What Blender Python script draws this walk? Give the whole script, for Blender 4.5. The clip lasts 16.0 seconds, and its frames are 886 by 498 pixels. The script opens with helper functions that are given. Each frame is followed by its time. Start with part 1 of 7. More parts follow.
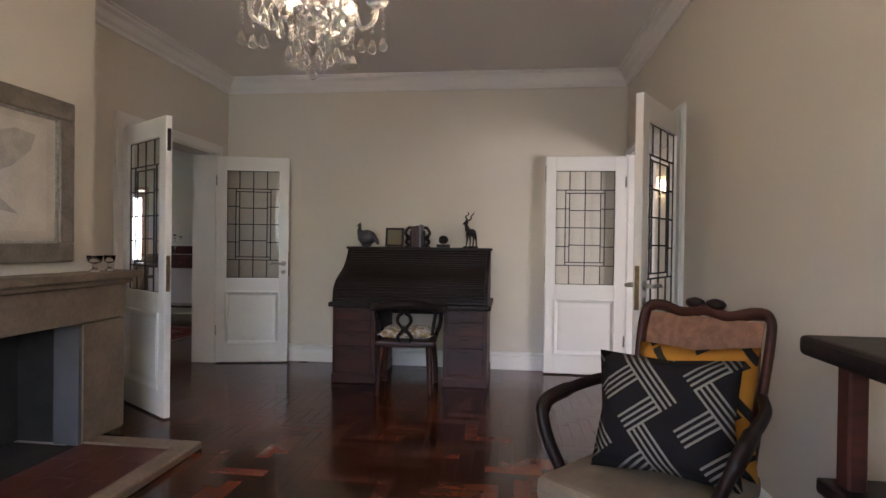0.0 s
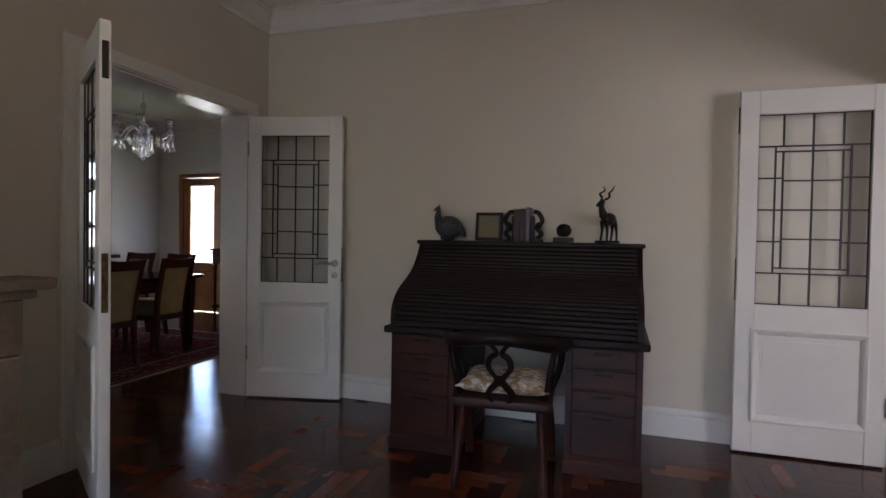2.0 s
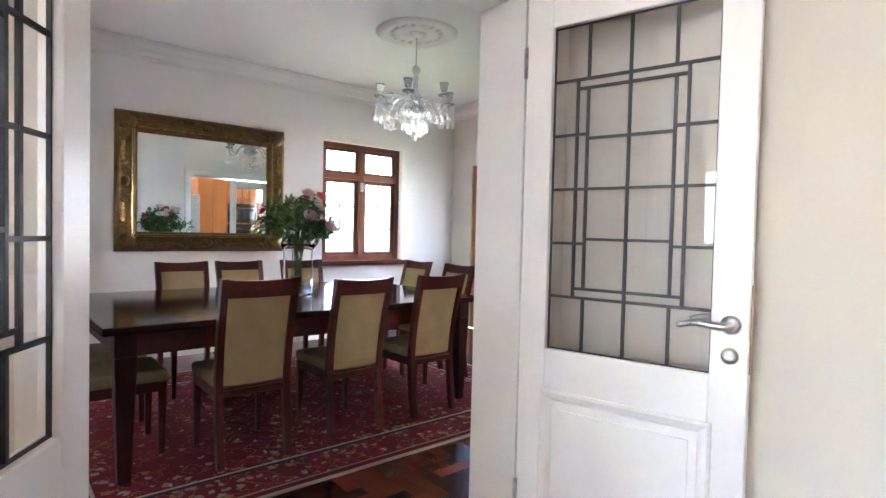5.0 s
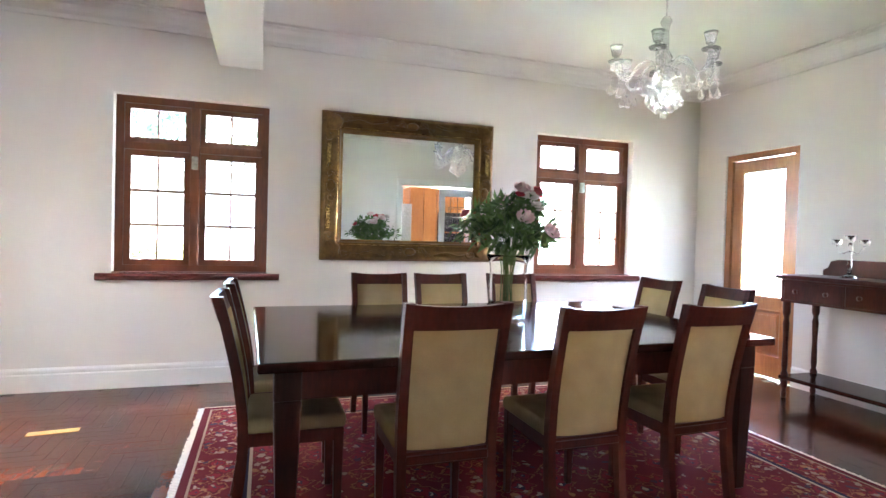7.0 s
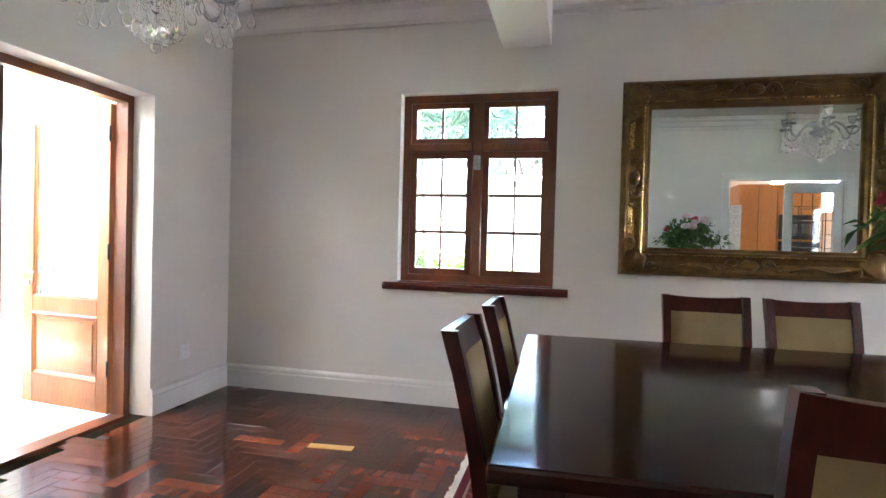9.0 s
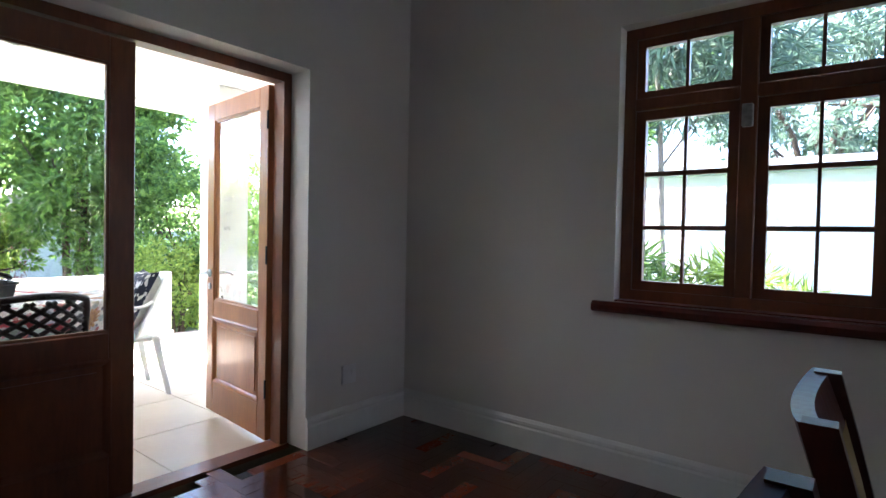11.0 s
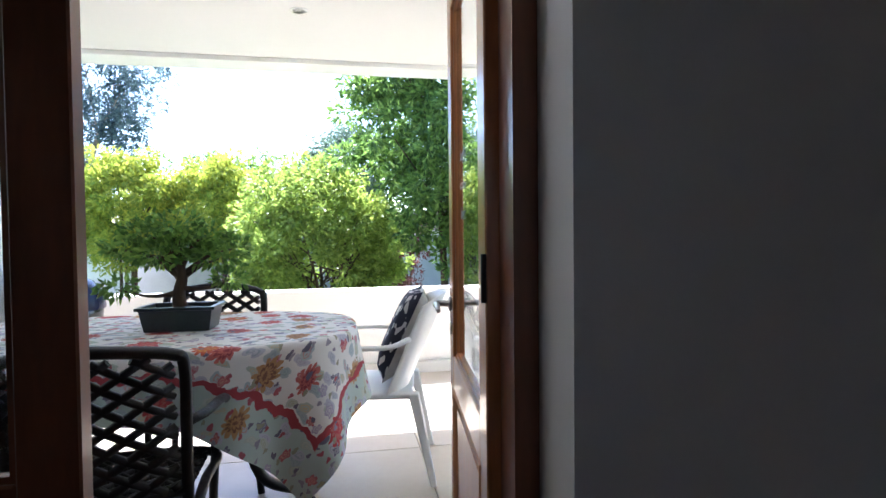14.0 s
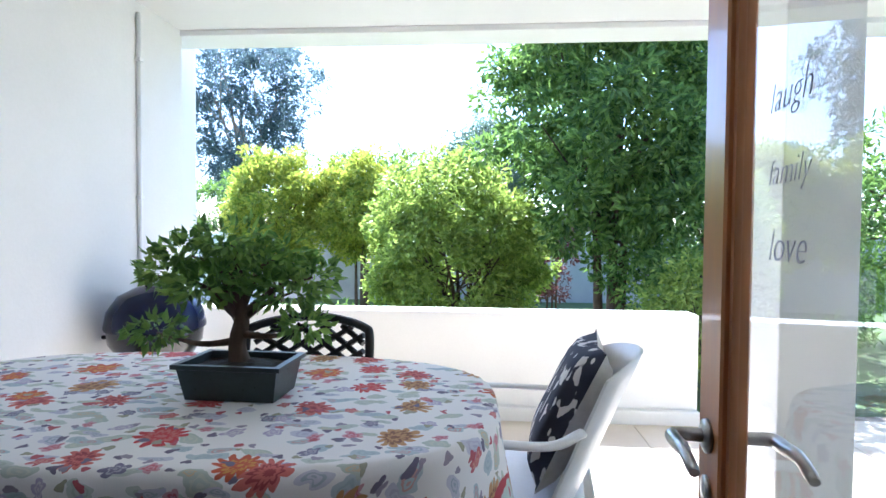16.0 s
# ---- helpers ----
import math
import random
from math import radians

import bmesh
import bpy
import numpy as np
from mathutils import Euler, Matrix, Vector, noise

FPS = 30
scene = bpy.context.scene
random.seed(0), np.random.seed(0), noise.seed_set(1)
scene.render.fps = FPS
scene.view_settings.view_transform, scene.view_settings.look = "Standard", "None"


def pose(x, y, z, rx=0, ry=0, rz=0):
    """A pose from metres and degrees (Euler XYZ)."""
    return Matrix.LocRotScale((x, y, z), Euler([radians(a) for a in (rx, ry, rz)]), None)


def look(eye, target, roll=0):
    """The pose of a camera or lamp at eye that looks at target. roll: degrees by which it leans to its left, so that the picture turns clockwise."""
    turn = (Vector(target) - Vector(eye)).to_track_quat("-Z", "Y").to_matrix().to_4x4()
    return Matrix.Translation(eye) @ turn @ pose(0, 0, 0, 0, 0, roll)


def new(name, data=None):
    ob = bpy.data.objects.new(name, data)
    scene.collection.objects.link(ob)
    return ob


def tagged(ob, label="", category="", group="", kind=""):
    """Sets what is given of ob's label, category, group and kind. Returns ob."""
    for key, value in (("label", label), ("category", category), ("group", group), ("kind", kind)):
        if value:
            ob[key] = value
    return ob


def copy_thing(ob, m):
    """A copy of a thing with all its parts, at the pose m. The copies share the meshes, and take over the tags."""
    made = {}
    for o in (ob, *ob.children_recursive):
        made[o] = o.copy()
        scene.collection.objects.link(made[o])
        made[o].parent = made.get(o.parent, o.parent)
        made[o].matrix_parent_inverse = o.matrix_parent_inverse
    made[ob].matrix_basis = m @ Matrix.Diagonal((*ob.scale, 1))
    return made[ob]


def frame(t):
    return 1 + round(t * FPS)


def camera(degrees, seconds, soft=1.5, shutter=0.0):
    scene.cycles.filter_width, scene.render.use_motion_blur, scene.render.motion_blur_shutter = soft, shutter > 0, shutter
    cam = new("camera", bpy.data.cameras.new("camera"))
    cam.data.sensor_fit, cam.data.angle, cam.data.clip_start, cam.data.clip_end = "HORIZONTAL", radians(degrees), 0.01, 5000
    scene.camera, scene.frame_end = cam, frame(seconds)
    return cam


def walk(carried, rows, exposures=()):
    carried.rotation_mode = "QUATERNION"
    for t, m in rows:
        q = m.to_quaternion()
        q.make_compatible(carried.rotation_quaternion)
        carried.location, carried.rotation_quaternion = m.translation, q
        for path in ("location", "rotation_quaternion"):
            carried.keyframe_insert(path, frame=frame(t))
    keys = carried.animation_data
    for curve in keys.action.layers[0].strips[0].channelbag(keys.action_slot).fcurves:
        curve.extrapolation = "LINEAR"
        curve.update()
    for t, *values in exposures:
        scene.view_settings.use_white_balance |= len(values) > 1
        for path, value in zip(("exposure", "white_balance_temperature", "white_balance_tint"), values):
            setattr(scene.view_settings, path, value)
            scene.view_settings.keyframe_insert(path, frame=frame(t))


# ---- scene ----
cam = camera(78.7, 16.0)
PATH = [
    (0, (0.879, 0.517, 1.201), (0.641, 2.503, 1.184), 0.8),
    (0.5, (0.834, 0.957, 1.203), (0.539, 2.935, 1.18), 1.0),
    (1, (0.796, 1.409, 1.189), (0.441, 3.377, 1.16), 1.2),
    (1.5, (0.719, 1.834, 1.173), (0.244, 3.777, 1.141), 1.2),
    (2, (0.593, 2.237, 1.187), (-0.026, 4.139, 1.145), 1.0),
    (2.5, (0.399, 2.651, 1.207), (-0.38, 4.493, 1.157), 0.9),
    (3, (0.151, 3.021, 1.208), (-0.773, 4.795, 1.159), 1.1),
    (3.5, (-0.074, 3.363, 1.213), (-1.146, 5.051, 1.162), 1.1),
    (3.7, (-0.139, 3.475, 1.224), (-1.292, 5.108, 1.165), 0.7),
    (5.8, (-1.147, 4.356, 1.218), (-2.847, 5.407, 1.169), 1.8),
    (6, (-1.249, 4.383, 1.21), (-2.99, 5.366, 1.164), 1.6),
    (6.5, (-1.436, 4.452, 1.217), (-3.268, 5.252, 1.175), 1.7),
    (7, (-1.591, 4.509, 1.201), (-3.489, 5.138, 1.16), 1.6),
    (7.5, (-1.806, 4.556, 1.2), (-3.764, 4.963, 1.165), 1.6),
    (8, (-2.029, 4.613, 1.19), (-4.027, 4.697, 1.156), 1.4),
    (8.5, (-2.257, 4.635, 1.169), (-4.244, 4.407, 1.135), 1.4),
    (9, (-2.482, 4.639, 1.182), (-4.429, 4.18, 1.148), 1.5),
    (9.2, (-2.578, 4.624, 1.186), (-4.505, 4.09, 1.152), 1.6),
    (11.3, (-3.739, 4.281, 1.177), (-5.227, 2.945, 1.122), 1.1),
    (11.5, (-3.85, 4.181, 1.167), (-5.273, 2.777, 1.109), 1.1),
    (12, (-4.097, 3.875, 1.174), (-5.37, 2.334, 1.122), 1.2),
    (12.5, (-4.344, 3.637, 1.156), (-5.417, 1.95, 1.11), 0.9),
    (13, (-4.615, 3.402, 1.157), (-5.439, 1.581, 1.102), 0.7),
    (13.5, (-4.875, 3.158, 1.162), (-5.481, 1.253, 1.107), 0.6),
    (14, (-5.049, 2.854, 1.14), (-5.418, 0.888, 1.088), -0.6),
    (14.5, (-5.116, 2.593, 1.135), (-5.258, 0.598, 1.1), -0.7),
    (15, (-5.131, 2.353, 1.125), (-5.102, 0.353, 1.1), -0.8),
    (15.5, (-5.092, 2.156, 1.144), (-5.003, 0.158, 1.139), -0.3),
    (16, (-5.06, 1.903, 1.219), (-4.92, -0.091, 1.157), 0.4),
]
EXPOSURES = [(0.0, 4.48, 6350, 21), (1.5, 4.15, 6100, 22), (2.5, 3.55, 6050, 21), (3.0, 3.68, 6000, 21), (3.7, 5.35, 5800, 20), (5.0, 6.5, 5800, 20), (6.0, 7.15, 5850, 20), (7.0, 6.9, 5950, 18), (8.5, 6.25, 6000, 17), (9.2, 6.0, 5950, 16), (10.4, 4.6, 5800, 15), (11.5, 3.25, 5600, 16), (12.5, 2.74, 5650, 17), (14.0, 2.6, 5450, 16), (16.0, 2.46, 5150, 14)]
walk(cam, [(t, look(eye, target, roll)) for t, eye, target, roll in PATH], EXPOSURES)

# ---- world and sun ----
SUN_EL, SUN_AZ = radians(57), radians(165)   # azimuth clockwise from +y
world = bpy.data.worlds.new("sky_world")
scene.world = world
world.use_nodes = True
wn = world.node_tree
sky = wn.nodes.new("ShaderNodeTexSky")
sky.sky_type, sky.sun_disc = "NISHITA", False
sky.sun_elevation, sky.sun_rotation = SUN_EL, SUN_AZ
wn.links.new(sky.outputs[0], wn.nodes["Background"].inputs[0])
wn.nodes["Background"].inputs[1].default_value = 0.12
sun = new("sun", bpy.data.lights.new("sun", "SUN"))
sun.data.energy, sun.data.angle, sun.data.color = 5.0, radians(0.5), (1.0, 0.95, 0.87)
sun_dir = Vector((math.sin(SUN_AZ) * math.cos(SUN_EL), math.cos(SUN_AZ) * math.cos(SUN_EL), math.sin(SUN_EL)))
sun.matrix_world = look(sun_dir * 30, (0, 0, 0))


def area_lamp(name, eye, target, sx, sy, watts, colour=(1.0, 0.955, 0.90)):
    """An area lamp that stands in for daylight at an opening or fills a room."""
    ob = new(name, bpy.data.lights.new(name, "AREA"))
    ob.data.shape, ob.data.size, ob.data.size_y = "RECTANGLE", sx, sy
    ob.data.energy, ob.data.color = watts, colour
    ob.matrix_world = look(eye, target)
    return ob


area_lamp("daylight_living_window", (0.0, -1.93, 1.7), (0.0, 3.0, 1.75), 2.4, 1.1, 1.4, (0.84, 0.92, 1.0))
area_lamp("daylight_dining_west", (-6.95, 3.98, 2.95), (-5.2, 3.98, 0.9), 1.1, 0.7, 2.2)
area_lamp("daylight_dining_west_b", (-6.95, 7.5, 2.95), (-5.2, 7.5, 0.9), 1.1, 0.7, 4.6)
area_lamp("daylight_back_door", (-5.45, 9.6, 1.7), (-5.2, 8.0, 0.9), 0.7, 1.4, 0.9)
area_lamp("daylight_terrace_door", (-4.85, 1.25, 2.50), (-4.2, 4.2, 0.7), 1.3, 0.5, 1.4, (0.97, 0.98, 1.0))
area_lamp("daylight_hall", (4.3, 2.5, 1.35), (1.9, 5.7, 1.3), 1.0, 1.3, 3.2, (1.0, 0.96, 0.92))
# unseen fill lamp added inside the windowless kitchen
area_lamp("fill_kitchen", (0.8, 8.6, 2.3), (-1.5, 7.2, 1.0), 1.0, 1.0, 2.2, (1.0, 0.95, 0.88))

# ---- materials ----


def shader(name, colour, rough=0.5, metal=0.0, other=None, scale=6.0, fine=60.0, bump=0.05, vary=0.0, spec=0.5, wear=0.5, stretch=(1, 1, 1), coat=0.0, island=0.0, detail=6.0):
    """A painted, wooden, metal or stone surface: two scales of variation, fine relief, and a change from piece to piece."""
    m = bpy.data.materials.new(name)
    m.use_nodes = True
    n, l = m.node_tree.nodes, m.node_tree.links
    b = n["Principled BSDF"]
    b.inputs["Metallic"].default_value, b.inputs["Specular IOR Level"].default_value = metal, spec
    b.inputs["Coat Weight"].default_value, b.inputs["Coat Roughness"].default_value = coat, 0.06
    co, mp = n.new("ShaderNodeTexCoord"), n.new("ShaderNodeMapping")
    mp.inputs["Scale"].default_value = stretch
    l.new(co.outputs["Object"], mp.inputs[0])
    a, f = n.new("ShaderNodeTexNoise"), n.new("ShaderNodeTexNoise")
    for t, s in ((a, scale), (f, fine)):
        t.inputs["Scale"].default_value, t.inputs["Detail"].default_value = s, detail
        l.new(mp.outputs[0], t.inputs[0])
    other = other or tuple(c * 0.82 for c in colour)
    ramp = n.new("ShaderNodeValToRGB")
    ramp.color_ramp.elements[0].position, ramp.color_ramp.elements[1].position = 0.5 - 0.25 * wear, 0.5 + 0.3 * wear
    ramp.color_ramp.elements[0].color, ramp.color_ramp.elements[1].color = (*other, 1), (*colour, 1)
    mix = n.new("ShaderNodeMath")
    mix.operation = "MULTIPLY_ADD"
    mix.inputs[1].default_value = 0.35
    l.new(f.outputs[0], mix.inputs[0])
    sub = n.new("ShaderNodeMath")
    sub.operation = "MULTIPLY_ADD"
    sub.inputs[1].default_value, sub.inputs[2].default_value = 0.65, 0.0
    l.new(a.outputs[0], sub.inputs[0])
    l.new(sub.outputs[0], mix.inputs[2])
    l.new(mix.outputs[0], ramp.inputs[0])
    col = ramp.outputs[0]
    if vary or island:
        hsv = n.new("ShaderNodeHueSaturation")
        if island:
            src = n.new("ShaderNodeNewGeometry").outputs["Random Per Island"]
        else:
            src = n.new("ShaderNodeObjectInfo").outputs["Random"]
        mr = n.new("ShaderNodeMapRange")
        v = vary or island
        mr.inputs[3].default_value, mr.inputs[4].default_value = 1 - v, 1 + v
        if v > 0.5:
            pw = n.new("ShaderNodeMath")
            pw.operation, pw.inputs[1].default_value = "POWER", 2.3
            l.new(src, pw.inputs[0])
            src = pw.outputs[0]
            mr.inputs[4].default_value = 1 + 2.7 * v
        l.new(src, mr.inputs[0])
        l.new(mr.outputs[0], hsv.inputs["Value"])
        l.new(col, hsv.inputs["Color"])
        col = hsv.outputs[0]
    l.new(col, b.inputs["Base Color"])
    rr = n.new("ShaderNodeMapRange")
    rr.inputs[3].default_value, rr.inputs[4].default_value = max(rough - 0.08, 0.02), min(rough + 0.1, 1)
    l.new(f.outputs[0], rr.inputs[0])
    l.new(rr.outputs[0], b.inputs["Roughness"])
    if bump:
        bp = n.new("ShaderNodeBump")
        bp.inputs["Strength"].default_value, bp.inputs["Distance"].default_value = bump, 0.01
        l.new(mix.outputs[0], bp.inputs["Height"])
        l.new(bp.outputs[0], b.inputs["Normal"])
    return m


def glass(name, colour=(0.97, 0.98, 0.98), rough=0.0, ior=1.45):
    m = bpy.data.materials.new(name)
    m.use_nodes = True
    b = m.node_tree.nodes["Principled BSDF"]
    b.inputs["Base Color"].default_value = (*colour, 1)
    b.inputs["Transmission Weight"].default_value, b.inputs["Roughness"].default_value, b.inputs["IOR"].default_value = 1.0, rough, ior
    return m


def leaf(name, colour, other, gloss=0.45):
    """Leaves that let some light through, each with a tone of its own."""
    m = bpy.data.materials.new(name)
    m.use_nodes = True
    n, l = m.node_tree.nodes, m.node_tree.links
    b = n["Principled BSDF"]
    geo, ramp = n.new("ShaderNodeNewGeometry"), n.new("ShaderNodeValToRGB")
    ramp.color_ramp.elements[0].color, ramp.color_ramp.elements[1].color = (*other, 1), (*colour, 1)
    l.new(geo.outputs["Random Per Island"], ramp.inputs[0])
    l.new(ramp.outputs[0], b.inputs["Base Color"])
    b.inputs["Roughness"].default_value = gloss
    tr, mx = n.new("ShaderNodeBsdfTranslucent"), n.new("ShaderNodeMixShader")
    l.new(ramp.outputs[0], tr.inputs[0])
    mx.inputs[0].default_value = 0.58
    l.new(b.outputs[0], mx.inputs[1])
    l.new(tr.outputs[0], mx.inputs[2])
    l.new(mx.outputs[0], n["Material Output"].inputs[0])
    return m


def glowing(name, colour, strength):
    m = bpy.data.materials.new(name)
    m.use_nodes = True
    b = m.node_tree.nodes["Principled BSDF"]
    b.inputs["Emission Color"].default_value, b.inputs["Emission Strength"].default_value = (*colour, 1), strength
    return m


CREAM = shader("cream_wall_paint", (0.66, 0.61, 0.53), 0.7, other=(0.62, 0.57, 0.49), scale=1.3, fine=90, bump=0.06, wear=1.0)
OFFWHITE = shader("pale_wall_paint", (0.76, 0.73, 0.69), 0.65, other=(0.72, 0.69, 0.65), scale=1.2, fine=90, bump=0.06, wear=1.0)
CEIL = shader("ceiling_paint", (0.76, 0.74, 0.72), 0.8, other=(0.71, 0.69, 0.67), scale=1.0, fine=50, bump=0.04, wear=1.0)
GLOSS_WHITE = shader("white_gloss_paint", (0.80, 0.79, 0.77), 0.32, other=(0.74, 0.73, 0.70), scale=3, fine=40, bump=0.05, wear=0.9)
MASONRY_WHITE = shader("white_masonry_paint", (0.82, 0.81, 0.79), 0.75, other=(0.74, 0.73, 0.70), scale=2.2, fine=70, bump=0.25, wear=0.9)
PARQUET = shader("parquet_wood", (0.105, 0.024, 0.009), 0.15, other=(0.040, 0.010, 0.005), scale=4, fine=55, bump=0.04, vary=0.55, wear=0.9, stretch=(1, 7, 1), coat=0.1, spec=0.4)
PARQUET_REST = shader("parquet_wood_joined", (0.105, 0.024, 0.009), 0.15, other=(0.040, 0.010, 0.005), scale=4, fine=55, bump=0.04, island=0.55, wear=0.9, coat=0.1, spec=0.4)
GROUT = shader("dark_joint", (0.03, 0.015, 0.010), 0.5, bump=0.02)
MAHOG = shader("mahogany", (0.105, 0.020, 0.011), 0.32, other=(0.045, 0.010, 0.007), scale=5, fine=70, bump=0.02, stretch=(1, 1, 0.25), spec=0.3)
TABLEWOOD = shader("dark_polished_table", (0.050, 0.014, 0.010), 0.10, other=(0.022, 0.007, 0.005), scale=4, fine=60, bump=0.012, stretch=(1, 0.2, 1), spec=0.22)
OLDWOOD = shader("old_dark_wood", (0.017, 0.008, 0.007), 0.46, other=(0.008, 0.004, 0.004), scale=6, fine=70, bump=0.06, stretch=(0.3, 1, 1), spec=0.25)
OLDWOOD_RED = shader("old_reddish_wood", (0.075, 0.019, 0.011), 0.42, other=(0.020, 0.007, 0.006), scale=6, fine=70, bump=0.05, stretch=(0.3, 1, 1), spec=0.3)
# colour raised to stand in for sunlight on the open terrace leaf
LIT_TEAK = shader("lit_teak_joinery", (0.50, 0.21, 0.070), 0.34, other=(0.33, 0.12, 0.040), scale=5, fine=60, bump=0.04, stretch=(1, 1, 0.16), coat=0.25)
# window wood; its dark tone also paints the closed terrace leaf's backlit shade
MERANTI_AND_SHADED = shader("meranti_and_shaded_joinery", (0.225, 0.070, 0.026), 0.36, other=(0.125, 0.038, 0.016), scale=5, fine=60, bump=0.04, stretch=(1, 1, 0.2), coat=0.2)
ORANGEWOOD = shader("orange_kitchen_wood", (0.60, 0.24, 0.045), 0.35, other=(0.48, 0.17, 0.03), scale=4, fine=50, bump=0.03, stretch=(1, 1, 0.2))
GOLD = shader("aged_gilt", (0.23, 0.135, 0.045), 0.34, 0.75, other=(0.085, 0.050, 0.022), scale=16, fine=90, bump=0.5, wear=0.8)
GOLD_BRIGHT = shader("bright_gilt", (0.62, 0.42, 0.15), 0.26, 0.9, other=(0.25, 0.15, 0.05), scale=20, fine=90, bump=0.4)
BRASS = shader("old_brass", (0.30, 0.20, 0.10), 0.35, 0.9, other=(0.12, 0.075, 0.04), scale=20)
STEEL = shader("brushed_steel", (0.50, 0.49, 0.47), 0.3, 0.95, other=(0.34, 0.33, 0.32), scale=30, bump=0.02)
DARKMETAL = shader("black_cast_metal", (0.022, 0.020, 0.020), 0.42, 0.4, other=(0.011, 0.010, 0.010), scale=30, fine=160, bump=0.3)
BEIGE = shader("beige_velour", (0.47, 0.36, 0.19), 0.85, other=(0.40, 0.30, 0.155), scale=9, fine=220, bump=0.15, spec=0.2)
SEATGREY = shader("taupe_seat_cloth", (0.40, 0.32, 0.20), 0.85, other=(0.32, 0.255, 0.16), scale=9, fine=220, bump=0.15, spec=0.2)
STONE = shader("pale_sandstone", (0.26, 0.20, 0.145), 0.6, other=(0.17, 0.125, 0.09), scale=5, fine=40, bump=0.25, vary=0.07)
BRICKRED = shader("red_hearth_tile", (0.13, 0.035, 0.022), 0.45, other=(0.07, 0.02, 0.014), scale=8, bump=0.1, vary=0.2)
SOOT = shader("sooty_brick", (0.035, 0.030, 0.028), 0.9, other=(0.016, 0.014, 0.013), scale=8, bump=0.4)
INK = shader("grey_glass_pen", (0.24, 0.25, 0.30), 0.6, other=(0.44, 0.45, 0.50), scale=60, fine=200, bump=0.0, wear=0.7)
LEAD = shader("lead_came", (0.050, 0.050, 0.052), 0.5, 0.5, scale=30)
PANE = glass("window_glass")
CRYSTAL = glass("crystal_glass", (0.99, 0.99, 1.0), 0.0, 1.45)
MILKGLASS = glass("frosted_glass", (0.86, 0.86, 0.87), 0.25, 1.3)
MILKGLASS.node_tree.nodes["Principled BSDF"].inputs["Transmission Weight"].default_value = 0.80
DROPGLASS = glass("chandelier_glass", (1.0, 1.0, 1.0), 0.0, 1.22)
MIRROR = bpy.data.materials.new("mirror_silver")
MIRROR.use_nodes = True
MIRROR.node_tree.nodes["Principled BSDF"].inputs["Base Color"].default_value = (0.86, 0.90, 0.89, 1)
MIRROR.node_tree.nodes["Principled BSDF"].inputs["Metallic"].default_value = 1.0
MIRROR.node_tree.nodes["Principled BSDF"].inputs["Roughness"].default_value = 0.012
TILE = shader("travertine_tile", (0.66, 0.58, 0.46), 0.34, other=(0.55, 0.46, 0.345), scale=3.5, fine=30, bump=0.05, vary=0.06, wear=1.0)
PLASTIC = shader("white_plastic", (0.82, 0.82, 0.82), 0.35, other=(0.76, 0.76, 0.75), scale=5, bump=0.02)
POTGREEN = shader("dark_green_glaze", (0.030, 0.045, 0.045), 0.3, other=(0.018, 0.028, 0.028), scale=9, bump=0.1)
SOIL = shader("potting_soil", (0.035, 0.024, 0.016), 0.95, scale=40, bump=1.0)
BARK = shader("bark", (0.13, 0.085, 0.055), 0.9, other=(0.055, 0.035, 0.024), scale=14, fine=60, bump=0.9, stretch=(1, 1, 0.3))
PALEBARK = shader("pale_bark", (0.34, 0.28, 0.22), 0.85, other=(0.18, 0.14, 0.11), scale=5, fine=30, bump=0.6, stretch=(1, 1, 0.3))
IVORY = shader("ivory_shade", (0.80, 0.74, 0.60), 0.4, bump=0.0)
BLACKPAINT = shader("black_enamel", (0.012, 0.012, 0.014), 0.14, coat=0.2, bump=0.01)
# black lid enamel; the blue of its reflection is mixed into the colour
BLACK_BLUE_SHEEN = shader("black_enamel_blue_sheen", (0.006, 0.009, 0.035), 0.22, spec=0.2, bump=0.01)

# ---- mesh helpers ----


def box(bm, x0, x1, y0, y1, z0, z1):
    vs = [bm.verts.new(p) for p in ((x0, y0, z0), (x1, y0, z0), (x1, y1, z0), (x0, y1, z0), (x0, y0, z1), (x1, y0, z1), (x1, y1, z1), (x0, y1, z1))]
    for q in ((0, 3, 2, 1), (4, 5, 6, 7), (0, 1, 5, 4), (1, 2, 6, 5), (2, 3, 7, 6), (3, 0, 4, 7)):
        bm.faces.new([vs[i] for i in q])
    return vs


def boxes(*list_of):
    bm = bmesh.new()
    for b in list_of:
        box(bm, *b)
    return bm


def soft_box(x0, x1, y0, y1, z0, z1, r=0.006, seg=2):
    bm = boxes((x0, x1, y0, y1, z0, z1))
    bmesh.ops.bevel(bm, geom=bm.edges[:], offset=r, segments=seg, affect="EDGES", profile=0.6)
    return bm


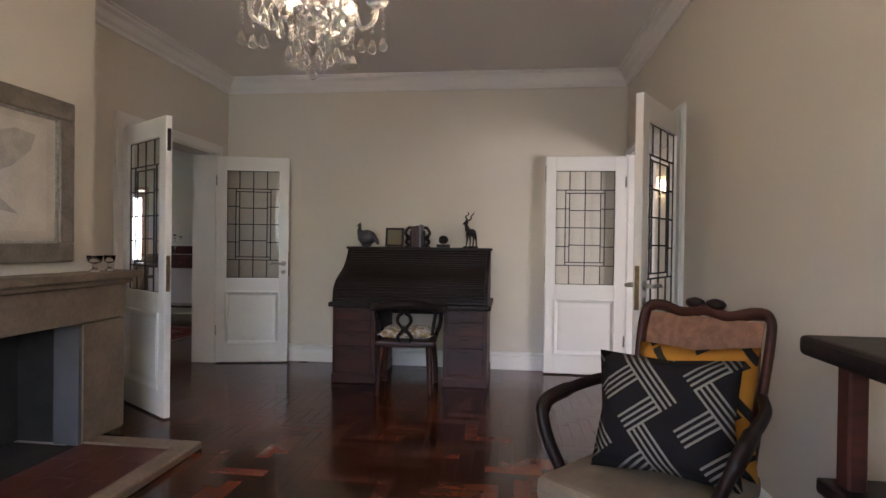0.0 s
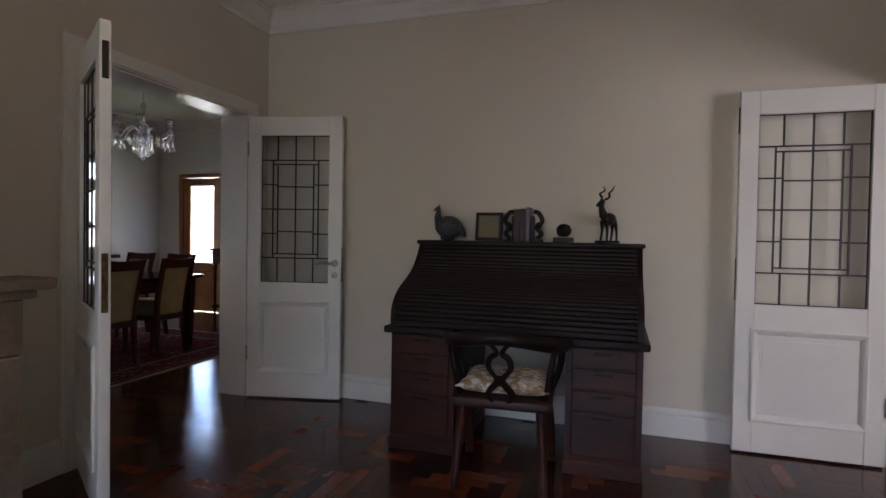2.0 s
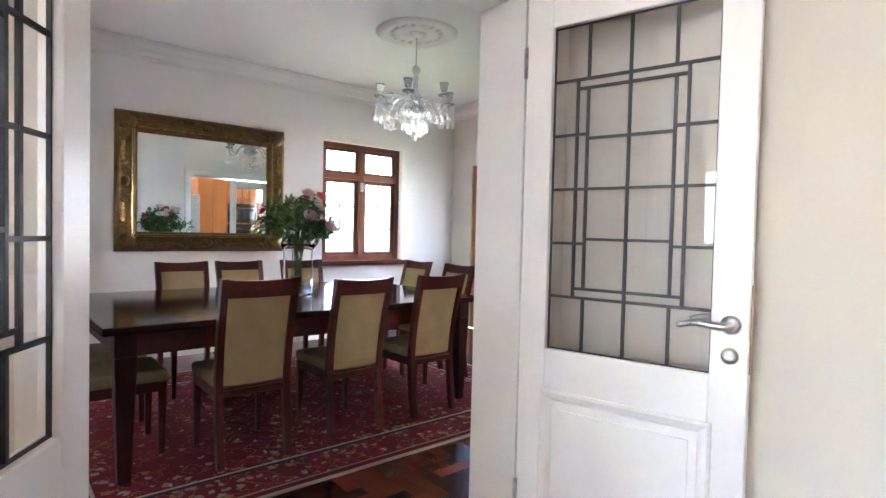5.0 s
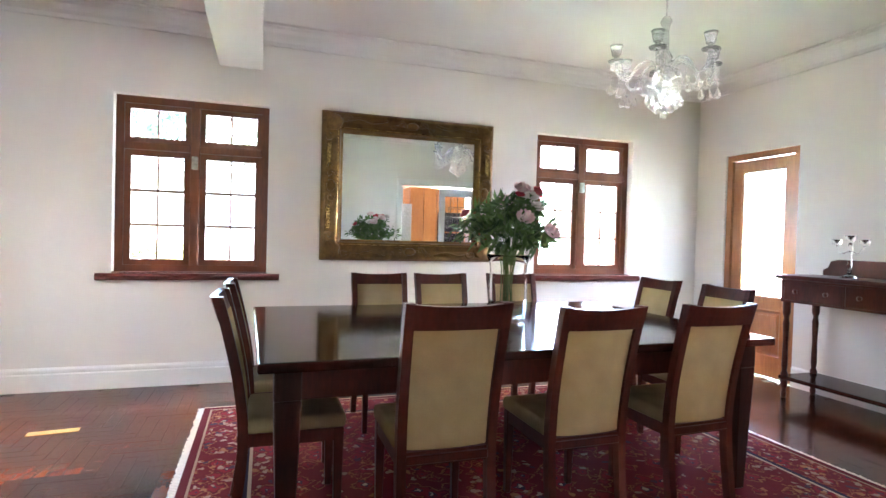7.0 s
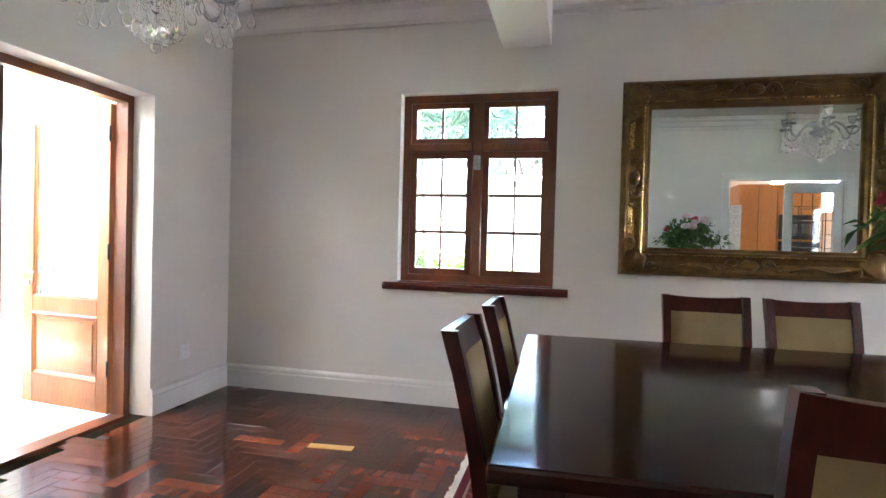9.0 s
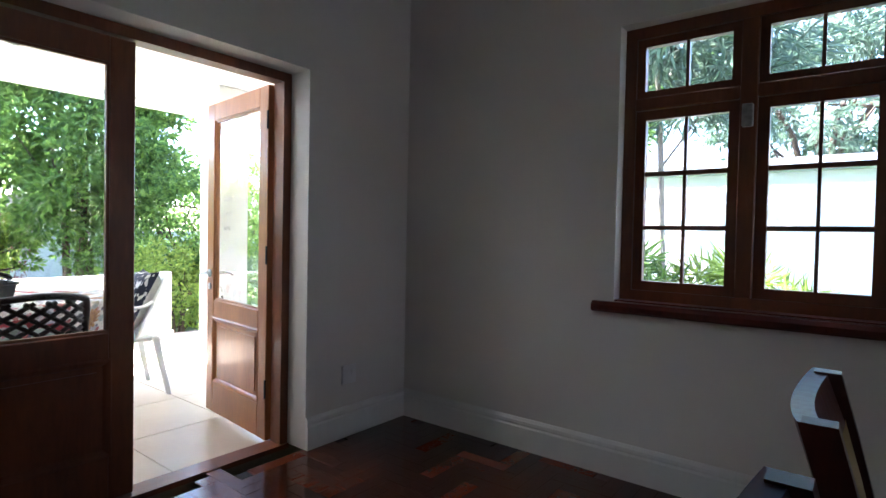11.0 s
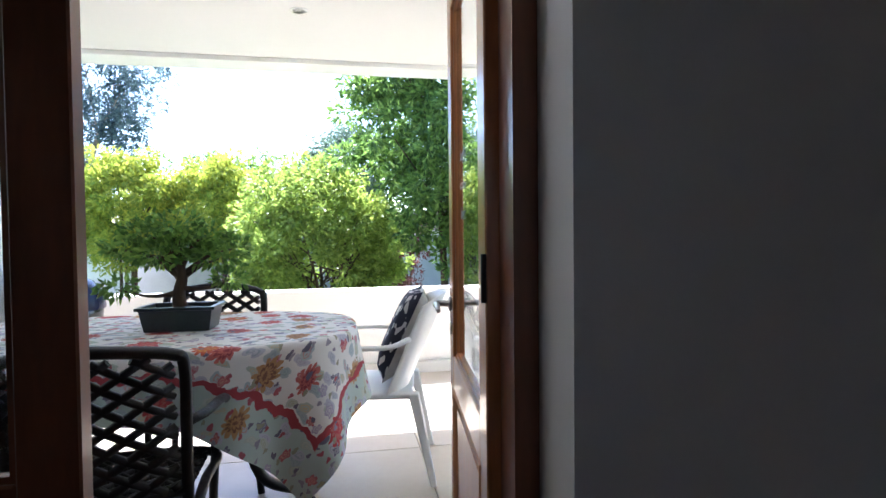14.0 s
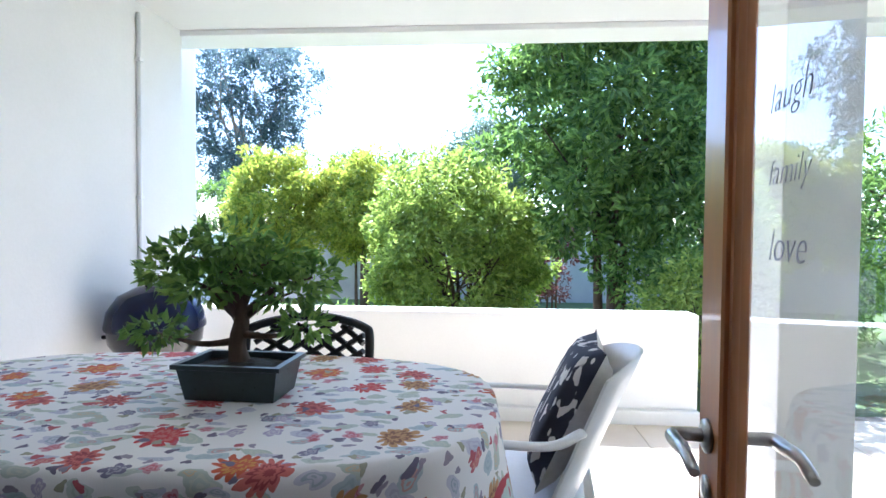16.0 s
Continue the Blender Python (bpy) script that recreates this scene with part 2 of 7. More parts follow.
def taper(x, y, z0, z1, w0, w1, d0=None, d1=None, dx=0.0, dy=0.0, r=0.003):
    """A four-sided leg, w0 wide at z0 and w1 at z1, its top set off by dx, dy."""
    d0, d1 = d0 or w0, d1 or w1
    bm = bmesh.new()
    lo = [bm.verts.new((x + sx * w0 / 2, y + sy * d0 / 2, z0)) for sx, sy in ((-1, -1), (1, -1), (1, 1), (-1, 1))]
    hi = [bm.verts.new((x + dx + sx * w1 / 2, y + dy + sy * d1 / 2, z1)) for sx, sy in ((-1, -1), (1, -1), (1, 1), (-1, 1))]
    bm.faces.new(lo[::-1])
    bm.faces.new(hi)
    for i in range(4):
        bm.faces.new((lo[i], lo[(i + 1) % 4], hi[(i + 1) % 4], hi[i]))
    if r:
        bmesh.ops.bevel(bm, geom=bm.edges[:], offset=r, segments=1, affect="EDGES")
    return bm


def lathe(profile, seg=20, at=(0, 0, 0), bm=None):
    """A turned body from (radius, z) pairs."""
    bm = bm or bmesh.new()
    rings = []
    for r, z in profile:
        if r < 1e-5:
            rings.append([bm.verts.new((at[0], at[1], at[2] + z))])
        else:
            rings.append([bm.verts.new((at[0] + r * math.cos(2 * math.pi * i / seg), at[1] + r * math.sin(2 * math.pi * i / seg), at[2] + z)) for i in range(seg)])
    for a, b in zip(rings, rings[1:]):
        for i in range(seg):
            j = (i + 1) % seg
            if len(a) == 1 and len(b) == 1:
                continue
            if len(a) == 1:
                bm.faces.new((a[0], b[j], b[i]))
            elif len(b) == 1:
                bm.faces.new((a[i], a[j], b[0]))
            else:
                bm.faces.new((a[i], a[j], b[j], b[i]))
    for f in bm.faces:
        f.smooth = True
    return bm


def tube(points, radii, seg=8, bm=None, squash=1.0):
    """A round bar along points."""
    bm = bm or bmesh.new()
    pts = [Vector(p) for p in points]
    if not hasattr(radii, "__len__"):
        radii = [radii] * len(pts)
    rings = []
    side = None
    for i, p in enumerate(pts):
        d = (pts[min(i + 1, len(pts) - 1)] - pts[max(i - 1, 0)]).normalized()
        if side is None:
            side = d.orthogonal().normalized() if abs(d.z) > 0.95 else d.cross(Vector((0, 0, 1))).normalized()
        side = (side - d * side.dot(d)).normalized()
        up = d.cross(side)
        rings.append([bm.verts.new(p + radii[i] * (math.cos(2 * math.pi * k / seg) * side + squash * math.sin(2 * math.pi * k / seg) * up)) for k in range(seg)])
    for a, b in zip(rings, rings[1:]):
        for k in range(seg):
            f = bm.faces.new((a[k], a[(k + 1) % seg], b[(k + 1) % seg], b[k]))
            f.smooth = True
    bm.faces.new(rings[0][::-1])
    bm.faces.new(rings[-1])
    return bm


def curve(points, n=8):
    """A smooth line through points."""
    pts = [Vector(p) for p in points]
    ext = [2 * pts[0] - pts[1]] + pts + [2 * pts[-1] - pts[-2]]
    out = []
    for i in range(1, len(ext) - 2):
        a, b, c, d = ext[i - 1 : i + 3]
        for k in range(n):
            t = k / n
            out.append(0.5 * ((2 * b) + (c - a) * t + (2 * a - 5 * b + 4 * c - d) * t * t + (3 * b - a - 3 * c + d) * t**3))
    return out + [pts[-1]]


def prism(outline, h0, h1, axis="y", bm=None):
    """A flat outline of (u, z) pairs drawn out along an axis."""
    bm = bm or bmesh.new()
    put = (lambda u, z, h: (u, h, z)) if axis == "y" else (lambda u, z, h: (h, u, z)) if axis == "x" else (lambda u, z, h: (u, z, h))
    a = [bm.verts.new(put(u, z, h0)) for u, z in outline]
    b = [bm.verts.new(put(u, z, h1)) for u, z in outline]
    bm.faces.new(a)
    bm.faces.new(b[::-1])
    for i in range(len(a)):
        j = (i + 1) % len(a)
        bm.faces.new((a[j], a[i], b[i], b[j]))
    bmesh.ops.recalc_face_normals(bm, faces=bm.faces[:])
    return bm


def blob(rx, ry, rz, at=(0, 0, 0), rough=0.0, sub=2, seed=0, bm=None):
    """A rounded lump with an uneven skin."""
    own = bmesh.new()
    bmesh.ops.create_icosphere(own, subdivisions=sub, radius=1)
    for v in own.verts:
        k = 1 + rough * noise.noise(v.co * 2.3 + Vector((seed, 0, 0)))
        v.co = Vector((v.co.x * rx * k + at[0], v.co.y * ry * k + at[1], v.co.z * rz * k + at[2]))
    for f in own.faces:
        f.smooth = True
    if bm is None:
        return own
    me = bpy.data.meshes.new("lump")
    own.to_mesh(me)
    bm.from_mesh(me)
    bpy.data.meshes.remove(me)
    own.free()
    return bm


def pillow(w, h, d, n=10):
    """A stuffed cushion in the x-z plane."""
    bm = bmesh.new()
    grid = {}
    for s in (-1, 1):
        for i in range(n + 1):
            for j in range(n + 1):
                u, v = 2 * i / n - 1, 2 * j / n - 1
                t = max(0.0, (1 - u**4) * (1 - v**4)) ** 0.5
                pin = 1 - 0.10 * (1 - abs(u)) * abs(v) ** 3
                pin2 = 1 - 0.10 * (1 - abs(v)) * abs(u) ** 3
                if t < 1e-4 and s == 1:
                    grid[s, i, j] = grid[-1, i, j]
                else:
                    grid[s, i, j] = bm.verts.new((u * w / 2 * pin2, s * d / 2 * t, v * h / 2 * pin))
    for s in (-1, 1):
        for i in range(n):
            for j in range(n):
                q = [grid[s, i, j], grid[s, i + 1, j], grid[s, i + 1, j + 1], grid[s, i, j + 1]]
                f = bm.faces.new(q if s == -1 else q[::-1])
                f.smooth = True
    return bm


def mesh_of(name, bm, material):
    me = bpy.data.meshes.new(name)
    bmesh.ops.recalc_face_normals(bm, faces=bm.faces[:])
    bm.to_mesh(me)
    bm.free()
    me.materials.append(material)
    return me


def part(name, bm, material, parent, label=""):
    ob = new(name, mesh_of(name, bm, material))
    ob.parent = parent
    return tagged(ob, label)


def thing(name, m, label, category, group=""):
    ob = new(name)
    ob.empty_display_size = 0.1
    ob.matrix_world = m
    return tagged(ob, label, category, group)


def structure(name, bm, material, label="", category=""):
    return tagged(new(name, mesh_of(name, bm, material)), label, category, "", "structure")


def single(name, bm, material, m, label, category, group=""):
    ob = new(name, mesh_of(name, bm, material))
    ob.matrix_world = m
    return tagged(ob, label, category, group)


def raw(name, verts, faces, material, smooth=False):
    me = bpy.data.meshes.new(name)
    me.from_pydata(verts, [], faces)
    me.materials.append(material)
    if smooth:
        me.polygons.foreach_set("use_smooth", [True] * len(me.polygons))
    return me


# ---- the large structure ----
LX0, LX1, LY0, LY1 = -1.99, 1.98, -2.0, 5.78      # living room
DX0, DX1, DY0, DY1 = -6.21, -2.21, 2.04, 8.87     # dining room
CEILING = 2.86


def wall(name, axis, u0, u1, p0, p1, z0, z1, holes, material, label):
    """A wall along an axis from u0 to u1, between p0 and p1, with holes (u0, u1, z0, z1) right through it."""
    us = sorted({u0, u1, *[h[0] for h in holes], *[h[1] for h in holes]})
    zs = sorted({z0, z1, *[h[2] for h in holes], *[h[3] for h in holes]})
    bm = bmesh.new()
    for a, b in zip(us, us[1:]):
        for c, d in zip(zs, zs[1:]):
            if any(h[0] <= a and b <= h[1] and h[2] <= c and d <= h[3] for h in holes):
                continue
            if axis == "x":
                box(bm, a, b, p0, p1, c, d)
            else:
                box(bm, p0, p1, a, b, c, d)
    bmesh.ops.remove_doubles(bm, verts=bm.verts[:], dist=1e-5)
    bm.verts.index_update()
    twin = {}
    for f in bm.faces:
        twin.setdefault(tuple(sorted(v.index for v in f.verts)), []).append(f)
    bmesh.ops.delete(bm, geom=[f for fs in twin.values() if len(fs) > 1 for f in fs], context="FACES")
    return structure(name, bm, material, label, "wall")


PO0, PO1, DOORH = 4.24, 5.55, 2.065                # opening between living and dining room
EO0, EO1 = 4.12, 5.70                             # opening to the hall
KO0, KO1 = 6.62, 7.95                             # opening to the kitchen
FO0, FO1 = -5.415, -3.82                          # opening to the terrace
BO0, BO1 = -5.84, -5.06                           # back door
W1 = (3.425, 4.53, 0.873, 2.225)
W2 = (6.955, 8.04, 0.873, 2.225)
MID = (DX1 + LX0) / 2
wall("wall_party_living", "y", LY0 - 0.2, LY1 + 0.2, MID, LX0, 0, CEILING, [(PO0, PO1, 0, DOORH)], CREAM, "cream painted plaster wall with a wide double doorway")
wall("wall_party_dining", "y", DY0 - 0.23, DY1 + 0.2, DX1, MID, 0, CEILING, [(PO0, PO1, 0, DOORH), (KO0, KO1, 0, DOORH)], OFFWHITE, "pale painted plaster wall with two doorways")
wall("wall_living_north", "x", LX0, LX1, LY1, LY1 + 0.2, 0, CEILING, [], CREAM, "cream painted plaster wall behind the roll-top desk")
wall("wall_living_east", "y", LY0 - 0.2, LY1 + 0.2, LX1, LX1 + 0.22, 0, CEILING, [(EO0, EO1, 0, DOORH)], CREAM, "cream painted plaster wall with a double doorway to the hall")
wall("wall_living_south", "x", LX0, LX1, LY0 - 0.2, LY0, 0, CEILING, [(-1.2, 1.2, 0.75, 2.25)], CREAM, "cream painted plaster wall with a wide window")
wall("wall_dining_west", "y", DY0 - 0.23, DY1 + 0.2, DX0 - 0.26, DX0, 0, CEILING, [W1, W2], OFFWHITE, "pale plaster wall with two deep window openings")
wall("wall_dining_south", "x", DX0, DX1, DY0 - 0.23, DY0, 0, CEILING, [(FO0, FO1, 0, 2.05)], OFFWHITE, "pale plaster wall with a double door to the terrace")
wall("wall_dining_north", "x", DX0, DX1, DY1, DY1 + 0.2, 0, CEILING, [(BO0, BO1, 0, 2.09)], OFFWHITE, "pale plaster wall with a half-glazed back door")
wall("wall_hall_north", "x", LX1 + 0.22, 6.0, 8.25, 8.4, 0, CEILING, [], CREAM, "cream hall wall")
wall("wall_hall_east", "y", 2.0, 8.25, 4.85, 5.0, 0, CEILING, [], CREAM, "cream hall wall")
wall("wall_hall_south", "x", LX1 + 0.22, 5.0, 1.85, 2.0, 0, CEILING, [], CREAM, "cream hall wall")
wall("wall_hall_west", "y", LY1 + 0.2, 8.25, LX1 + 0.02, LX1 + 0.22, 0, CEILING, [], CREAM, "cream hall wall")
wall("wall_kitchen_east", "y", LY1 + 0.2, 9.07, 1.6, 1.75, 0, CEILING, [], OFFWHITE, "pale kitchen wall")
wall("wall_kitchen_north", "x", DX1, 1.6, DY1 + 0.2, DY1 + 0.35, 0, CEILING, [], OFFWHITE, "pale kitchen wall")
structure("ceiling_living", boxes((LX0, LX1, LY0, LY1, CEILING, CEILING + 0.1)), CEIL, "plain painted ceiling", "ceiling")
structure("ceiling_dining", boxes((DX0, DX1, DY0, DY1, CEILING, CEILING + 0.1)), CEIL, "plain white painted ceiling", "ceiling")
structure("ceiling_hall", boxes((LX1 + 0.22, 4.85, 2.0, 8.25, CEILING, CEILING + 0.1)), CEIL, "plain painted ceiling", "ceiling")
structure("ceiling_kitchen", boxes((DX1, 1.6, LY1 + 0.2, 9.07, CEILING, CEILING + 0.1)), CEIL, "plain painted ceiling", "ceiling")
structure("roof_slab", boxes((-6.5, 6.2, 1.8, 9.6, CEILING + 0.102, CEILING + 0.25), (-2.3, 6.2, -2.3, 1.8, CEILING + 0.102, CEILING + 0.25)), CEIL, "flat roof slab", "roof")
structure("floor_base", boxes((DX0 - 0.02, LX1 + 0.24, DY0 - 0.02, DY1 + 0.02, -0.15, -0.008), (DX1, LX1 + 0.22, LY0, DY0 - 0.02, -0.15, -0.008)), GROUT, "dark bedding under the parquet", "floor")
structure("floor_hall", boxes((LX1 + 0.24, 4.85, 2.0, 8.25, -0.15, 0.0)), PARQUET_REST, "dark polished wooden hall floor", "floor")
structure("floor_kitchen", boxes((DX1 + 0.22, 1.6, DY1 + 0.02, 9.07, -0.15, 0.0)), TILE, "pale kitchen floor", "floor")


def run(name, profile, lines, material, label, category):
    """A moulding of (out, z) pairs along straight stretches: (axis, from, to, wall line, side)."""
    for k, (axis, a, b, p, s) in enumerate(lines):
        own = [(p + s * o, z) for o, z in profile]
        structure(f"{name}_{k + 1}", prism(own, a, b, "x" if axis == "x" else "y"), material, label, category)


CORNICE = [(0.0, CEILING - 0.15), (0.018, CEILING - 0.15), (0.022, CEILING - 0.12), (0.045, CEILING - 0.10), (0.065, CEILING - 0.06), (0.095, CEILING - 0.04), (0.10, CEILING - 0.022), (0.115, CEILING - 0.018), (0.115, CEILING - 0.001), (0.0, CEILING - 0.001)]
SKIRT = [(0.001, 0.001), (0.022, 0.001), (0.022, 0.125), (0.016, 0.135), (0.020, 0.145), (0.020, 0.160), (0.008, 0.175), (0.001, 0.175)]
run("cornice_living", CORNICE, [("x", LX0, LX1, LY1, -1), ("y", LY0, LY1, LX0, 1), ("y", LY0, LY1, LX1, -1), ("x", LX0, LX1, LY0, 1)], CEIL, "white plaster cornice round the ceiling", "cornice")
run("cornice_dining", CORNICE, [("x", DX0, DX1, DY1, -1), ("x", DX0, DX1, DY0, 1), ("y", DY0, 4.15, DX0, 1), ("y", 4.475, DY1, DX0, 1), ("y", DY0, 4.15, DX1, -1), ("y", 4.475, DY1, DX1, -1)], CEIL, "white plaster cornice round the ceiling", "cornice")
run("baseboard_living", SKIRT, [("x", LX0, LX1, LY1, -1), ("y", PO1 + 0.09, LY1, LX0, 1), ("y", 3.70, PO0 - 0.09, LX0, 1), ("y", LY0, EO0 - 0.09, LX1, -1), ("x", LX0, LX1, LY0, 1)], GLOSS_WHITE, "tall white painted baseboard", "baseboard")
run("baseboard_dining", SKIRT, [("y", DY0, DY1, DX0, 1), ("x", DX0, FO0, DY0, 1), ("x", FO1, DX1, DY0, 1), ("x", DX0, BO0 - 0.01, DY1, -1), ("x", BO1 + 0.01, DX1, DY1, -1), ("y", DY0, PO0 - 0.09, DX1, -1), ("y", PO1 + 0.09, KO0 - 0.09, DX1, -1), ("y", KO1 + 0.09, DY1, DX1, -1)], GLOSS_WHITE, "tall white painted baseboard", "baseboard")
run("baseboard_hall", SKIRT, [("x", LX1 + 0.22, 3.3, 8.25, -1), ("x", 4.3, 4.85, 8.25, -1), ("y", 2.0, 8.25, 4.85, -1), ("y", LY1 + 0.2, 8.25, LX1 + 0.22, 1)], GLOSS_WHITE, "tall white painted baseboard", "baseboard")
structure("ceiling_beam", soft_box(DX0, DX1, 4.15, 4.475, 2.505, CEILING - 0.002, 0.008), CEIL, "boxed white beam across the dining room ceiling", "beam")


def architrave(name, u0, u1, top, p, s, mat, width=0.085):
    """A door surround on a wall along y at x = p."""
    bm = bmesh.new()
    lo, hi = sorted((p, p + s * 0.02))
    for a, b in ((u0 - width, u0), (u1, u1 + width)):
        box(bm, lo, hi, a, b, 0, top)
        box(bm, *sorted((p + s * 0.02, p + s * 0.028)), a + 0.012, b - 0.012, 0, top + 0.012)
    box(bm, lo, hi, u0 - width, u1 + width, top, top + width)
    box(bm, *sorted((p + s * 0.02, p + s * 0.028)), u0 - width + 0.012, u1 + width - 0.012, top + 0.012, top + width - 0.012)
    return structure(name, bm, mat, "white gloss painted door surround", "trim")


def lining(name, x0, x1, y0, y1, top):
    t = 0.012
    return structure(name, boxes((x0, x1, y0 + 0.001, y0 + t, 0, top - t), (x0, x1, y1 - t, y1 - 0.001, 0, top - t), (x0, x1, y0 + 0.001, y1 - 0.001, top - t, top - 0.001)), GLOSS_WHITE, "white gloss painted door lining", "trim")


lining("trim_lining_living", DX1 - 0.002, LX0 + 0.002, PO0, PO1, DOORH)
lining("trim_lining_hall", LX1 - 0.002, LX1 + 0.222, EO0, EO1, DOORH)
lining("trim_lining_kitchen", DX1 - 0.002, DX1 + 0.112, KO0, KO1, DOORH)
architrave("trim_living_west", PO0, PO1, DOORH, LX0, 1, GLOSS_WHITE)
architrave("trim_dining_east", PO0, PO1, DOORH, DX1, -1, GLOSS_WHITE)
architrave("trim_kitchen", KO0, KO1, DOORH, DX1, -1, GLOSS_WHITE)
architrave("trim_living_east", EO0, EO1 - 0.002, DOORH, LX1, -1, GLOSS_WHITE, 0.05)
architrave("trim_hall", EO0, EO1, DOORH, LX1 + 0.22, 1, GLOSS_WHITE)

# ---- terrace structure ----
TZ = -0.02
TX0, TX1, TY0, TY1 = -9.5, -3.05, -1.62, DY0 - 0.23
structure("terrace_base", boxes((TX0, TX1, -1.95, TY1, -0.5, TZ - 0.0045)), STONE, "cement base under the terrace tiles", "floor")
structure("wall_terrace_side", boxes((TX1, TX1 + 0.22, -1.62, TY1, -0.5, 2.549)), MASONRY_WHITE, "white painted side wall of the terrace", "wall")
structure("ceiling_terrace", boxes((TX0, TX1 + 0.22, -1.9, TY1, 2.55, 2.76)), CEIL, "smooth painted terrace ceiling", "ceiling")
structure("terrace_beam", soft_box(TX0, TX1 + 0.22, -1.86, -1.60, 2.51, 2.549, 0.006), MASONRY_WHITE, "white beam over the terrace opening", "beam")
low = structure("wall_terrace_low", soft_box(-6.48, TX1, -1.90, -1.70, -0.5, 0.69, 0.012), MASONRY_WHITE, "low white plastered terrace wall", "wall")
structure("terrace_plinth", soft_box(-6.48, TX1, -1.70, -1.64, -0.03, 0.07, 0.01), MASONRY_WHITE, "white plinth along the low wall", "trim")
structure("terrace_pillar", soft_box(-6.60, -6.29, -0.74, -0.40, -0.03, 2.549, 0.008), MASONRY_WHITE, "square white plastered pillar", "pillar")
structure("wall_house_outside", boxes((TX0, DX0 - 0.26, DY0 - 0.23, DY0, -0.5, 3.1)), MASONRY_WHITE, "white outside wall of the house", "wall")
structure("wall_living_outside", boxes((-2.83, LX0 - 0.012, -2.2, TY1, -0.5, 3.1)), MASONRY_WHITE, "white outside wall", "wall")

# ---- joinery ----


def came_pattern(w, h):
    """Rectangles of a leaded light: a border of panes, a narrow band, and an inner field."""
    e, top = 0.165 * w, h / 6
    bw, bh = 0.07 * w, 0.028 * h
    out = []
    q = [0, e + bw, w * 0.5, w - e - bw, w]
    for a, b in zip(q, q[1:]):
        out += [(a, b, 0, top), (a, b, h - top, h)]
    rows = [top + (h - 2 * top) * k / 4 for k in range(5)]
    for a, b in zip(rows, rows[1:]):
        out += [(0, e, a, b), (w - e, w, a, b)]
        out += [(e, e + bw, a if a > top + 1e-6 else top + bh, b if b < h - top - 1e-6 else h - top - bh)]
        out += [(w - e - bw, w - e, a if a > top + 1e-6 else top + bh, b if b < h - top - 1e-6 else h - top - bh)]
    out += [(e, w / 2, top, top + bh), (w / 2, w - e, top, top + bh), (e, w / 2, h - top - bh, h - top), (w / 2, w - e, h - top - bh, h - top)]
    x0, x1, z0, z1 = e + bw, w - e - bw, top + bh, h - top - bh
    for k in range(4):
        for a, b in ((x0, (x0 + x1) / 2), ((x0 + x1) / 2, x1)):
            out.append((a, b, z0 + (z1 - z0) * k / 4, z0 + (z1 - z0) * (k + 1) / 4))
    return out


def panel_mould(bm, x0, x1, z0, z1, y, s):
    """A raised moulding round a sunk panel, on the face y of a leaf."""
    rings = []
    for inset, out in ((-0.012, -0.002), (-0.012, 0.009), (-0.004, 0.013), (0.004, 0.009), (0.012, 0.004), (0.020, -0.004), (0.026, -0.013)):
        rings.append([bm.verts.new((a, y + s * out, c)) for a, c in ((x0 + inset, z0 + inset), (x1 - inset, z0 + inset), (x1 - inset, z1 - inset), (x0 + inset, z1 - inset))])
    for p, q in zip(rings, rings[1:]):
        for i in range(4):
            bm.faces.new((p[i], p[(i + 1) % 4], q[(i + 1) % 4], q[i]))


def lever(parent, x, y, z, s, to, mat):
    """A lever handle with its plate on the face y, pointing the way of to."""
    h = part("handle", tube(curve([(x, y, z), (x, y + s * 0.05, z), (x + to * 0.03, y + s * 0.055, z), (x + to * 0.08, y + s * 0.055, z + 0.004), (x + to * 0.125, y + s * 0.053, z - 0.008)], 4), [0.011] * 12 + [0.009] * 4 + [0.007], 8), mat, parent, "lever handle of dull metal")
    part("rose", lathe([(0, 0), (0.026, 0), (0.026, 0.006), (0.018, 0.01), (0, 0.01)], 16), mat, h).matrix_local = pose(x, y, z, -90 * s)
    part("escutcheon", lathe([(0, 0), (0.022, 0), (0.022, 0.005), (0.008, 0.006), (0, 0.004)], 16), mat, h).matrix_local = pose(x, y, z - 0.085, -90 * s)
    return h


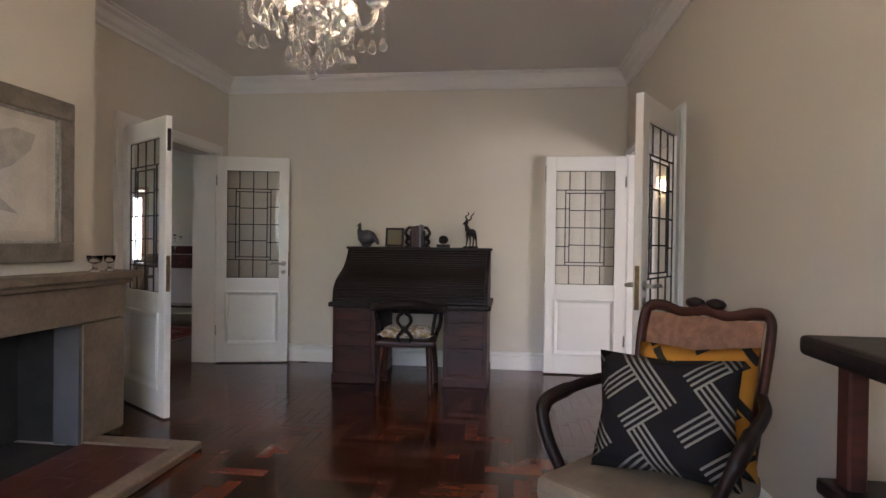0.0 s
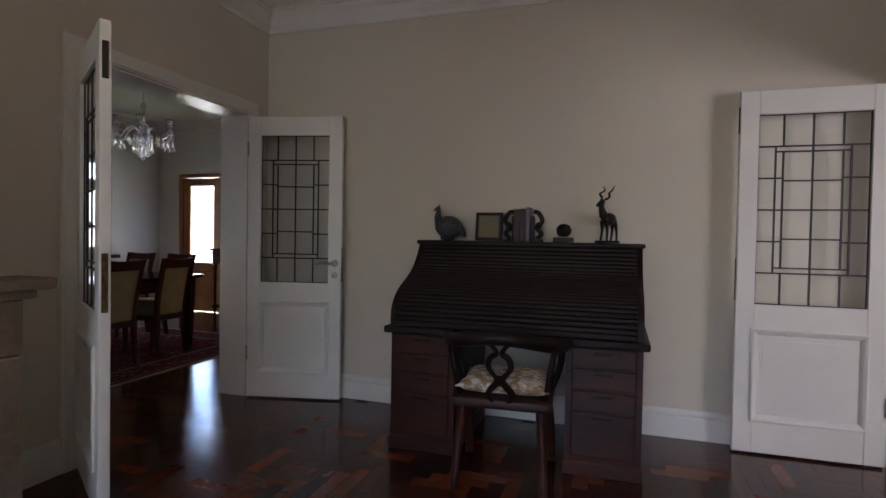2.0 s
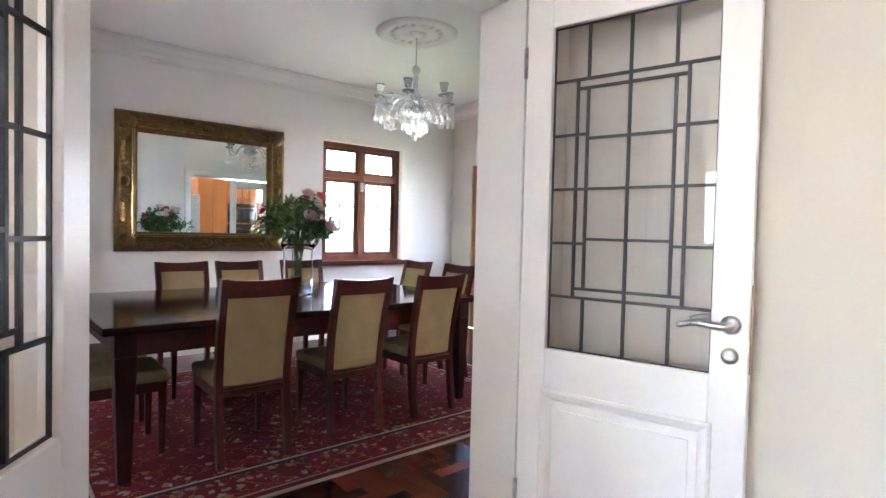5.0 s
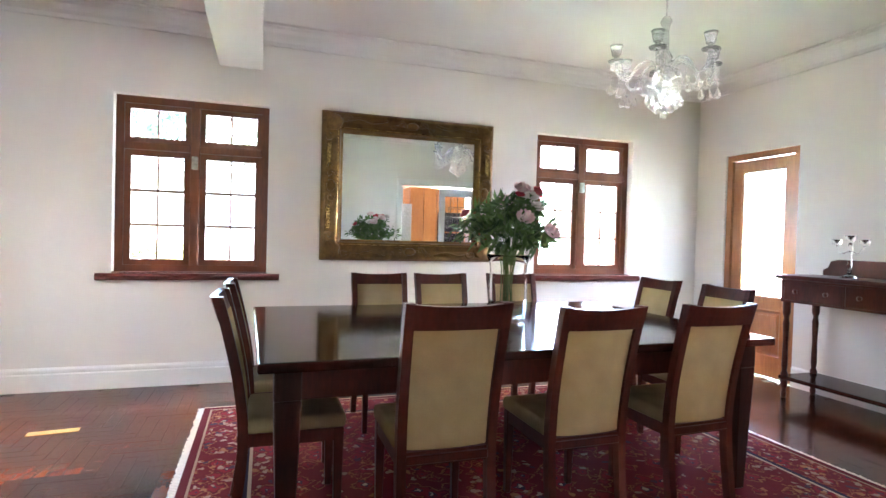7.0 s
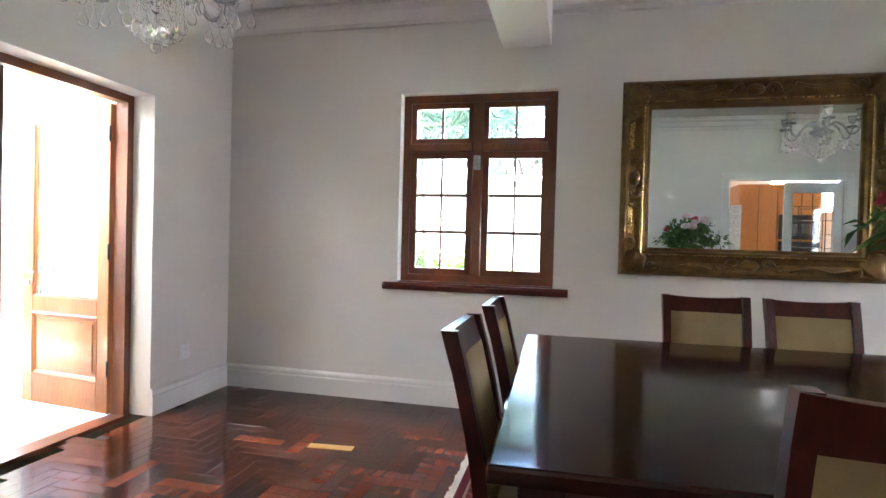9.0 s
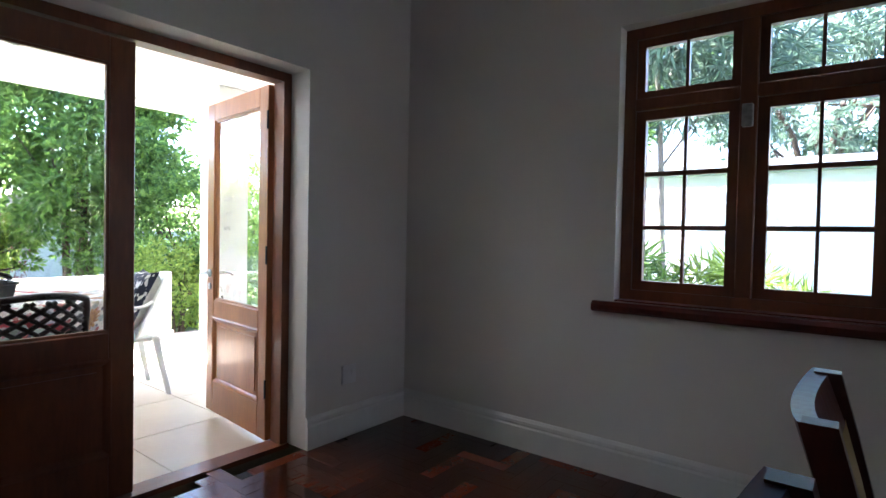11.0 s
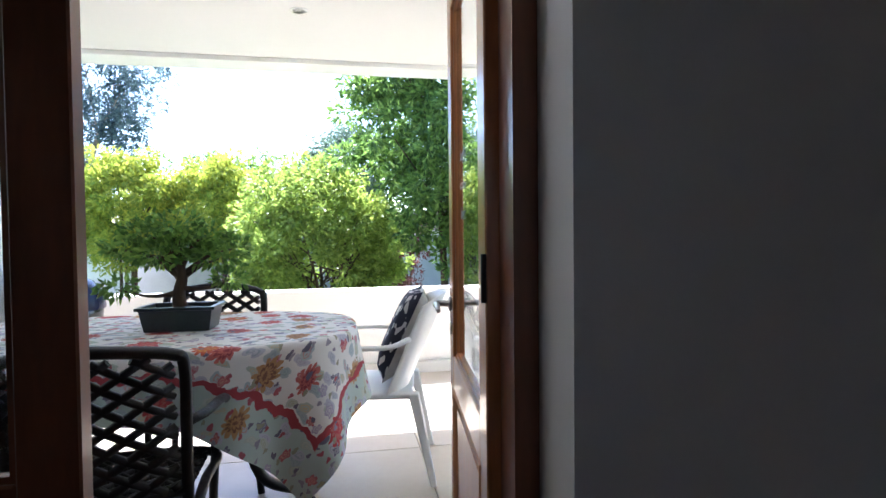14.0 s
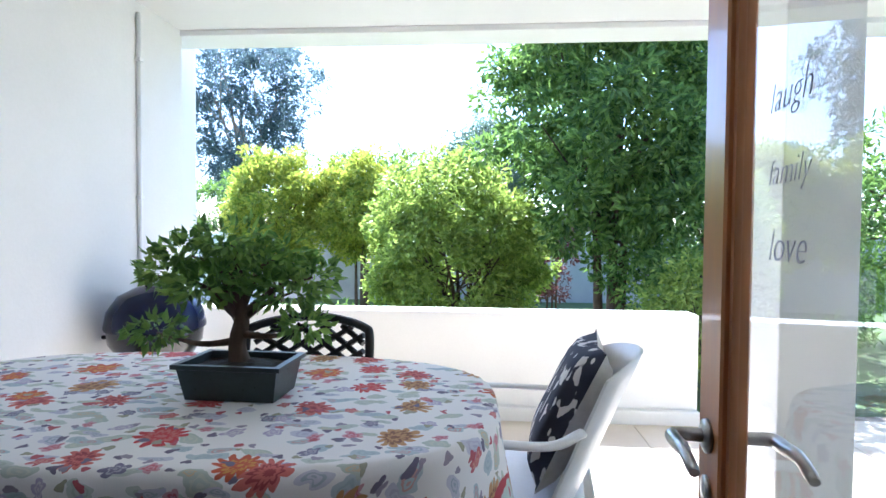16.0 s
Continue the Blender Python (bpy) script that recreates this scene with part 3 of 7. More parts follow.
def leaded_leaf(name, hinge, yaw, w, label, flip=1, handles=True):
    """A white half-glazed door leaf: hinge edge at x = 0, w wide towards +x, 45 mm thick about y = 0."""
    t, hgt, st = 0.022, 2.035, 0.095
    d = thing(name, pose(hinge[0], hinge[1], 0, 0, 0, yaw), label, "door", "white leaded double doors")
    d["kind"] = "structure"
    gz0, gz1 = 0.845, 1.90
    for a, b in ((0, st), (w - st, w)):
        part("stile", soft_box(a, b, -t, t, 0.012, hgt, 0.003, 1), GLOSS_WHITE, d)
    for a, b in ((0.012, 0.20), (0.70, gz0), (gz1, hgt)):
        part("rail", soft_box(st, w - st, -t + 0.0005, t - 0.0005, a, b, 0.003, 1), GLOSS_WHITE, d)
    bm = boxes((st, w - st, -0.008, 0.008, 0.20, 0.70), (st + 0.05, w - st - 0.05, -0.014, 0.014, 0.255, 0.645))
    panel_mould(bm, st, w - st, 0.20, 0.70, t, 1)
    panel_mould(bm, st, w - st, 0.20, 0.70, -t, -1)
    box(bm, st, w - st, -0.015, 0.015, 0.185, 0.201)
    part("panel", bm, GLOSS_WHITE, d)
    gw, gh = w - 2 * st, gz1 - gz0
    cells = came_pattern(gw, gh)
    for a, b, c, e in cells:
        p = part("pane", boxes((st + a + 0.003, st + b - 0.003, -0.0015, 0.0015, gz0 + c + 0.003, gz0 + e - 0.003)), PANE, d)
        p.visible_shadow = False
    bm = bmesh.new()
    for a, b, c, e in cells:
        r = 0.0045
        box(bm, st + a - r, st + a + r, -0.005, 0.005, gz0 + c, gz0 + e)
        box(bm, st + b - r, st + b + r, -0.0049, 0.0049, gz0 + c, gz0 + e)
        box(bm, st + a, st + b, -0.0047, 0.0047, gz0 + c - r, gz0 + c + r)
        box(bm, st + a, st + b, -0.0046, 0.0046, gz0 + e - r, gz0 + e + r)
    part("lead_came", bm, LEAD, d, "dark lead strips between the panes")
    if handles:
        lever(d, w - 0.045, t, 0.99, 1, -1, STEEL)
        lever(d, w - 0.045, -t, 0.99, -1, -1, STEEL)
    else:
        part("bolt", soft_box(w - 0.014, w + 0.004, -0.012, 0.012, 1.80, 1.95, 0.002, 1), DARKMETAL, d, "dark edge bolt")
    part("lock_plate", boxes((w, w + 0.003, -0.012, 0.012, 0.86, 1.10)), BRASS, d, "brown metal lock plate on the edge")
    for z in (0.28, 1.75):
        part("hinge", lathe([(0, 0), (0.007, 0), (0.007, 0.10), (0, 0.10)], 10, (0.0, flip * (t + 0.006), z)), STEEL, d)
    return d


leaded_leaf("door_1", (LX0 + 0.024, PO1 - 0.012), 13.0, 0.69, "open white double-door leaf with leaded glass", -1)
leaded_leaf("door_2", (LX0 + 0.024, PO0 + 0.012), -32.0, 0.70, "open white double-door leaf with leaded glass by the fireplace", 1, False)
leaded_leaf("door_3", (LX1 - 0.03, EO1 - 0.025), 181.0, 0.725, "open white double-door leaf with leaded glass to the hall", 1, False)
leaded_leaf("door_4", (LX1 - 0.03, EO0 + 0.012), 237.6, 0.70, "open white double-door leaf with leaded glass beside the armchair", -1)
leaded_leaf("door_5", (DX1 + 0.06, KO1 - 0.014), -90.0, 0.65, "closed white leaded door leaf to the kitchen", 1)


def timber_window(name, y0, y1, z0, z1, label):
    """Casement pair under two top lights, set deep in the west wall; local x runs along the wall."""
    w, h = y1 - y0, z1 - z0
    d = thing(name, pose(DX0 - 0.12, y0, z0, 0, 0, 90), label, "window", "timber casement windows")
    d["kind"] = "structure"
    f, tz = 0.055, 0.72 * h
    part("window_frame", boxes((0, f, -0.04, 0.04, 0, h), (w - f, w, -0.04, 0.04, 0, h), (f, w - f, -0.04, 0.04, 0, f), (f, w - f, -0.04, 0.04, h - f, h)), MERANTI_AND_SHADED, d)
    part("mullion", soft_box(w / 2 - 0.035, w / 2 + 0.035, -0.045, 0.045, f, h - f, 0.004, 1), MERANTI_AND_SHADED, d)
    for a, b in ((f, w / 2 - 0.035), (w / 2 + 0.035, w - f)):
        part("transom", soft_box(a, b, -0.05, 0.05, tz - 0.03, tz + 0.03, 0.005, 1), MERANTI_AND_SHADED, d)
        for c, e, rows in ((f, tz - 0.03, 3), (tz + 0.03, h - f, 1)):
            s = part("sash", bm_frame(a - 0.006, b + 0.006, c - 0.006, e + 0.006, 0.052 if rows > 1 else 0.044, 0.02), MERANTI_AND_SHADED, d)
            k = 0.046 if rows > 1 else 0.038
            x0, x1, q0, q1 = a + k, b - k, c + k, e - k
            bars = bmesh.new()
            box(bars, (x0 + x1) / 2 - 0.007, (x0 + x1) / 2 + 0.007, -0.012, 0.012, q0, q1)
            for r in range(1, rows):
                zz = q0 + (q1 - q0) * r / rows
                box(bars, x0, x1, -0.0115, 0.0115, zz - 0.011, zz + 0.011)
            part("glazing_bar", bars, MERANTI_AND_SHADED, s)
            for r in range(rows):
                for u0, u1 in ((x0, (x0 + x1) / 2 - 0.007), ((x0 + x1) / 2 + 0.007, x1)):
                    p = part("pane", boxes((u0, u1, 0.013, 0.017, q0 + (q1 - q0) * r / rows + 0.007, q0 + (q1 - q0) * (r + 1) / rows - 0.007)), PANE, s)
                    p.visible_shadow = False
    part("catch", soft_box(w / 2 - 0.022, w / 2 + 0.022, -0.075, -0.045, tz - 0.16, tz - 0.06, 0.004, 1), STEEL, d, "pale metal window catch")
    sill = prism([(0.13, -0.055), (-0.155, -0.055), (-0.165, -0.045), (-0.165, -0.022), (-0.150, -0.004), (0.13, -0.004)], -0.10, w + 0.10, "x")
    sill2 = boxes((0.002, w - 0.002, -0.12, 0.12, -0.004, 0.006))
    part("window_sill", sill, MAHOG, d, "dark red timber sill with rounded ends").visible_shadow = True
    part("sill_board", sill2, MAHOG, d)
    return d


def bm_frame(x0, x1, z0, z1, k, t):
    return boxes((x0, x0 + k, -t, t, z0, z1), (x1 - k, x1, -t, t, z0, z1), (x0 + k, x1 - k, -t + 0.0005, t - 0.0005, z0, z0 + k), (x0 + k, x1 - k, -t + 0.0005, t - 0.0005, z1 - k, z1))


timber_window("window_1", *W1, "deep-set brown timber window with small panes and a dark red sill")
timber_window("window_2", *W2, "deep-set brown timber window with small panes beside the mirror")


def timber_leaf(name, hinge, yaw, w, hgt, label, wood, handles=True):
    """A half-glazed timber door leaf, hinge edge at x = 0."""
    t, st, g0 = 0.022, 0.10, 0.735
    d = thing(name, pose(hinge[0], hinge[1], 0, 0, 0, yaw), label, "door", "timber glazed doors")
    d["kind"] = "structure"
    for a, b in ((0, st), (w - st, w)):
        part("stile", soft_box(a, b, -t, t, 0.008, hgt, 0.004, 1), wood, d)
    for a, b in ((0.008, 0.21), (0.615, g0), (hgt - 0.11, hgt)):
        part("rail", soft_box(st, w - st, -t + 0.0005, t - 0.0005, a, b, 0.004, 1), wood, d)
    bm = boxes((st, w - st, -0.008, 0.008, 0.21, 0.615), (st + 0.045, w - st - 0.045, -0.015, 0.015, 0.255, 0.57))
    panel_mould(bm, st, w - st, 0.21, 0.615, t - 0.009, 1)
    panel_mould(bm, st, w - st, 0.21, 0.615, -t + 0.009, -1)
    part("panel", bm, wood, d)
    g = part("pane", boxes((st, w - st, -0.0025, 0.0025, g0, hgt - 0.11)), PANE, d)
    g.visible_shadow = False
    part("bead", bm_frame(st, w - st, g0, hgt - 0.11, 0.012, 0.012), wood, d)
    if handles:
        lever(d, w - 0.05, t, 0.905, 1, -1, STEEL)
        lever(d, w - 0.05, -t, 0.905, -1, -1, STEEL)
    for z in (0.25, 1.0, 1.75):
        part("hinge", lathe([(0, 0), (0.006, 0), (0.006, 0.10), (0, 0.10)], 10, (0.0, t + 0.004, z)), DARKMETAL, d)
    return d


FY = DY0 - 0.20
fw = (FO1 - FO0 - 0.10) / 2
bm = boxes((FO0 + 0.001, FO0 + 0.05, FY - 0.045, FY + 0.045, 0, 2.049), (FO1 - 0.05, FO1 - 0.001, FY - 0.045, FY + 0.045, 0, 2.049), (FO0 + 0.05, FO1 - 0.05, FY - 0.045, FY + 0.045, 2.0, 2.049))
box(bm, FO0 + 0.001, FO1 - 0.001, FY - 0.06, FY + 0.06, -0.02, 0.006)
structure("trim_terrace_door_frame", bm, MERANTI_AND_SHADED, "brown timber frame of the terrace doors", "trim")
# sunlit leaf lighter, backlit leaf darker: the light is in the wood colours
tl = timber_leaf("door_6", (FO0 + 0.055, FY - 0.055), -96.0, fw + 0.045, 1.995, "open terrace door in sun-brightened teak, with handwritten words on its glass", LIT_TEAK)
timber_leaf("door_7", (FO1 - 0.052, FY), 180.0, fw - 0.004, 1.995, "closed timber terrace door, coloured dark for backlight, with a large glass pane", MERANTI_AND_SHADED, False)
part("bolt", soft_box(fw - 0.05, fw - 0.015, -0.03, -0.022, 1.80, 1.90, 0.003, 1), STEEL, tl, "small steel bolt")
key = part("keys", tube(curve([(fw - 0.02, -0.03, 0.815), (fw - 0.02, -0.05, 0.805), (fw - 0.02, -0.055, 0.775)], 4), 0.004, 6), STEEL, tl, "bunch of keys in the lock")
part("key_fob", soft_box(fw - 0.032, fw - 0.008, -0.06, -0.05, 0.675, 0.755, 0.004, 1), DARKMETAL, key)
for word, z, size in (("laugh", 1.367, 0.052), ("family", 1.279, 0.046), ("love", 1.187, 0.058)):
    cu = bpy.data.curves.new("lettering", "FONT")
    cu.body, cu.size, cu.shear, cu.align_x, cu.extrude, cu.offset = word, size, 0.3, "CENTER", 0.0003, -0.0011
    tmp = new("lettering_source", cu)
    me = bpy.data.meshes.new_from_object(tmp)
    bpy.data.objects.remove(tmp)
    me.materials.append(INK)
    w_ob = new("lettering", me)
    w_ob.parent = tl
    w_ob.matrix_local = pose(0.535, 0.005, z, 90, 0, 180)
    tagged(w_ob, "dark handwritten word on the glass")

bm = boxes((BO0 + 0.001, BO0 + 0.06, DY1 + 0.02, DY1 + 0.11, 0, 2.089), (BO1 - 0.06, BO1 - 0.001, DY1 + 0.02, DY1 + 0.11, 0, 2.089), (BO0 + 0.06, BO1 - 0.06, DY1 + 0.02, DY1 + 0.11, 2.03, 2.089))
structure("trim_back_door_frame", bm, LIT_TEAK, "light brown timber frame of the back door", "trim")
timber_leaf("door_8", (BO0 + 0.062, DY1 + 0.065), 0.0, BO1 - BO0 - 0.124, 2.025, "closed light brown half-glazed back door", LIT_TEAK)

# white door at the end of the hall
hd = thing("door_9", pose(3.35, 8.22, 0, 0, 0, 0), "closed white panelled door at the end of the hall", "door")
hd["kind"] = "structure"
part("slab", soft_box(0, 0.85, -0.02, 0.02, 0.005, 2.05, 0.003, 1), GLOSS_WHITE, hd)
part("door_frame", boxes((-0.09, 0, -0.03, 0.028, 0, 2.14), (0.85, 0.94, -0.03, 0.028, 0, 2.14), (0, 0.85, -0.03, 0.028, 2.05, 2.14)), GLOSS_WHITE, hd)
lever(hd, 0.07, -0.02, 1.0, -1, 1, STEEL)
wl = thing("wall_lamp", pose(2.95, 8.245, 2.0), "small lit glass wall lamp in the hall", "lamp")
part("bracket", boxes((-0.03, 0.03, -0.02, 0.0, -0.06, 0.06)), BRASS, wl)
part("shade", lathe([(0.02, -0.07), (0.045, -0.02), (0.05, 0.06), (0.035, 0.09)], 14, (0, -0.07, 0.02)), glowing("lamp_glow", (1.0, 0.75, 0.42), 1.2), wl, "glowing warm glass shade")

# ---- living room things ----


def roll_top_desk():
    d = thing("roll_top_desk", pose(-0.61, 5.01, 0), "old dark wooden roll-top desk with closed slatted shutter", "desk")
    W, D = 1.33, 0.73
    for x0 in (0.0, W - 0.37):
        ped = part("pedestal", boxes((x0, x0 + 0.37, 0.02, D, 0.07, 0.655)), OLDWOOD_RED, d)
        part("plinth", soft_box(x0 - 0.008, x0 + 0.378, 0.008, D, 0.0, 0.075, 0.006), OLDWOOD_RED, ped)
        for k, (z0, z1) in enumerate(((0.10, 0.32), (0.33, 0.43), (0.44, 0.54), (0.55, 0.645))):
            dr = part("drawer", soft_box(x0 + 0.03, x0 + 0.34, 0.006, 0.022, z0, z1, 0.006), OLDWOOD_RED, ped)
            part("grip", soft_box(x0 + 0.14, x0 + 0.23, 0.001, 0.007, z1 - 0.03, z1 - 0.018, 0.002, 1), OLDWOOD, dr, "narrow dark finger grip")
    part("writing_top", soft_box(-0.03, W + 0.03, -0.03, D, 0.655, 0.695, 0.012), OLDWOOD, d)
    part("back_rail", boxes((0.37, W - 0.37, D - 0.02, D, 0.52, 0.655)), OLDWOOD, d)
    s = [(0.0, 0.695), (-0.0, 0.74), (0.012, 0.80), (0.06, 0.86), (0.145, 0.91), (0.24, 0.95), (0.325, 1.00), (0.395, 1.07), (0.445, 1.145)]
    prof = [(p.x, p.z) for p in curve([(y, 0, z) for y, z in s], 4)]
    for x0 in (0.0, W - 0.03):
        part("side_panel", prism(prof + [(D, 1.145), (D, 0.695)], x0, x0 + 0.03, "x"), OLDWOOD, d)
    n = 24
    pts = curve([(0, y + 0.012, z) for y, z in s], 8)
    ln = [0.0]
    for a, b in zip(pts, pts[1:]):
        ln.append(ln[-1] + (b - a).length)
    slat = None
    for k in range(n):
        t = (k + 0.5) / n * ln[-1]
        i = max(j for j in range(len(ln) - 1) if ln[j] <= t)
        p = pts[i].lerp(pts[i + 1], (t - ln[i]) / (ln[i + 1] - ln[i]))
        v = (pts[i + 1] - pts[i]).normalized()
        if slat is None:
            h = ln[-1] / n * 0.47
            bm = prism([(0.006, -h), (-0.004, -h), (-0.009, -h * 0.5), (-0.010, 0), (-0.009, h * 0.5), (-0.004, h), (0.006, h)], 0.031, W - 0.031, "x")
            slat = mesh_of("slat", bm, OLDWOOD)
        o = new("slat", slat)
        o.parent = d
        o.matrix_local = pose(0, p.y, p.z, math.degrees(math.atan2(v.z, v.y)) - 90)
    part("lift_bar", soft_box(0.03, W - 0.03, -0.012, 0.012, 0.70, 0.725, 0.005), OLDWOOD, d)
    part("top_shelf", soft_box(-0.015, W + 0.015, 0.43, D + 0.005, 1.145, 1.17, 0.008), OLDWOOD, d)
    return d


roll_top_desk()


def captain_chair():
    d = thing("captains_chair", pose(0.065, 4.93, 0, 0, 0, 4), "dark wooden captain's chair with a pale patterned cushion", "chair")
    for sx in (-1, 1):
        part("leg", tube(curve([(sx * 0.17, -0.17, 0.43), (sx * 0.185, -0.19, 0.22), (sx * 0.195, -0.24, 0.0)], 5), [0.022] * 6 + [0.018] * 5, 8), OLDWOOD_RED, d)
        part("leg", tube(curve([(sx * 0.18, 0.18, 0.43), (sx * 0.20, 0.20, 0.22), (sx * 0.21, 0.22, 0.0)], 5), 0.02, 8), OLDWOOD_RED, d)
        part("arm_post", tube(curve([(sx * 0.21, 0.10, 0.45), (sx * 0.245, 0.13, 0.57), (sx * 0.25, 0.05, 0.70)], 5), 0.016, 8), OLDWOOD, d)
    part("seat_frame", soft_box(-0.22, 0.22, -0.21, 0.21, 0.40, 0.455, 0.02, 3), OLDWOOD_RED, d)
    cu = pillow(0.42, 0.40, 0.085)
    c = part("cushion", cu, shader("floral_cushion", (0.74, 0.71, 0.68), 0.9, other=(0.34, 0.24, 0.12), scale=24, fine=60, bump=0.1, wear=0.18), d, "off-white cushion with a brown branch pattern")
    c.matrix_local = pose(0, 0.0, 0.50, 90)
    rail = [(-0.27, 0.17, 0.705), (-0.275, 0.0, 0.71), (-0.22, -0.20, 0.735), (-0.10, -0.275, 0.765), (0, -0.285, 0.775), (0.10, -0.275, 0.765), (0.22, -0.20, 0.735), (0.275, 0.0, 0.71), (0.27, 0.17, 0.705)]
    part("back_rail", tube(curve(rail, 5), 0.024, 8, squash=1.5), OLDWOOD, d)
    ring = bmesh.new()
    for sx in (-1, 1):
        tube(curve([(sx * 0.040, -0.20, 0.44), (sx * 0.050, -0.215, 0.49), (sx * 0.012, -0.235, 0.555), (sx * 0.048, -0.25, 0.62), (sx * 0.040, -0.258, 0.67), (sx * 0.012, -0.265, 0.70), (sx * 0.05, -0.275, 0.755)], 5), 0.017, 8, ring, 0.6)
    blob(0.026, 0.014, 0.028, (0, -0.235, 0.555), 0.0, 2, 0, ring)
    part("splat", ring, OLDWOOD, d, "carved splat with crossed strands")
    for sx in (-1, 1):
        part("spindle", tube([(sx * 0.19, -0.16, 0.45), (sx * 0.23, -0.19, 0.735)], 0.013, 8), OLDWOOD, d)
    d.scale = (1.08, 1.02, 0.95)
    return d


captain_chair()

TOPZ = 1.171
FOWL = shader("speckled_figurine", (0.075, 0.080, 0.095), 0.45, other=(0.018, 0.018, 0.022), scale=60, fine=200, bump=0.3, wear=0.6)
bm = blob(0.092, 0.062, 0.074, (0.005, 0, 0.088), 0.06, 3)
tube(curve([(0.03, 0, 0.11), (0.085, 0, 0.075), (0.118, 0, 0.022)], 4), [0.055, 0.052, 0.048, 0.043, 0.038, 0.032, 0.026, 0.020, 0.010], 10, bm, 0.7)
tube(curve([(-0.045, 0, 0.11), (-0.070, 0, 0.155), (-0.066, 0, 0.195)], 4), [0.048, 0.042, 0.036, 0.030, 0.024, 0.020, 0.017, 0.015, 0.014], 10, bm)
blob(0.021, 0.015, 0.018, (-0.072, 0, 0.205), 0, 2, 0, bm)
tube([(-0.088, 0, 0.203), (-0.104, 0, 0.196)], [0.008, 0.002], 6, bm)
tube([(-0.068, 0, 0.216), (-0.060, 0, 0.236)], [0.007, 0.003], 6, bm)
blob(0.05, 0.04, 0.016, (0.0, 0, 0.014), 0.1, 2, 5, bm)
single("guinea_fowl_figurine", bm, FOWL, pose(-0.49, 5.66, TOPZ), "dark speckled guinea fowl figurine on the desk", "figurine")
pf = thing("picture_frame", pose(-0.215, 5.67, TOPZ, -7, 0, 0), "small black-framed landscape picture on the desk", "picture")
part("frame", bm_frame(-0.088, 0.088, 0.002, 0.185, 0.019, 0.010), OLDWOOD, pf)
part("print", boxes((-0.071, 0.071, -0.001, 0.003, 0.018, 0.169)), shader("landscape_print", (0.13, 0.16, 0.12), 0.5, other=(0.22, 0.14, 0.05), scale=3, fine=8, bump=0, stretch=(0.3, 1, 9)), pf, "muted landscape print")
for k, (x, h, c, w) in enumerate(((-0.015, 0.200, (0.050, 0.024, 0.026), 0.038), (0.022, 0.205, (0.045, 0.030, 0.036), 0.034), (0.051, 0.215, (0.22, 0.20, 0.24), 0.022))):
    b = thing("book", pose(x, 5.66, TOPZ), ("dark red book between bookends", "dark red book between bookends", "pale grey book between bookends")[k], "book", "books on the desk")
    part("cover", soft_box(-w / 2, w / 2, -0.08, 0.07, 0, h, 0.004), shader("book_cover", c, 0.55, scale=12), b)
    part("pages", boxes((-w / 2 + 0.004, w / 2 - 0.004, -0.075, 0.072, 0.004, h + 0.0005)), IVORY, b)
for x, s in ((-0.070, -1), (0.098, 1)):
    bm = boxes((-0.035, 0.035, -0.05, 0.05, 0, 0.014), (-0.006 - s * 0.024, 0.006 - s * 0.024, -0.05, 0.05, 0, 0.16))
    tube(curve([(s * 0.0, 0, 0.015), (s * 0.030, 0, 0.05), (s * 0.0, 0, 0.09), (s * 0.034, 0, 0.13), (s * 0.01, 0, 0.18), (-s * 0.02, 0, 0.19)], 5), 0.014, 8, bm)
    blob(0.02, 0.02, 0.024, (s * 0.012, 0, 0.10), 0.1, 2, 0, bm)
    single("bookend", bm, OLDWOOD, pose(x, 5.66, TOPZ), "dark carved wooden bookend on the desk", "bookend", "bookends on the desk")
bm = boxes((-0.06, 0.06, -0.045, 0.045, 0, 0.03))
blob(0.047, 0.045, 0.042, (0, 0, 0.073), 0.12, 3, 4, bm)
single("round_ornament", bm, OLDWOOD, pose(0.265, 5.66, TOPZ), "dark round carved ornament on a square base", "ornament")
bm = boxes((-0.07, 0.07, -0.035, 0.035, 0, 0.015))
blob(0.062, 0.03, 0.038, (0.01, 0, 0.145), 0.08, 3, 2, bm)
for x, y, x2 in ((-0.035, 0.012, -0.05), (-0.03, -0.012, -0.02), (0.055, 0.012, 0.045), (0.05, -0.012, 0.07)):
    tube(curve([(x, y, 0.135), ((x + x2) / 2 + 0.008, y, 0.075), (x2, y, 0.012)], 4), [0.014, 0.013, 0.012, 0.010, 0.008, 0.007, 0.007, 0.006, 0.007], 7, bm)
tube(curve([(-0.035, 0, 0.16), (-0.055, 0, 0.20), (-0.065, 0, 0.235)], 4), [0.026, 0.025, 0.023, 0.021, 0.019, 0.017, 0.016, 0.015, 0.014], 8, bm)
tube([(-0.05, 0, 0.245), (-0.075, 0, 0.235), (-0.10, 0, 0.222)], [0.018, 0.015, 0.008], 8, bm)
for y in (-0.012, 0.012):
    tube(curve([(-0.055, y, 0.255), (-0.025, y * 2.2, 0.275), (-0.035, y * 3, 0.30), (0.0, y * 2.4, 0.318), (0.005, y * 3.4, 0.345)], 5), [0.007] * 10 + [0.005] * 7 + [0.003] * 4, 6, bm)
single("antelope_figurine", bm, OLDWOOD, pose(0.525, 5.66, TOPZ, 0, 0, 52), "dark carved antelope figurine with twisted horns", "figurine")

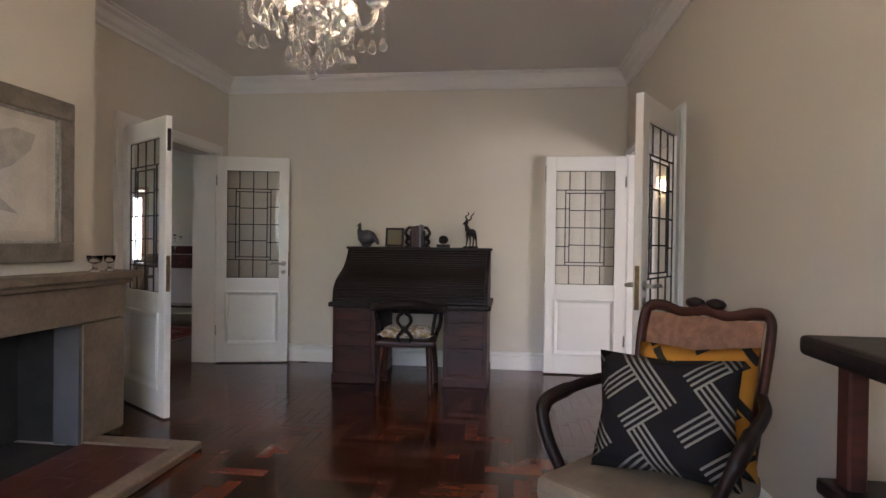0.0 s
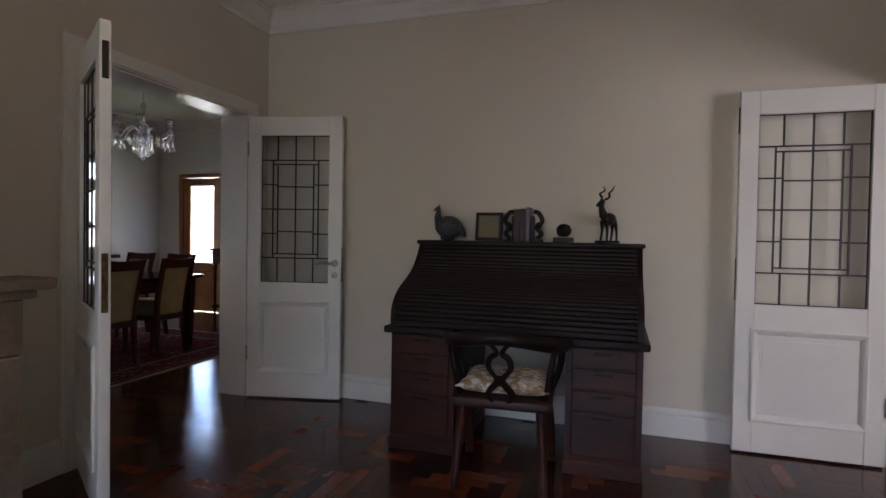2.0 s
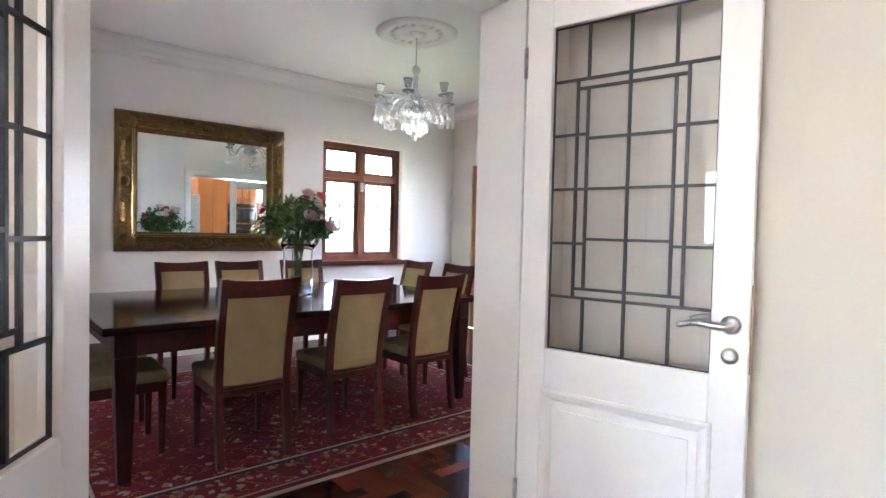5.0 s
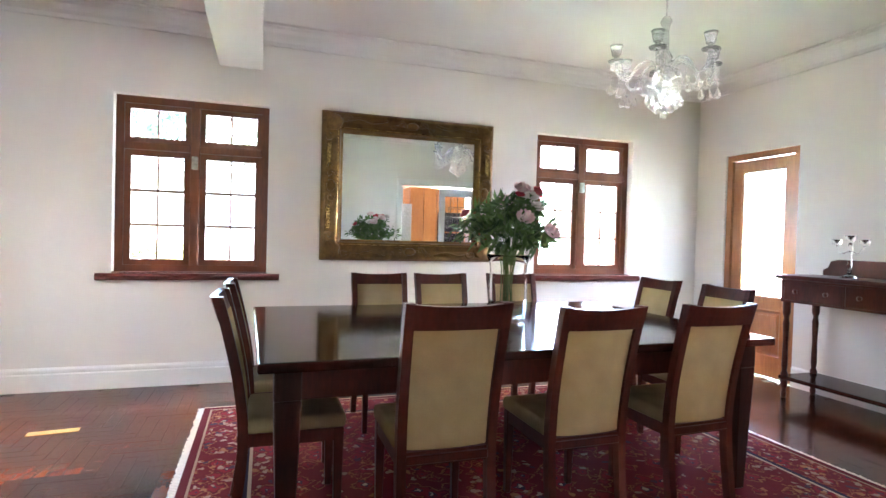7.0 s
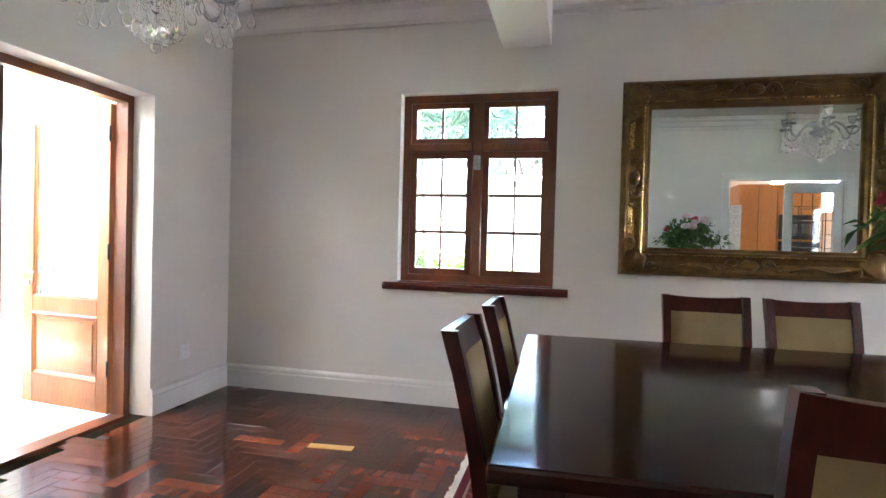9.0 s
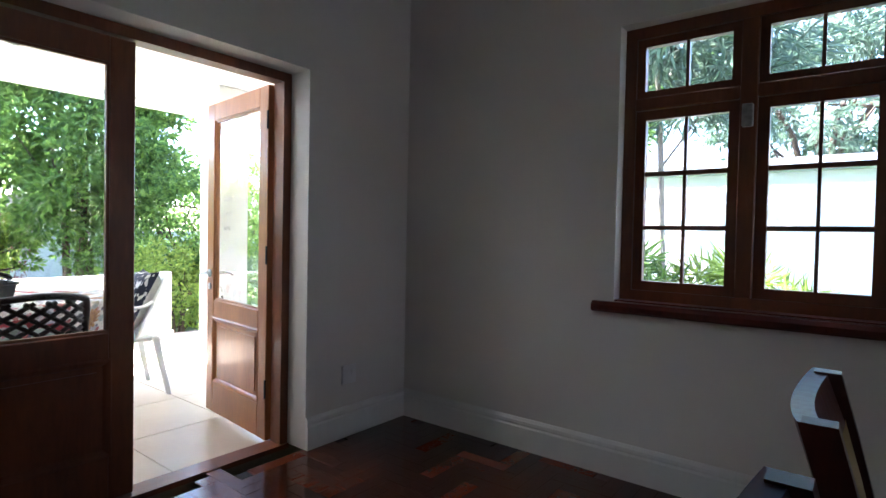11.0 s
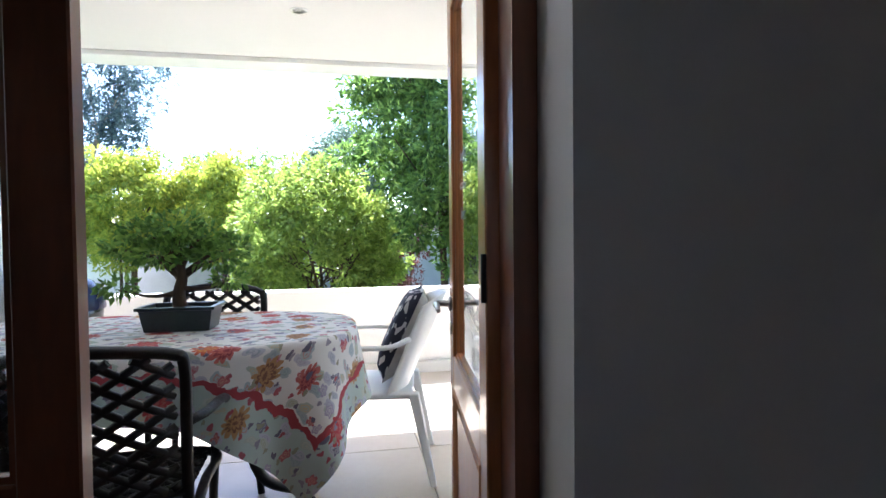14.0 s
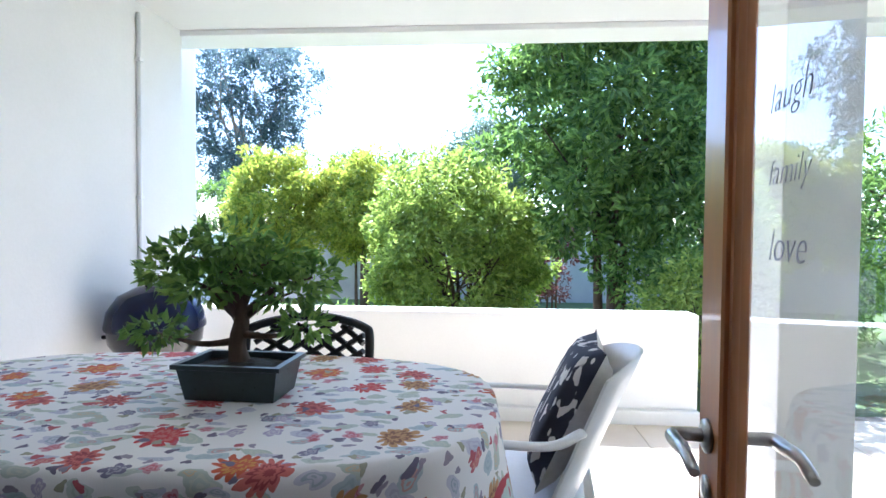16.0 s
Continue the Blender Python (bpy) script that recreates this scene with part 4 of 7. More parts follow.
# fireplace
CB = -1.66
wall("chimney_breast", "y", 1.45, 3.57, LX0 + 0.001, CB, 0, CEILING, [(1.82, 3.34, 0.0, 0.72)], CREAM, "cream plastered chimney breast over the fireplace")
fp = thing("fireplace", pose(CB, 2.57, 0), "pale stone fireplace surround with a mantelpiece", "fireplace")
SF = 0.14
for y0, y1 in ((-1.08, -0.74), (0.76, 1.10)):
    for z0, z1 in ((0.03, 0.72),):
        part("stone_block", soft_box(0, SF, y0, y1, z0, z1 - 0.003, 0.006, 1), STONE, fp)
for y0, y1 in ((-1.08, 0.0), (0.001, 1.10)):
    part("lintel_block", soft_box(0, SF + 0.002, y0, y1, 0.722, 0.93, 0.006, 1), STONE, fp)
part("mantel_moulding", soft_box(0, SF + 0.035, -1.11, 1.13, 0.932, 0.965, 0.012, 2), STONE, fp)
part("mantel_shelf", soft_box(0, SF + 0.07, -1.16, 1.18, 0.966, 1.01, 0.010, 2), STONE, fp)
part("firebox", boxes((-0.30, -0.27, -0.74, 0.76, 0.03, 0.72), (-0.27, 0.0, -0.76, -0.74, 0.03, 0.72), (-0.27, 0.0, 0.76, 0.78, 0.03, 0.72), (-0.27, 0.0, -0.74, 0.76, 0.70, 0.72), (-0.30, SF - 0.002, -0.74, 0.734, 0.001, 0.028)), SOOT, fp, "sooty black firebox")
part("inner_cheek", boxes((-0.02, SF - 0.004, 0.735, 0.758, 0.03, 0.70)), shader("grey_stone_cheek", (0.11, 0.11, 0.12), 0.6, bump=0.1), fp, "blue-grey stone cheek")
hearth = thing("hearth", pose(CB, 2.57, 0), "raised hearth of stone edging and dark red tiles", "hearth")
part("kerb", soft_box(0.68, 0.80, -1.15, 0.88, 0.0, 0.045, 0.008, 1), STONE, hearth)
part("kerb", soft_box(SF, 0.68, 0.76, 0.88, 0.0, 0.044, 0.008, 1), STONE, hearth)
for i in range(3):
    for j in range(9):
        part("tile", boxes((SF + 0.004 + i * 0.179, SF + 0.179 + i * 0.179, -1.15 + j * 0.212, -0.942 + j * 0.212, 0.0, 0.036)), BRICKRED, hearth)
pic = thing("framed_drawing", pose(CB + 0.012, 2.57, 1.07) @ Matrix.Diagonal((1, 1, 1.07, 1)), "large silver-framed pencil drawing over the mantelpiece", "picture")
GREYF = shader("pewter_frame", (0.30, 0.27, 0.235), 0.38, 0.55, other=(0.20, 0.18, 0.155), scale=12, bump=0.1)
for a, b, c, e in ((-0.80, 0.80, 0.0, 0.10), (-0.80, 0.80, 0.75, 0.85), (-0.80, -0.70, 0.10, 0.75), (0.70, 0.80, 0.10, 0.75)):
    part("frame", soft_box(0, 0.035, a, b, c, e, 0.01, 2), GREYF, pic)
part("slip", boxes((0, 0.022, -0.70, 0.70, 0.10, 0.112), (0, 0.022, -0.70, 0.70, 0.738, 0.75), (0, 0.022, -0.70, -0.688, 0.112, 0.738), (0, 0.022, 0.688, 0.70, 0.112, 0.738)), STEEL, pic, "thin bright inner slip")
part("mount", boxes((0, 0.010, -0.69, 0.69, 0.11, 0.74)), shader("cream_mount", (0.55, 0.51, 0.45), 0.8, bump=0.01), pic)
part("sheet", boxes((0.010, 0.013, -0.63, 0.63, 0.16, 0.70)), shader("drawing_paper", (0.60, 0.56, 0.50), 0.85, bump=0.01), pic)
GRAPH = shader("graphite", (0.30, 0.28, 0.255), 0.8, other=(0.47, 0.44, 0.40), scale=16, fine=80, bump=0.0, wear=0.8)
bm = prism([(0.02, 0.34), (0.10, 0.30), (0.22, 0.36), (0.33, 0.26), (0.46, 0.24), (0.36, 0.31), (0.30, 0.42), (0.42, 0.47), (0.53, 0.56), (0.56, 0.64), (0.44, 0.655), (0.30, 0.61), (0.17, 0.55), (0.02, 0.52), (-0.20, 0.50), (-0.30, 0.42), (-0.18, 0.34)], 0.0131, 0.0142, "x")
part("pencil_shape", bm, GRAPH, pic, "soft grey pencil shape of an animal")
for y, z, r in ((3.45, 1.011, 0.034), (3.57, 1.011, 0.026)):
    single("glass_ornament", lathe([(0, 0), (r, 0), (r * 0.4, 0.02), (r * 0.3, 0.04), (r * 1.1, 0.06), (r * 1.3, 0.095), (r * 1.2, 0.095), (r * 0.9, 0.06), (0, 0.045)], 14), DROPGLASS, pose(CB + 0.11, y, z), "small clear glass ornament on the mantelpiece", "ornament", "glass ornaments")

# armchair
ac = thing("armchair", pose(1.38, 2.405, 0, 0, 0, -42) @ Matrix.Diagonal((0.84, 1.12, 1.045, 1)), "carved dark wooden armchair with a cane back", "armchair")
fr = [(-0.25, 0.22, 0.40), (-0.265, 0.26, 0.62), (-0.28, 0.31, 0.84), (-0.265, 0.335, 0.915), (-0.20, 0.34, 0.925), (-0.10, 0.335, 0.905), (0, 0.335, 0.925), (0.10, 0.335, 0.905), (0.20, 0.34, 0.925), (0.265, 0.335, 0.915), (0.28, 0.31, 0.84), (0.265, 0.26, 0.62), (0.25, 0.22, 0.40)]
part("back_frame", tube(curve(fr, 5), 0.024, 8, squash=0.8), OLDWOOD_RED, ac)
bm = bmesh.new()
for x in (-0.045, 0.045):
    blob(0.045, 0.02, 0.022, (x, 0.335, 0.945), 0.2, 2, 3, bm)
blob(0.02, 0.02, 0.02, (0, 0.335, 0.93), 0, 2, 0, bm)
part("crest", bm, OLDWOOD, ac, "carved crest on the top rail")
CANE = shader("woven_cane", (0.25, 0.115, 0.065), 0.55, other=(0.15, 0.066, 0.036), scale=30, fine=140, bump=0.5)
bm = prism([(0.225, 0.45), (0.262, 0.62), (0.30, 0.84), (0.325, 0.90), (0.333, 0.90), (0.308, 0.84), (0.27, 0.62), (0.233, 0.45)], -0.25, 0.25, "x")
part("cane_panel", bm, CANE, ac)
sc = soft_box(-0.29, 0.29, -0.30, 0.25, 0.34, 0.425, 0.035, 3)
part("seat", sc, shader("brown_seat_cloth", (0.21, 0.165, 0.12), 0.9, other=(0.15, 0.115, 0.08), scale=9, fine=220, bump=0.15, spec=0.2), ac)
part("seat_rail", soft_box(-0.28, 0.28, -0.29, 0.24, 0.31, 0.362, 0.012, 2), OLDWOOD, ac)
for s in (-1, 1):
    part("arm", tube(curve([(s * 0.265, 0.28, 0.66), (s * 0.345, 0.12, 0.655), (s * 0.38, -0.06, 0.635), (s * 0.39, -0.16, 0.60), (s * 0.345, -0.18, 0.50), (s * 0.28, -0.15, 0.37)], 6), [0.022] * 12 + [0.028] * 8 + [0.022] * 11, 8), OLDWOOD, ac)
    part("leg", tube(curve([(s * 0.26, -0.26, 0.33), (s * 0.285, -0.29, 0.22), (s * 0.25, -0.26, 0.08), (s * 0.265, -0.285, 0.0)], 5), [0.032] * 5 + [0.024] * 6 + [0.018] * 5, 8), OLDWOOD, ac)
    part("leg", tube(curve([(s * 0.25, 0.22, 0.33), (s * 0.25, 0.25, 0.16), (s * 0.25, 0.31, 0.0)], 5), 0.022, 8), OLDWOOD, ac)


def stripes(name, ground, line, cell, lines):
    """Woven bands of thin lines that turn at right angles from cell to cell, set on the diagonal."""
    m = shader(name, ground, 0.9, bump=0.1, scale=20, fine=200, spec=0.2)
    n, l = m.node_tree.nodes, m.node_tree.links
    co, mp, sep = n.new("ShaderNodeTexCoord"), n.new("ShaderNodeMapping"), n.new("ShaderNodeSeparateXYZ")
    mp.inputs["Rotation"].default_value = (0, radians(38), 0)
    l.new(co.outputs["Object"], mp.inputs[0])
    l.new(mp.outputs[0], sep.inputs[0])

    def calc(op, a, b=0.0):
        q = n.new("ShaderNodeMath")
        q.operation = op
        for i, v in enumerate((a, b)):
            if hasattr(v, "links"):
                l.new(v, q.inputs[i])
            else:
                q.inputs[i].default_value = v
        return q.outputs[0]

    p, q = calc("MULTIPLY", sep.outputs[0], 1 / cell), calc("MULTIPLY", sep.outputs[2], 1 / cell)
    odd = calc("FLOORED_MODULO", calc("ADD", calc("FLOOR", p), calc("FLOOR", calc("MULTIPLY", q, 0.5))), 2.0)

    def bands(v):
        wide = calc("LESS_THAN", calc("FRACT", v), 0.52)
        thin = calc("LESS_THAN", calc("FRACT", calc("MULTIPLY", v, lines)), 0.42)
        return calc("MULTIPLY", wide, thin)

    pick = n.new("ShaderNodeMix")
    l.new(odd, pick.inputs[0])
    l.new(bands(p), pick.inputs[2])
    l.new(bands(q), pick.inputs[3])
    mx = n.new("ShaderNodeMix")
    mx.data_type = "RGBA"
    l.new(pick.outputs[0], mx.inputs[0])
    mx.inputs[6].default_value, mx.inputs[7].default_value = (*ground, 1), (*line, 1)
    l.new(mx.outputs[2], n["Principled BSDF"].inputs["Base Color"])
    return m


cu = single("throw_cushion", pillow(0.46, 0.40, 0.14), stripes("black_kuba_cloth", (0.010, 0.008, 0.009), (0.20, 0.18, 0.15), 0.125, 7.0), pose(1.405, 2.385, 0.645, -20, -2, -26), "black cushion with a stepped pale line pattern", "cushion", "cushions on the armchair")
single("throw_cushion", pillow(0.42, 0.44, 0.12), stripes("ochre_kuba_cloth", (0.42, 0.185, 0.025), (0.02, 0.016, 0.014), 0.12, 1.9), pose(1.55, 2.55, 0.635, -16, -4, -36), "ochre cushion with bold black bands", "cushion", "cushions on the armchair")

# side table
st = thing("side_table", pose(1.50, 0.70, 0.0) @ Matrix.Diagonal((0.84, 1, 1.085, 1)), "dark wooden side table with a moulded top and lower cabinet", "side table")
part("tabletop", soft_box(0, 0.56, 0, 1.06, 0.90, 0.94, 0.016, 3), OLDWOOD, st)
part("body", soft_box(0.05, 0.55, 0.05, 1.0, 0.05, 0.64, 0.01, 2), OLDWOOD_RED, st)
part("shelf", soft_box(0.03, 0.56, 0.02, 1.03, 0.64, 0.67, 0.008, 2), OLDWOOD, st)
for x in (0.075, 0.53):
    for y in (0.07, 0.975):
        part("post", soft_box(x - 0.022, x + 0.022, y - 0.022, y + 0.022, 0.67, 0.90, 0.005, 1), OLDWOOD_RED, st)
        part("foot", taper(x, y, 0, 0.06, 0.04, 0.05), OLDWOOD_RED, st)
single("paper_stack", soft_box(-0.13, 0.13, -0.17, 0.17, 0, 0.05, 0.004, 1), IVORY, pose(1.72, 1.42, 0.728, 0, 0, 12), "stack of pale papers on the lower shelf", "paper")


def chandelier(m, label, drop, radius, arms, lit, group):
    """A crystal chandelier that hangs by drop metres from the origin at the ceiling; its lowest bead is at -drop."""
    d = thing("chandelier", m, label, "chandelier", group)
    part("canopy", lathe([(0, 0), (0.06, 0), (0.055, -0.02), (0.02, -0.035), (0, -0.04)], 18), GLOSS_WHITE if not lit else IVORY, d)
    zc = -drop + 0.30
    part("chain", tube([(0, 0, -0.03), (0, 0, zc + 0.34)], 0.006, 6), STEEL, d)
    body = lathe([(0, zc + 0.34), (0.02, zc + 0.33), (0.035, zc + 0.30), (0.018, zc + 0.26), (0.022, zc + 0.12), (0.045, zc + 0.08), (0.02, zc + 0.05), (0.03, zc + 0.02), (0.085, zc), (0.09, zc - 0.02), (0.05, zc - 0.05), (0, zc - 0.055)], 18)
    part("column", body, MILKGLASS, d, "frosted glass column and bowl")
    arm_m = cup_m = drop_m = bulb_m = bead_m = None
    for k in range(arms):
        a = 360 * k / arms + 12
        turn = pose(0, 0, zc, 0, 0, a)
        if arm_m is None:
            r = radius
            arm_m = mesh_of("arm", tube(curve([(0.03, 0, 0.0), (0.10, 0, 0.06), (0.17, 0, 0.02), (r * 0.75, 0, -0.06), (r * 0.95, 0, -0.03), (r, 0, 0.04)], 6), 0.010, 8), MILKGLASS)
            cup_m = mesh_of("cup", lathe([(0.008, 0.03), (0.045, 0.045), (0.05, 0.055), (0.02, 0.05), (0.012, 0.075), (0.026, 0.085), (0.034, 0.13), (0.040, 0.145), (0.030, 0.13), (0.02, 0.09), (0.0, 0.085)], 14, (r, 0, 0)), MILKGLASS)
            drop_m = mesh_of("crystal_drop", lathe([(0, 0), (0.007, -0.008), (0.004, -0.02), (0.006, -0.028), (0.003, -0.034), (0.012, -0.055), (0.019, -0.076), (0.020, -0.086), (0.014, -0.098), (0, -0.104)], 8), DROPGLASS)
            bead = bmesh.new()
            for q in range(5):
                lathe([(0, 0), (0.009, -0.009), (0, -0.018)], 8, (0, 0, -0.02 * q), bead)
            bead_m = mesh_of("bead_string", bead, DROPGLASS)
            if lit:
                bulb_m = mesh_of("bulb", lathe([(0, 0.09), (0.014, 0.10), (0.017, 0.12), (0.008, 0.15), (0, 0.165)], 10, (r, 0, 0)), glowing("candle_bulb", (1.0, 0.78, 0.42), 2.0))
        for nm, me in (("arm", arm_m), ("cup", cup_m), ("bulb", bulb_m)):
            if me:
                o = new(nm, me)
                o.parent = d
                o.matrix_local = turn
        for rr, zz, me in ((radius * 0.93, 0.03, "s"), (radius * 0.76, -0.065, "d"), (radius * 1.10, 0.045, "s"), (radius * 0.5, -0.02, "d"), (0.07, -0.03, "s"), (0.10, -0.01, "s"), (0.045, -0.05, "s")):
            o = new("crystal_drop" if me == "d" else "bead_string", drop_m if me == "d" else bead_m)
            o.parent = d
            o.matrix_local = turn @ pose(rr, 0, zz)
            if me == "s":
                o2 = new("crystal_drop", drop_m)
                o2.parent = d
                o2.matrix_local = turn @ pose(rr, 0, zz - 0.10)
    part("finial", lathe([(0, -0.055), (0.02, -0.07), (0.03, -0.10), (0.012, -0.13), (0, -0.14)], 12, (0, 0, zc - 0.0)), DROPGLASS, d)
    o = new("crystal_drop", drop_m)
    o.parent = d
    o.matrix_local = pose(0, 0, -drop + 0.11)
    return d


chandelier(pose(0.04, 2.75, CEILING), "lit crystal chandelier with glass arms and drops", 0.97, 0.27, 6, True, "crystal chandeliers")
glow = new("chandelier_light", bpy.data.lights.new("chandelier_light", "POINT"))
glow.data.energy, glow.data.shadow_soft_size, glow.data.color = 0.7, 0.12, (1.0, 0.76, 0.48)
glow.location = (0.04, 2.75, CEILING - 0.45)

# ---- dining room things ----
chandelier(pose(-4.34, 6.82, CEILING), "unlit crystal chandelier over the dining table", 0.90, 0.30, 6, False, "crystal chandeliers")
chandelier(pose(-4.33, 3.00, CEILING), "unlit crystal chandelier near the terrace doors", 0.97, 0.33, 7, False, "crystal chandeliers")
for x, y in ((-4.34, 6.82), (-4.33, 3.00)):
    bm = lathe([(0.08, 0), (0.10, -0.02), (0.13, -0.022), (0.15, -0.008), (0.24, -0.010), (0.27, -0.028), (0.30, -0.03), (0.33, -0.012), (0.34, 0.0)], 40)
    for k in range(16):
        blob(0.035, 0.016, 0.012, (0.2 * math.cos(k * math.pi / 8), 0.2 * math.sin(k * math.pi / 8), -0.012), 0.1, 1, k, bm)
    single("ceiling_rose", bm, CEIL, pose(x, y, CEILING - 0.001), "round white plaster ceiling rose", "ceiling rose", "ceiling roses")["kind"] = "structure"

LEGWOOD = shader("dark_leg_wood", (0.050, 0.012, 0.009), 0.34, other=(0.022, 0.007, 0.006), scale=5, bump=0.02, stretch=(1, 1, 0.25), spec=0.2)
dt = thing("dining_table", pose(-4.255, 5.655, 0.012, 0, 0, 1.6), "long dark polished dining table", "table")
HX, HY = 0.745, 1.18
part("tabletop", soft_box(-HX, HX, -HY, HY, 0.715, 0.752, 0.008, 2), TABLEWOOD, dt)
for a, b, c, e in ((-HX + 0.07, HX - 0.07, -HY + 0.075, -HY + 0.10), (-HX + 0.07, HX - 0.07, HY - 0.10, HY - 0.075), (-HX + 0.075, -HX + 0.10, -HY + 0.10, HY - 0.10), (HX - 0.10, HX - 0.075, -HY + 0.10, HY - 0.10)):
    part("apron", boxes((a, b, c, e, 0.60, 0.715)), MAHOG, dt)
for sx in (-1, 1):
    for sy in (-1, 1):
        part("leg", taper(sx * (HX - 0.105), sy * (HY - 0.105), 0, 0.60, 0.055, 0.095, r=0.004), LEGWOOD, dt)
        part("leg_block", soft_box(sx * (HX - 0.105) - 0.0475, sx * (HX - 0.105) + 0.0475, sy * (HY - 0.105) - 0.0475, sy * (HY - 0.105) + 0.0475, 0.60, 0.714, 0.004, 1), LEGWOOD, dt)


def dining_chair():
    """Its back is towards -y; the origin lies on the floor under the seat's middle."""
    d = thing("dining_chair", pose(0, 0, 0), "mahogany dining chair with beige upholstered seat and back", "chair", "chairs round the dining table")
    w, h = 0.205, 0.985
    back = [(-0.215, 0.0), (-0.185, 0.22), (-0.175, 0.42), (-0.195, 0.62), (-0.235, 0.82), (-0.275, 0.985)]
    cur = [(p.x, p.z) for p in curve([(y, 0, z) for y, z in back], 4)]
    for s in (-1, 1):
        bm = bmesh.new()
        rings = []
        for i, (y, z) in enumerate(cur):
            x = s * (w - 0.018 + 0.012 * (z > 0.42) * (z - 0.42))
            k = 0.019
            rings.append([bm.verts.new((x + a * k, y + b * 0.02, z)) for a, b in ((-1, -1), (1, -1), (1, 1), (-1, 1))])
        for a, b in zip(rings, rings[1:]):
            for i in range(4):
                bm.faces.new((a[i], a[(i + 1) % 4], b[(i + 1) % 4], b[i]))
        bm.faces.new(rings[0][::-1])
        bm.faces.new(rings[-1])
        part("back_leg", bm, MAHOG, d)
        part("front_leg", taper(s * (w - 0.022), 0.20, 0, 0.41, 0.030, 0.042, r=0.003), MAHOG, d)
    up = [(y, z) for y, z in cur if 0.395 <= z <= 0.93]
    bm = bmesh.new()
    cols = 7
    for s, off in ((1, 0.020), (-1, -0.020)):
        grid = []
        for y, z in up:
            row = []
            for c in range(cols):
                u = 2 * c / (cols - 1) - 1
                edge = (1 - u**6) * (1 - (2 * (z - 0.395) / 0.535 - 1) ** 8)
                row.append(bm.verts.new((u * (w - 0.040 + 0.012 * (z - 0.42)), y - 0.012 * (1 - u * u) + off * (0.4 + 0.6 * max(edge, 0)), z)))
            grid.append(row)
        for r0, r1 in zip(grid, grid[1:]):
            for c in range(cols - 1):
                f = bm.faces.new((r0[c], r0[c + 1], r1[c + 1], r1[c]))
                f.smooth = True
    part("back_pad", bm, BEIGE, d)
    top = bmesh.new()
    rows = []
    for i in range(13):
        u = 2 * i / 12 - 1
        x, bow = u * (w + 0.008), -0.018 * (1 - u * u)
        z1 = h - 0.012 + 0.012 * u * u
        rows.append([top.verts.new(p) for p in ((x, -0.255 + bow - 0.016, 0.885), (x, -0.255 + bow + 0.018, 0.885), (x, -0.285 + bow + 0.016, z1), (x, -0.285 + bow - 0.014, z1))])
    for a, b in zip(rows, rows[1:]):
        for i in range(4):
            top.faces.new((a[i], a[(i + 1) % 4], b[(i + 1) % 4], b[i]))
    top.faces.new(rows[0])
    top.faces.new(rows[-1][::-1])
    part("top_rail", top, MAHOG, d)
    part("lower_rail", soft_box(-w + 0.035, w - 0.035, -0.20, -0.165, 0.365, 0.398, 0.004, 1), MAHOG, d)
    for a, b, c, e in ((-w + 0.03, w - 0.03, 0.192, 0.214), (-w + 0.005, -w + 0.027, -0.16, 0.19), (w - 0.027, w - 0.005, -0.16, 0.19), (-w + 0.03, w - 0.03, -0.185, -0.163)):
        part("seat_rail", boxes((a, b, c, e, 0.355, 0.41)), MAHOG, d)
    bm = soft_box(-w - 0.008, w + 0.008, -0.165, 0.23, 0.41, 0.475, 0.026, 3)
    for f in bm.faces:
        f.smooth = True
    part("seat", bm, SEATGREY, d)
    return d


proto = dining_chair()
spots = [(-3.67, 5.175, 90), (-3.69, 5.79, 91), (-3.71, 6.39, 92), (-5.00, 5.27, -90), (-5.00, 5.72, -89), (-5.01, 6.27, -91), (-4.02, 4.62, 0), (-4.60, 4.63, 1), (-4.82, 6.98, 180), (-4.22, 6.97, 178)]
for k, (x, y, a) in enumerate(spots):
    m = pose(x, y, 0.012, 0, 0, a) @ Matrix.Diagonal((0.95, 1, 0.975, 1))
    if k == 0:
        proto.matrix_world = m
    else:
        copy_thing(proto, m)

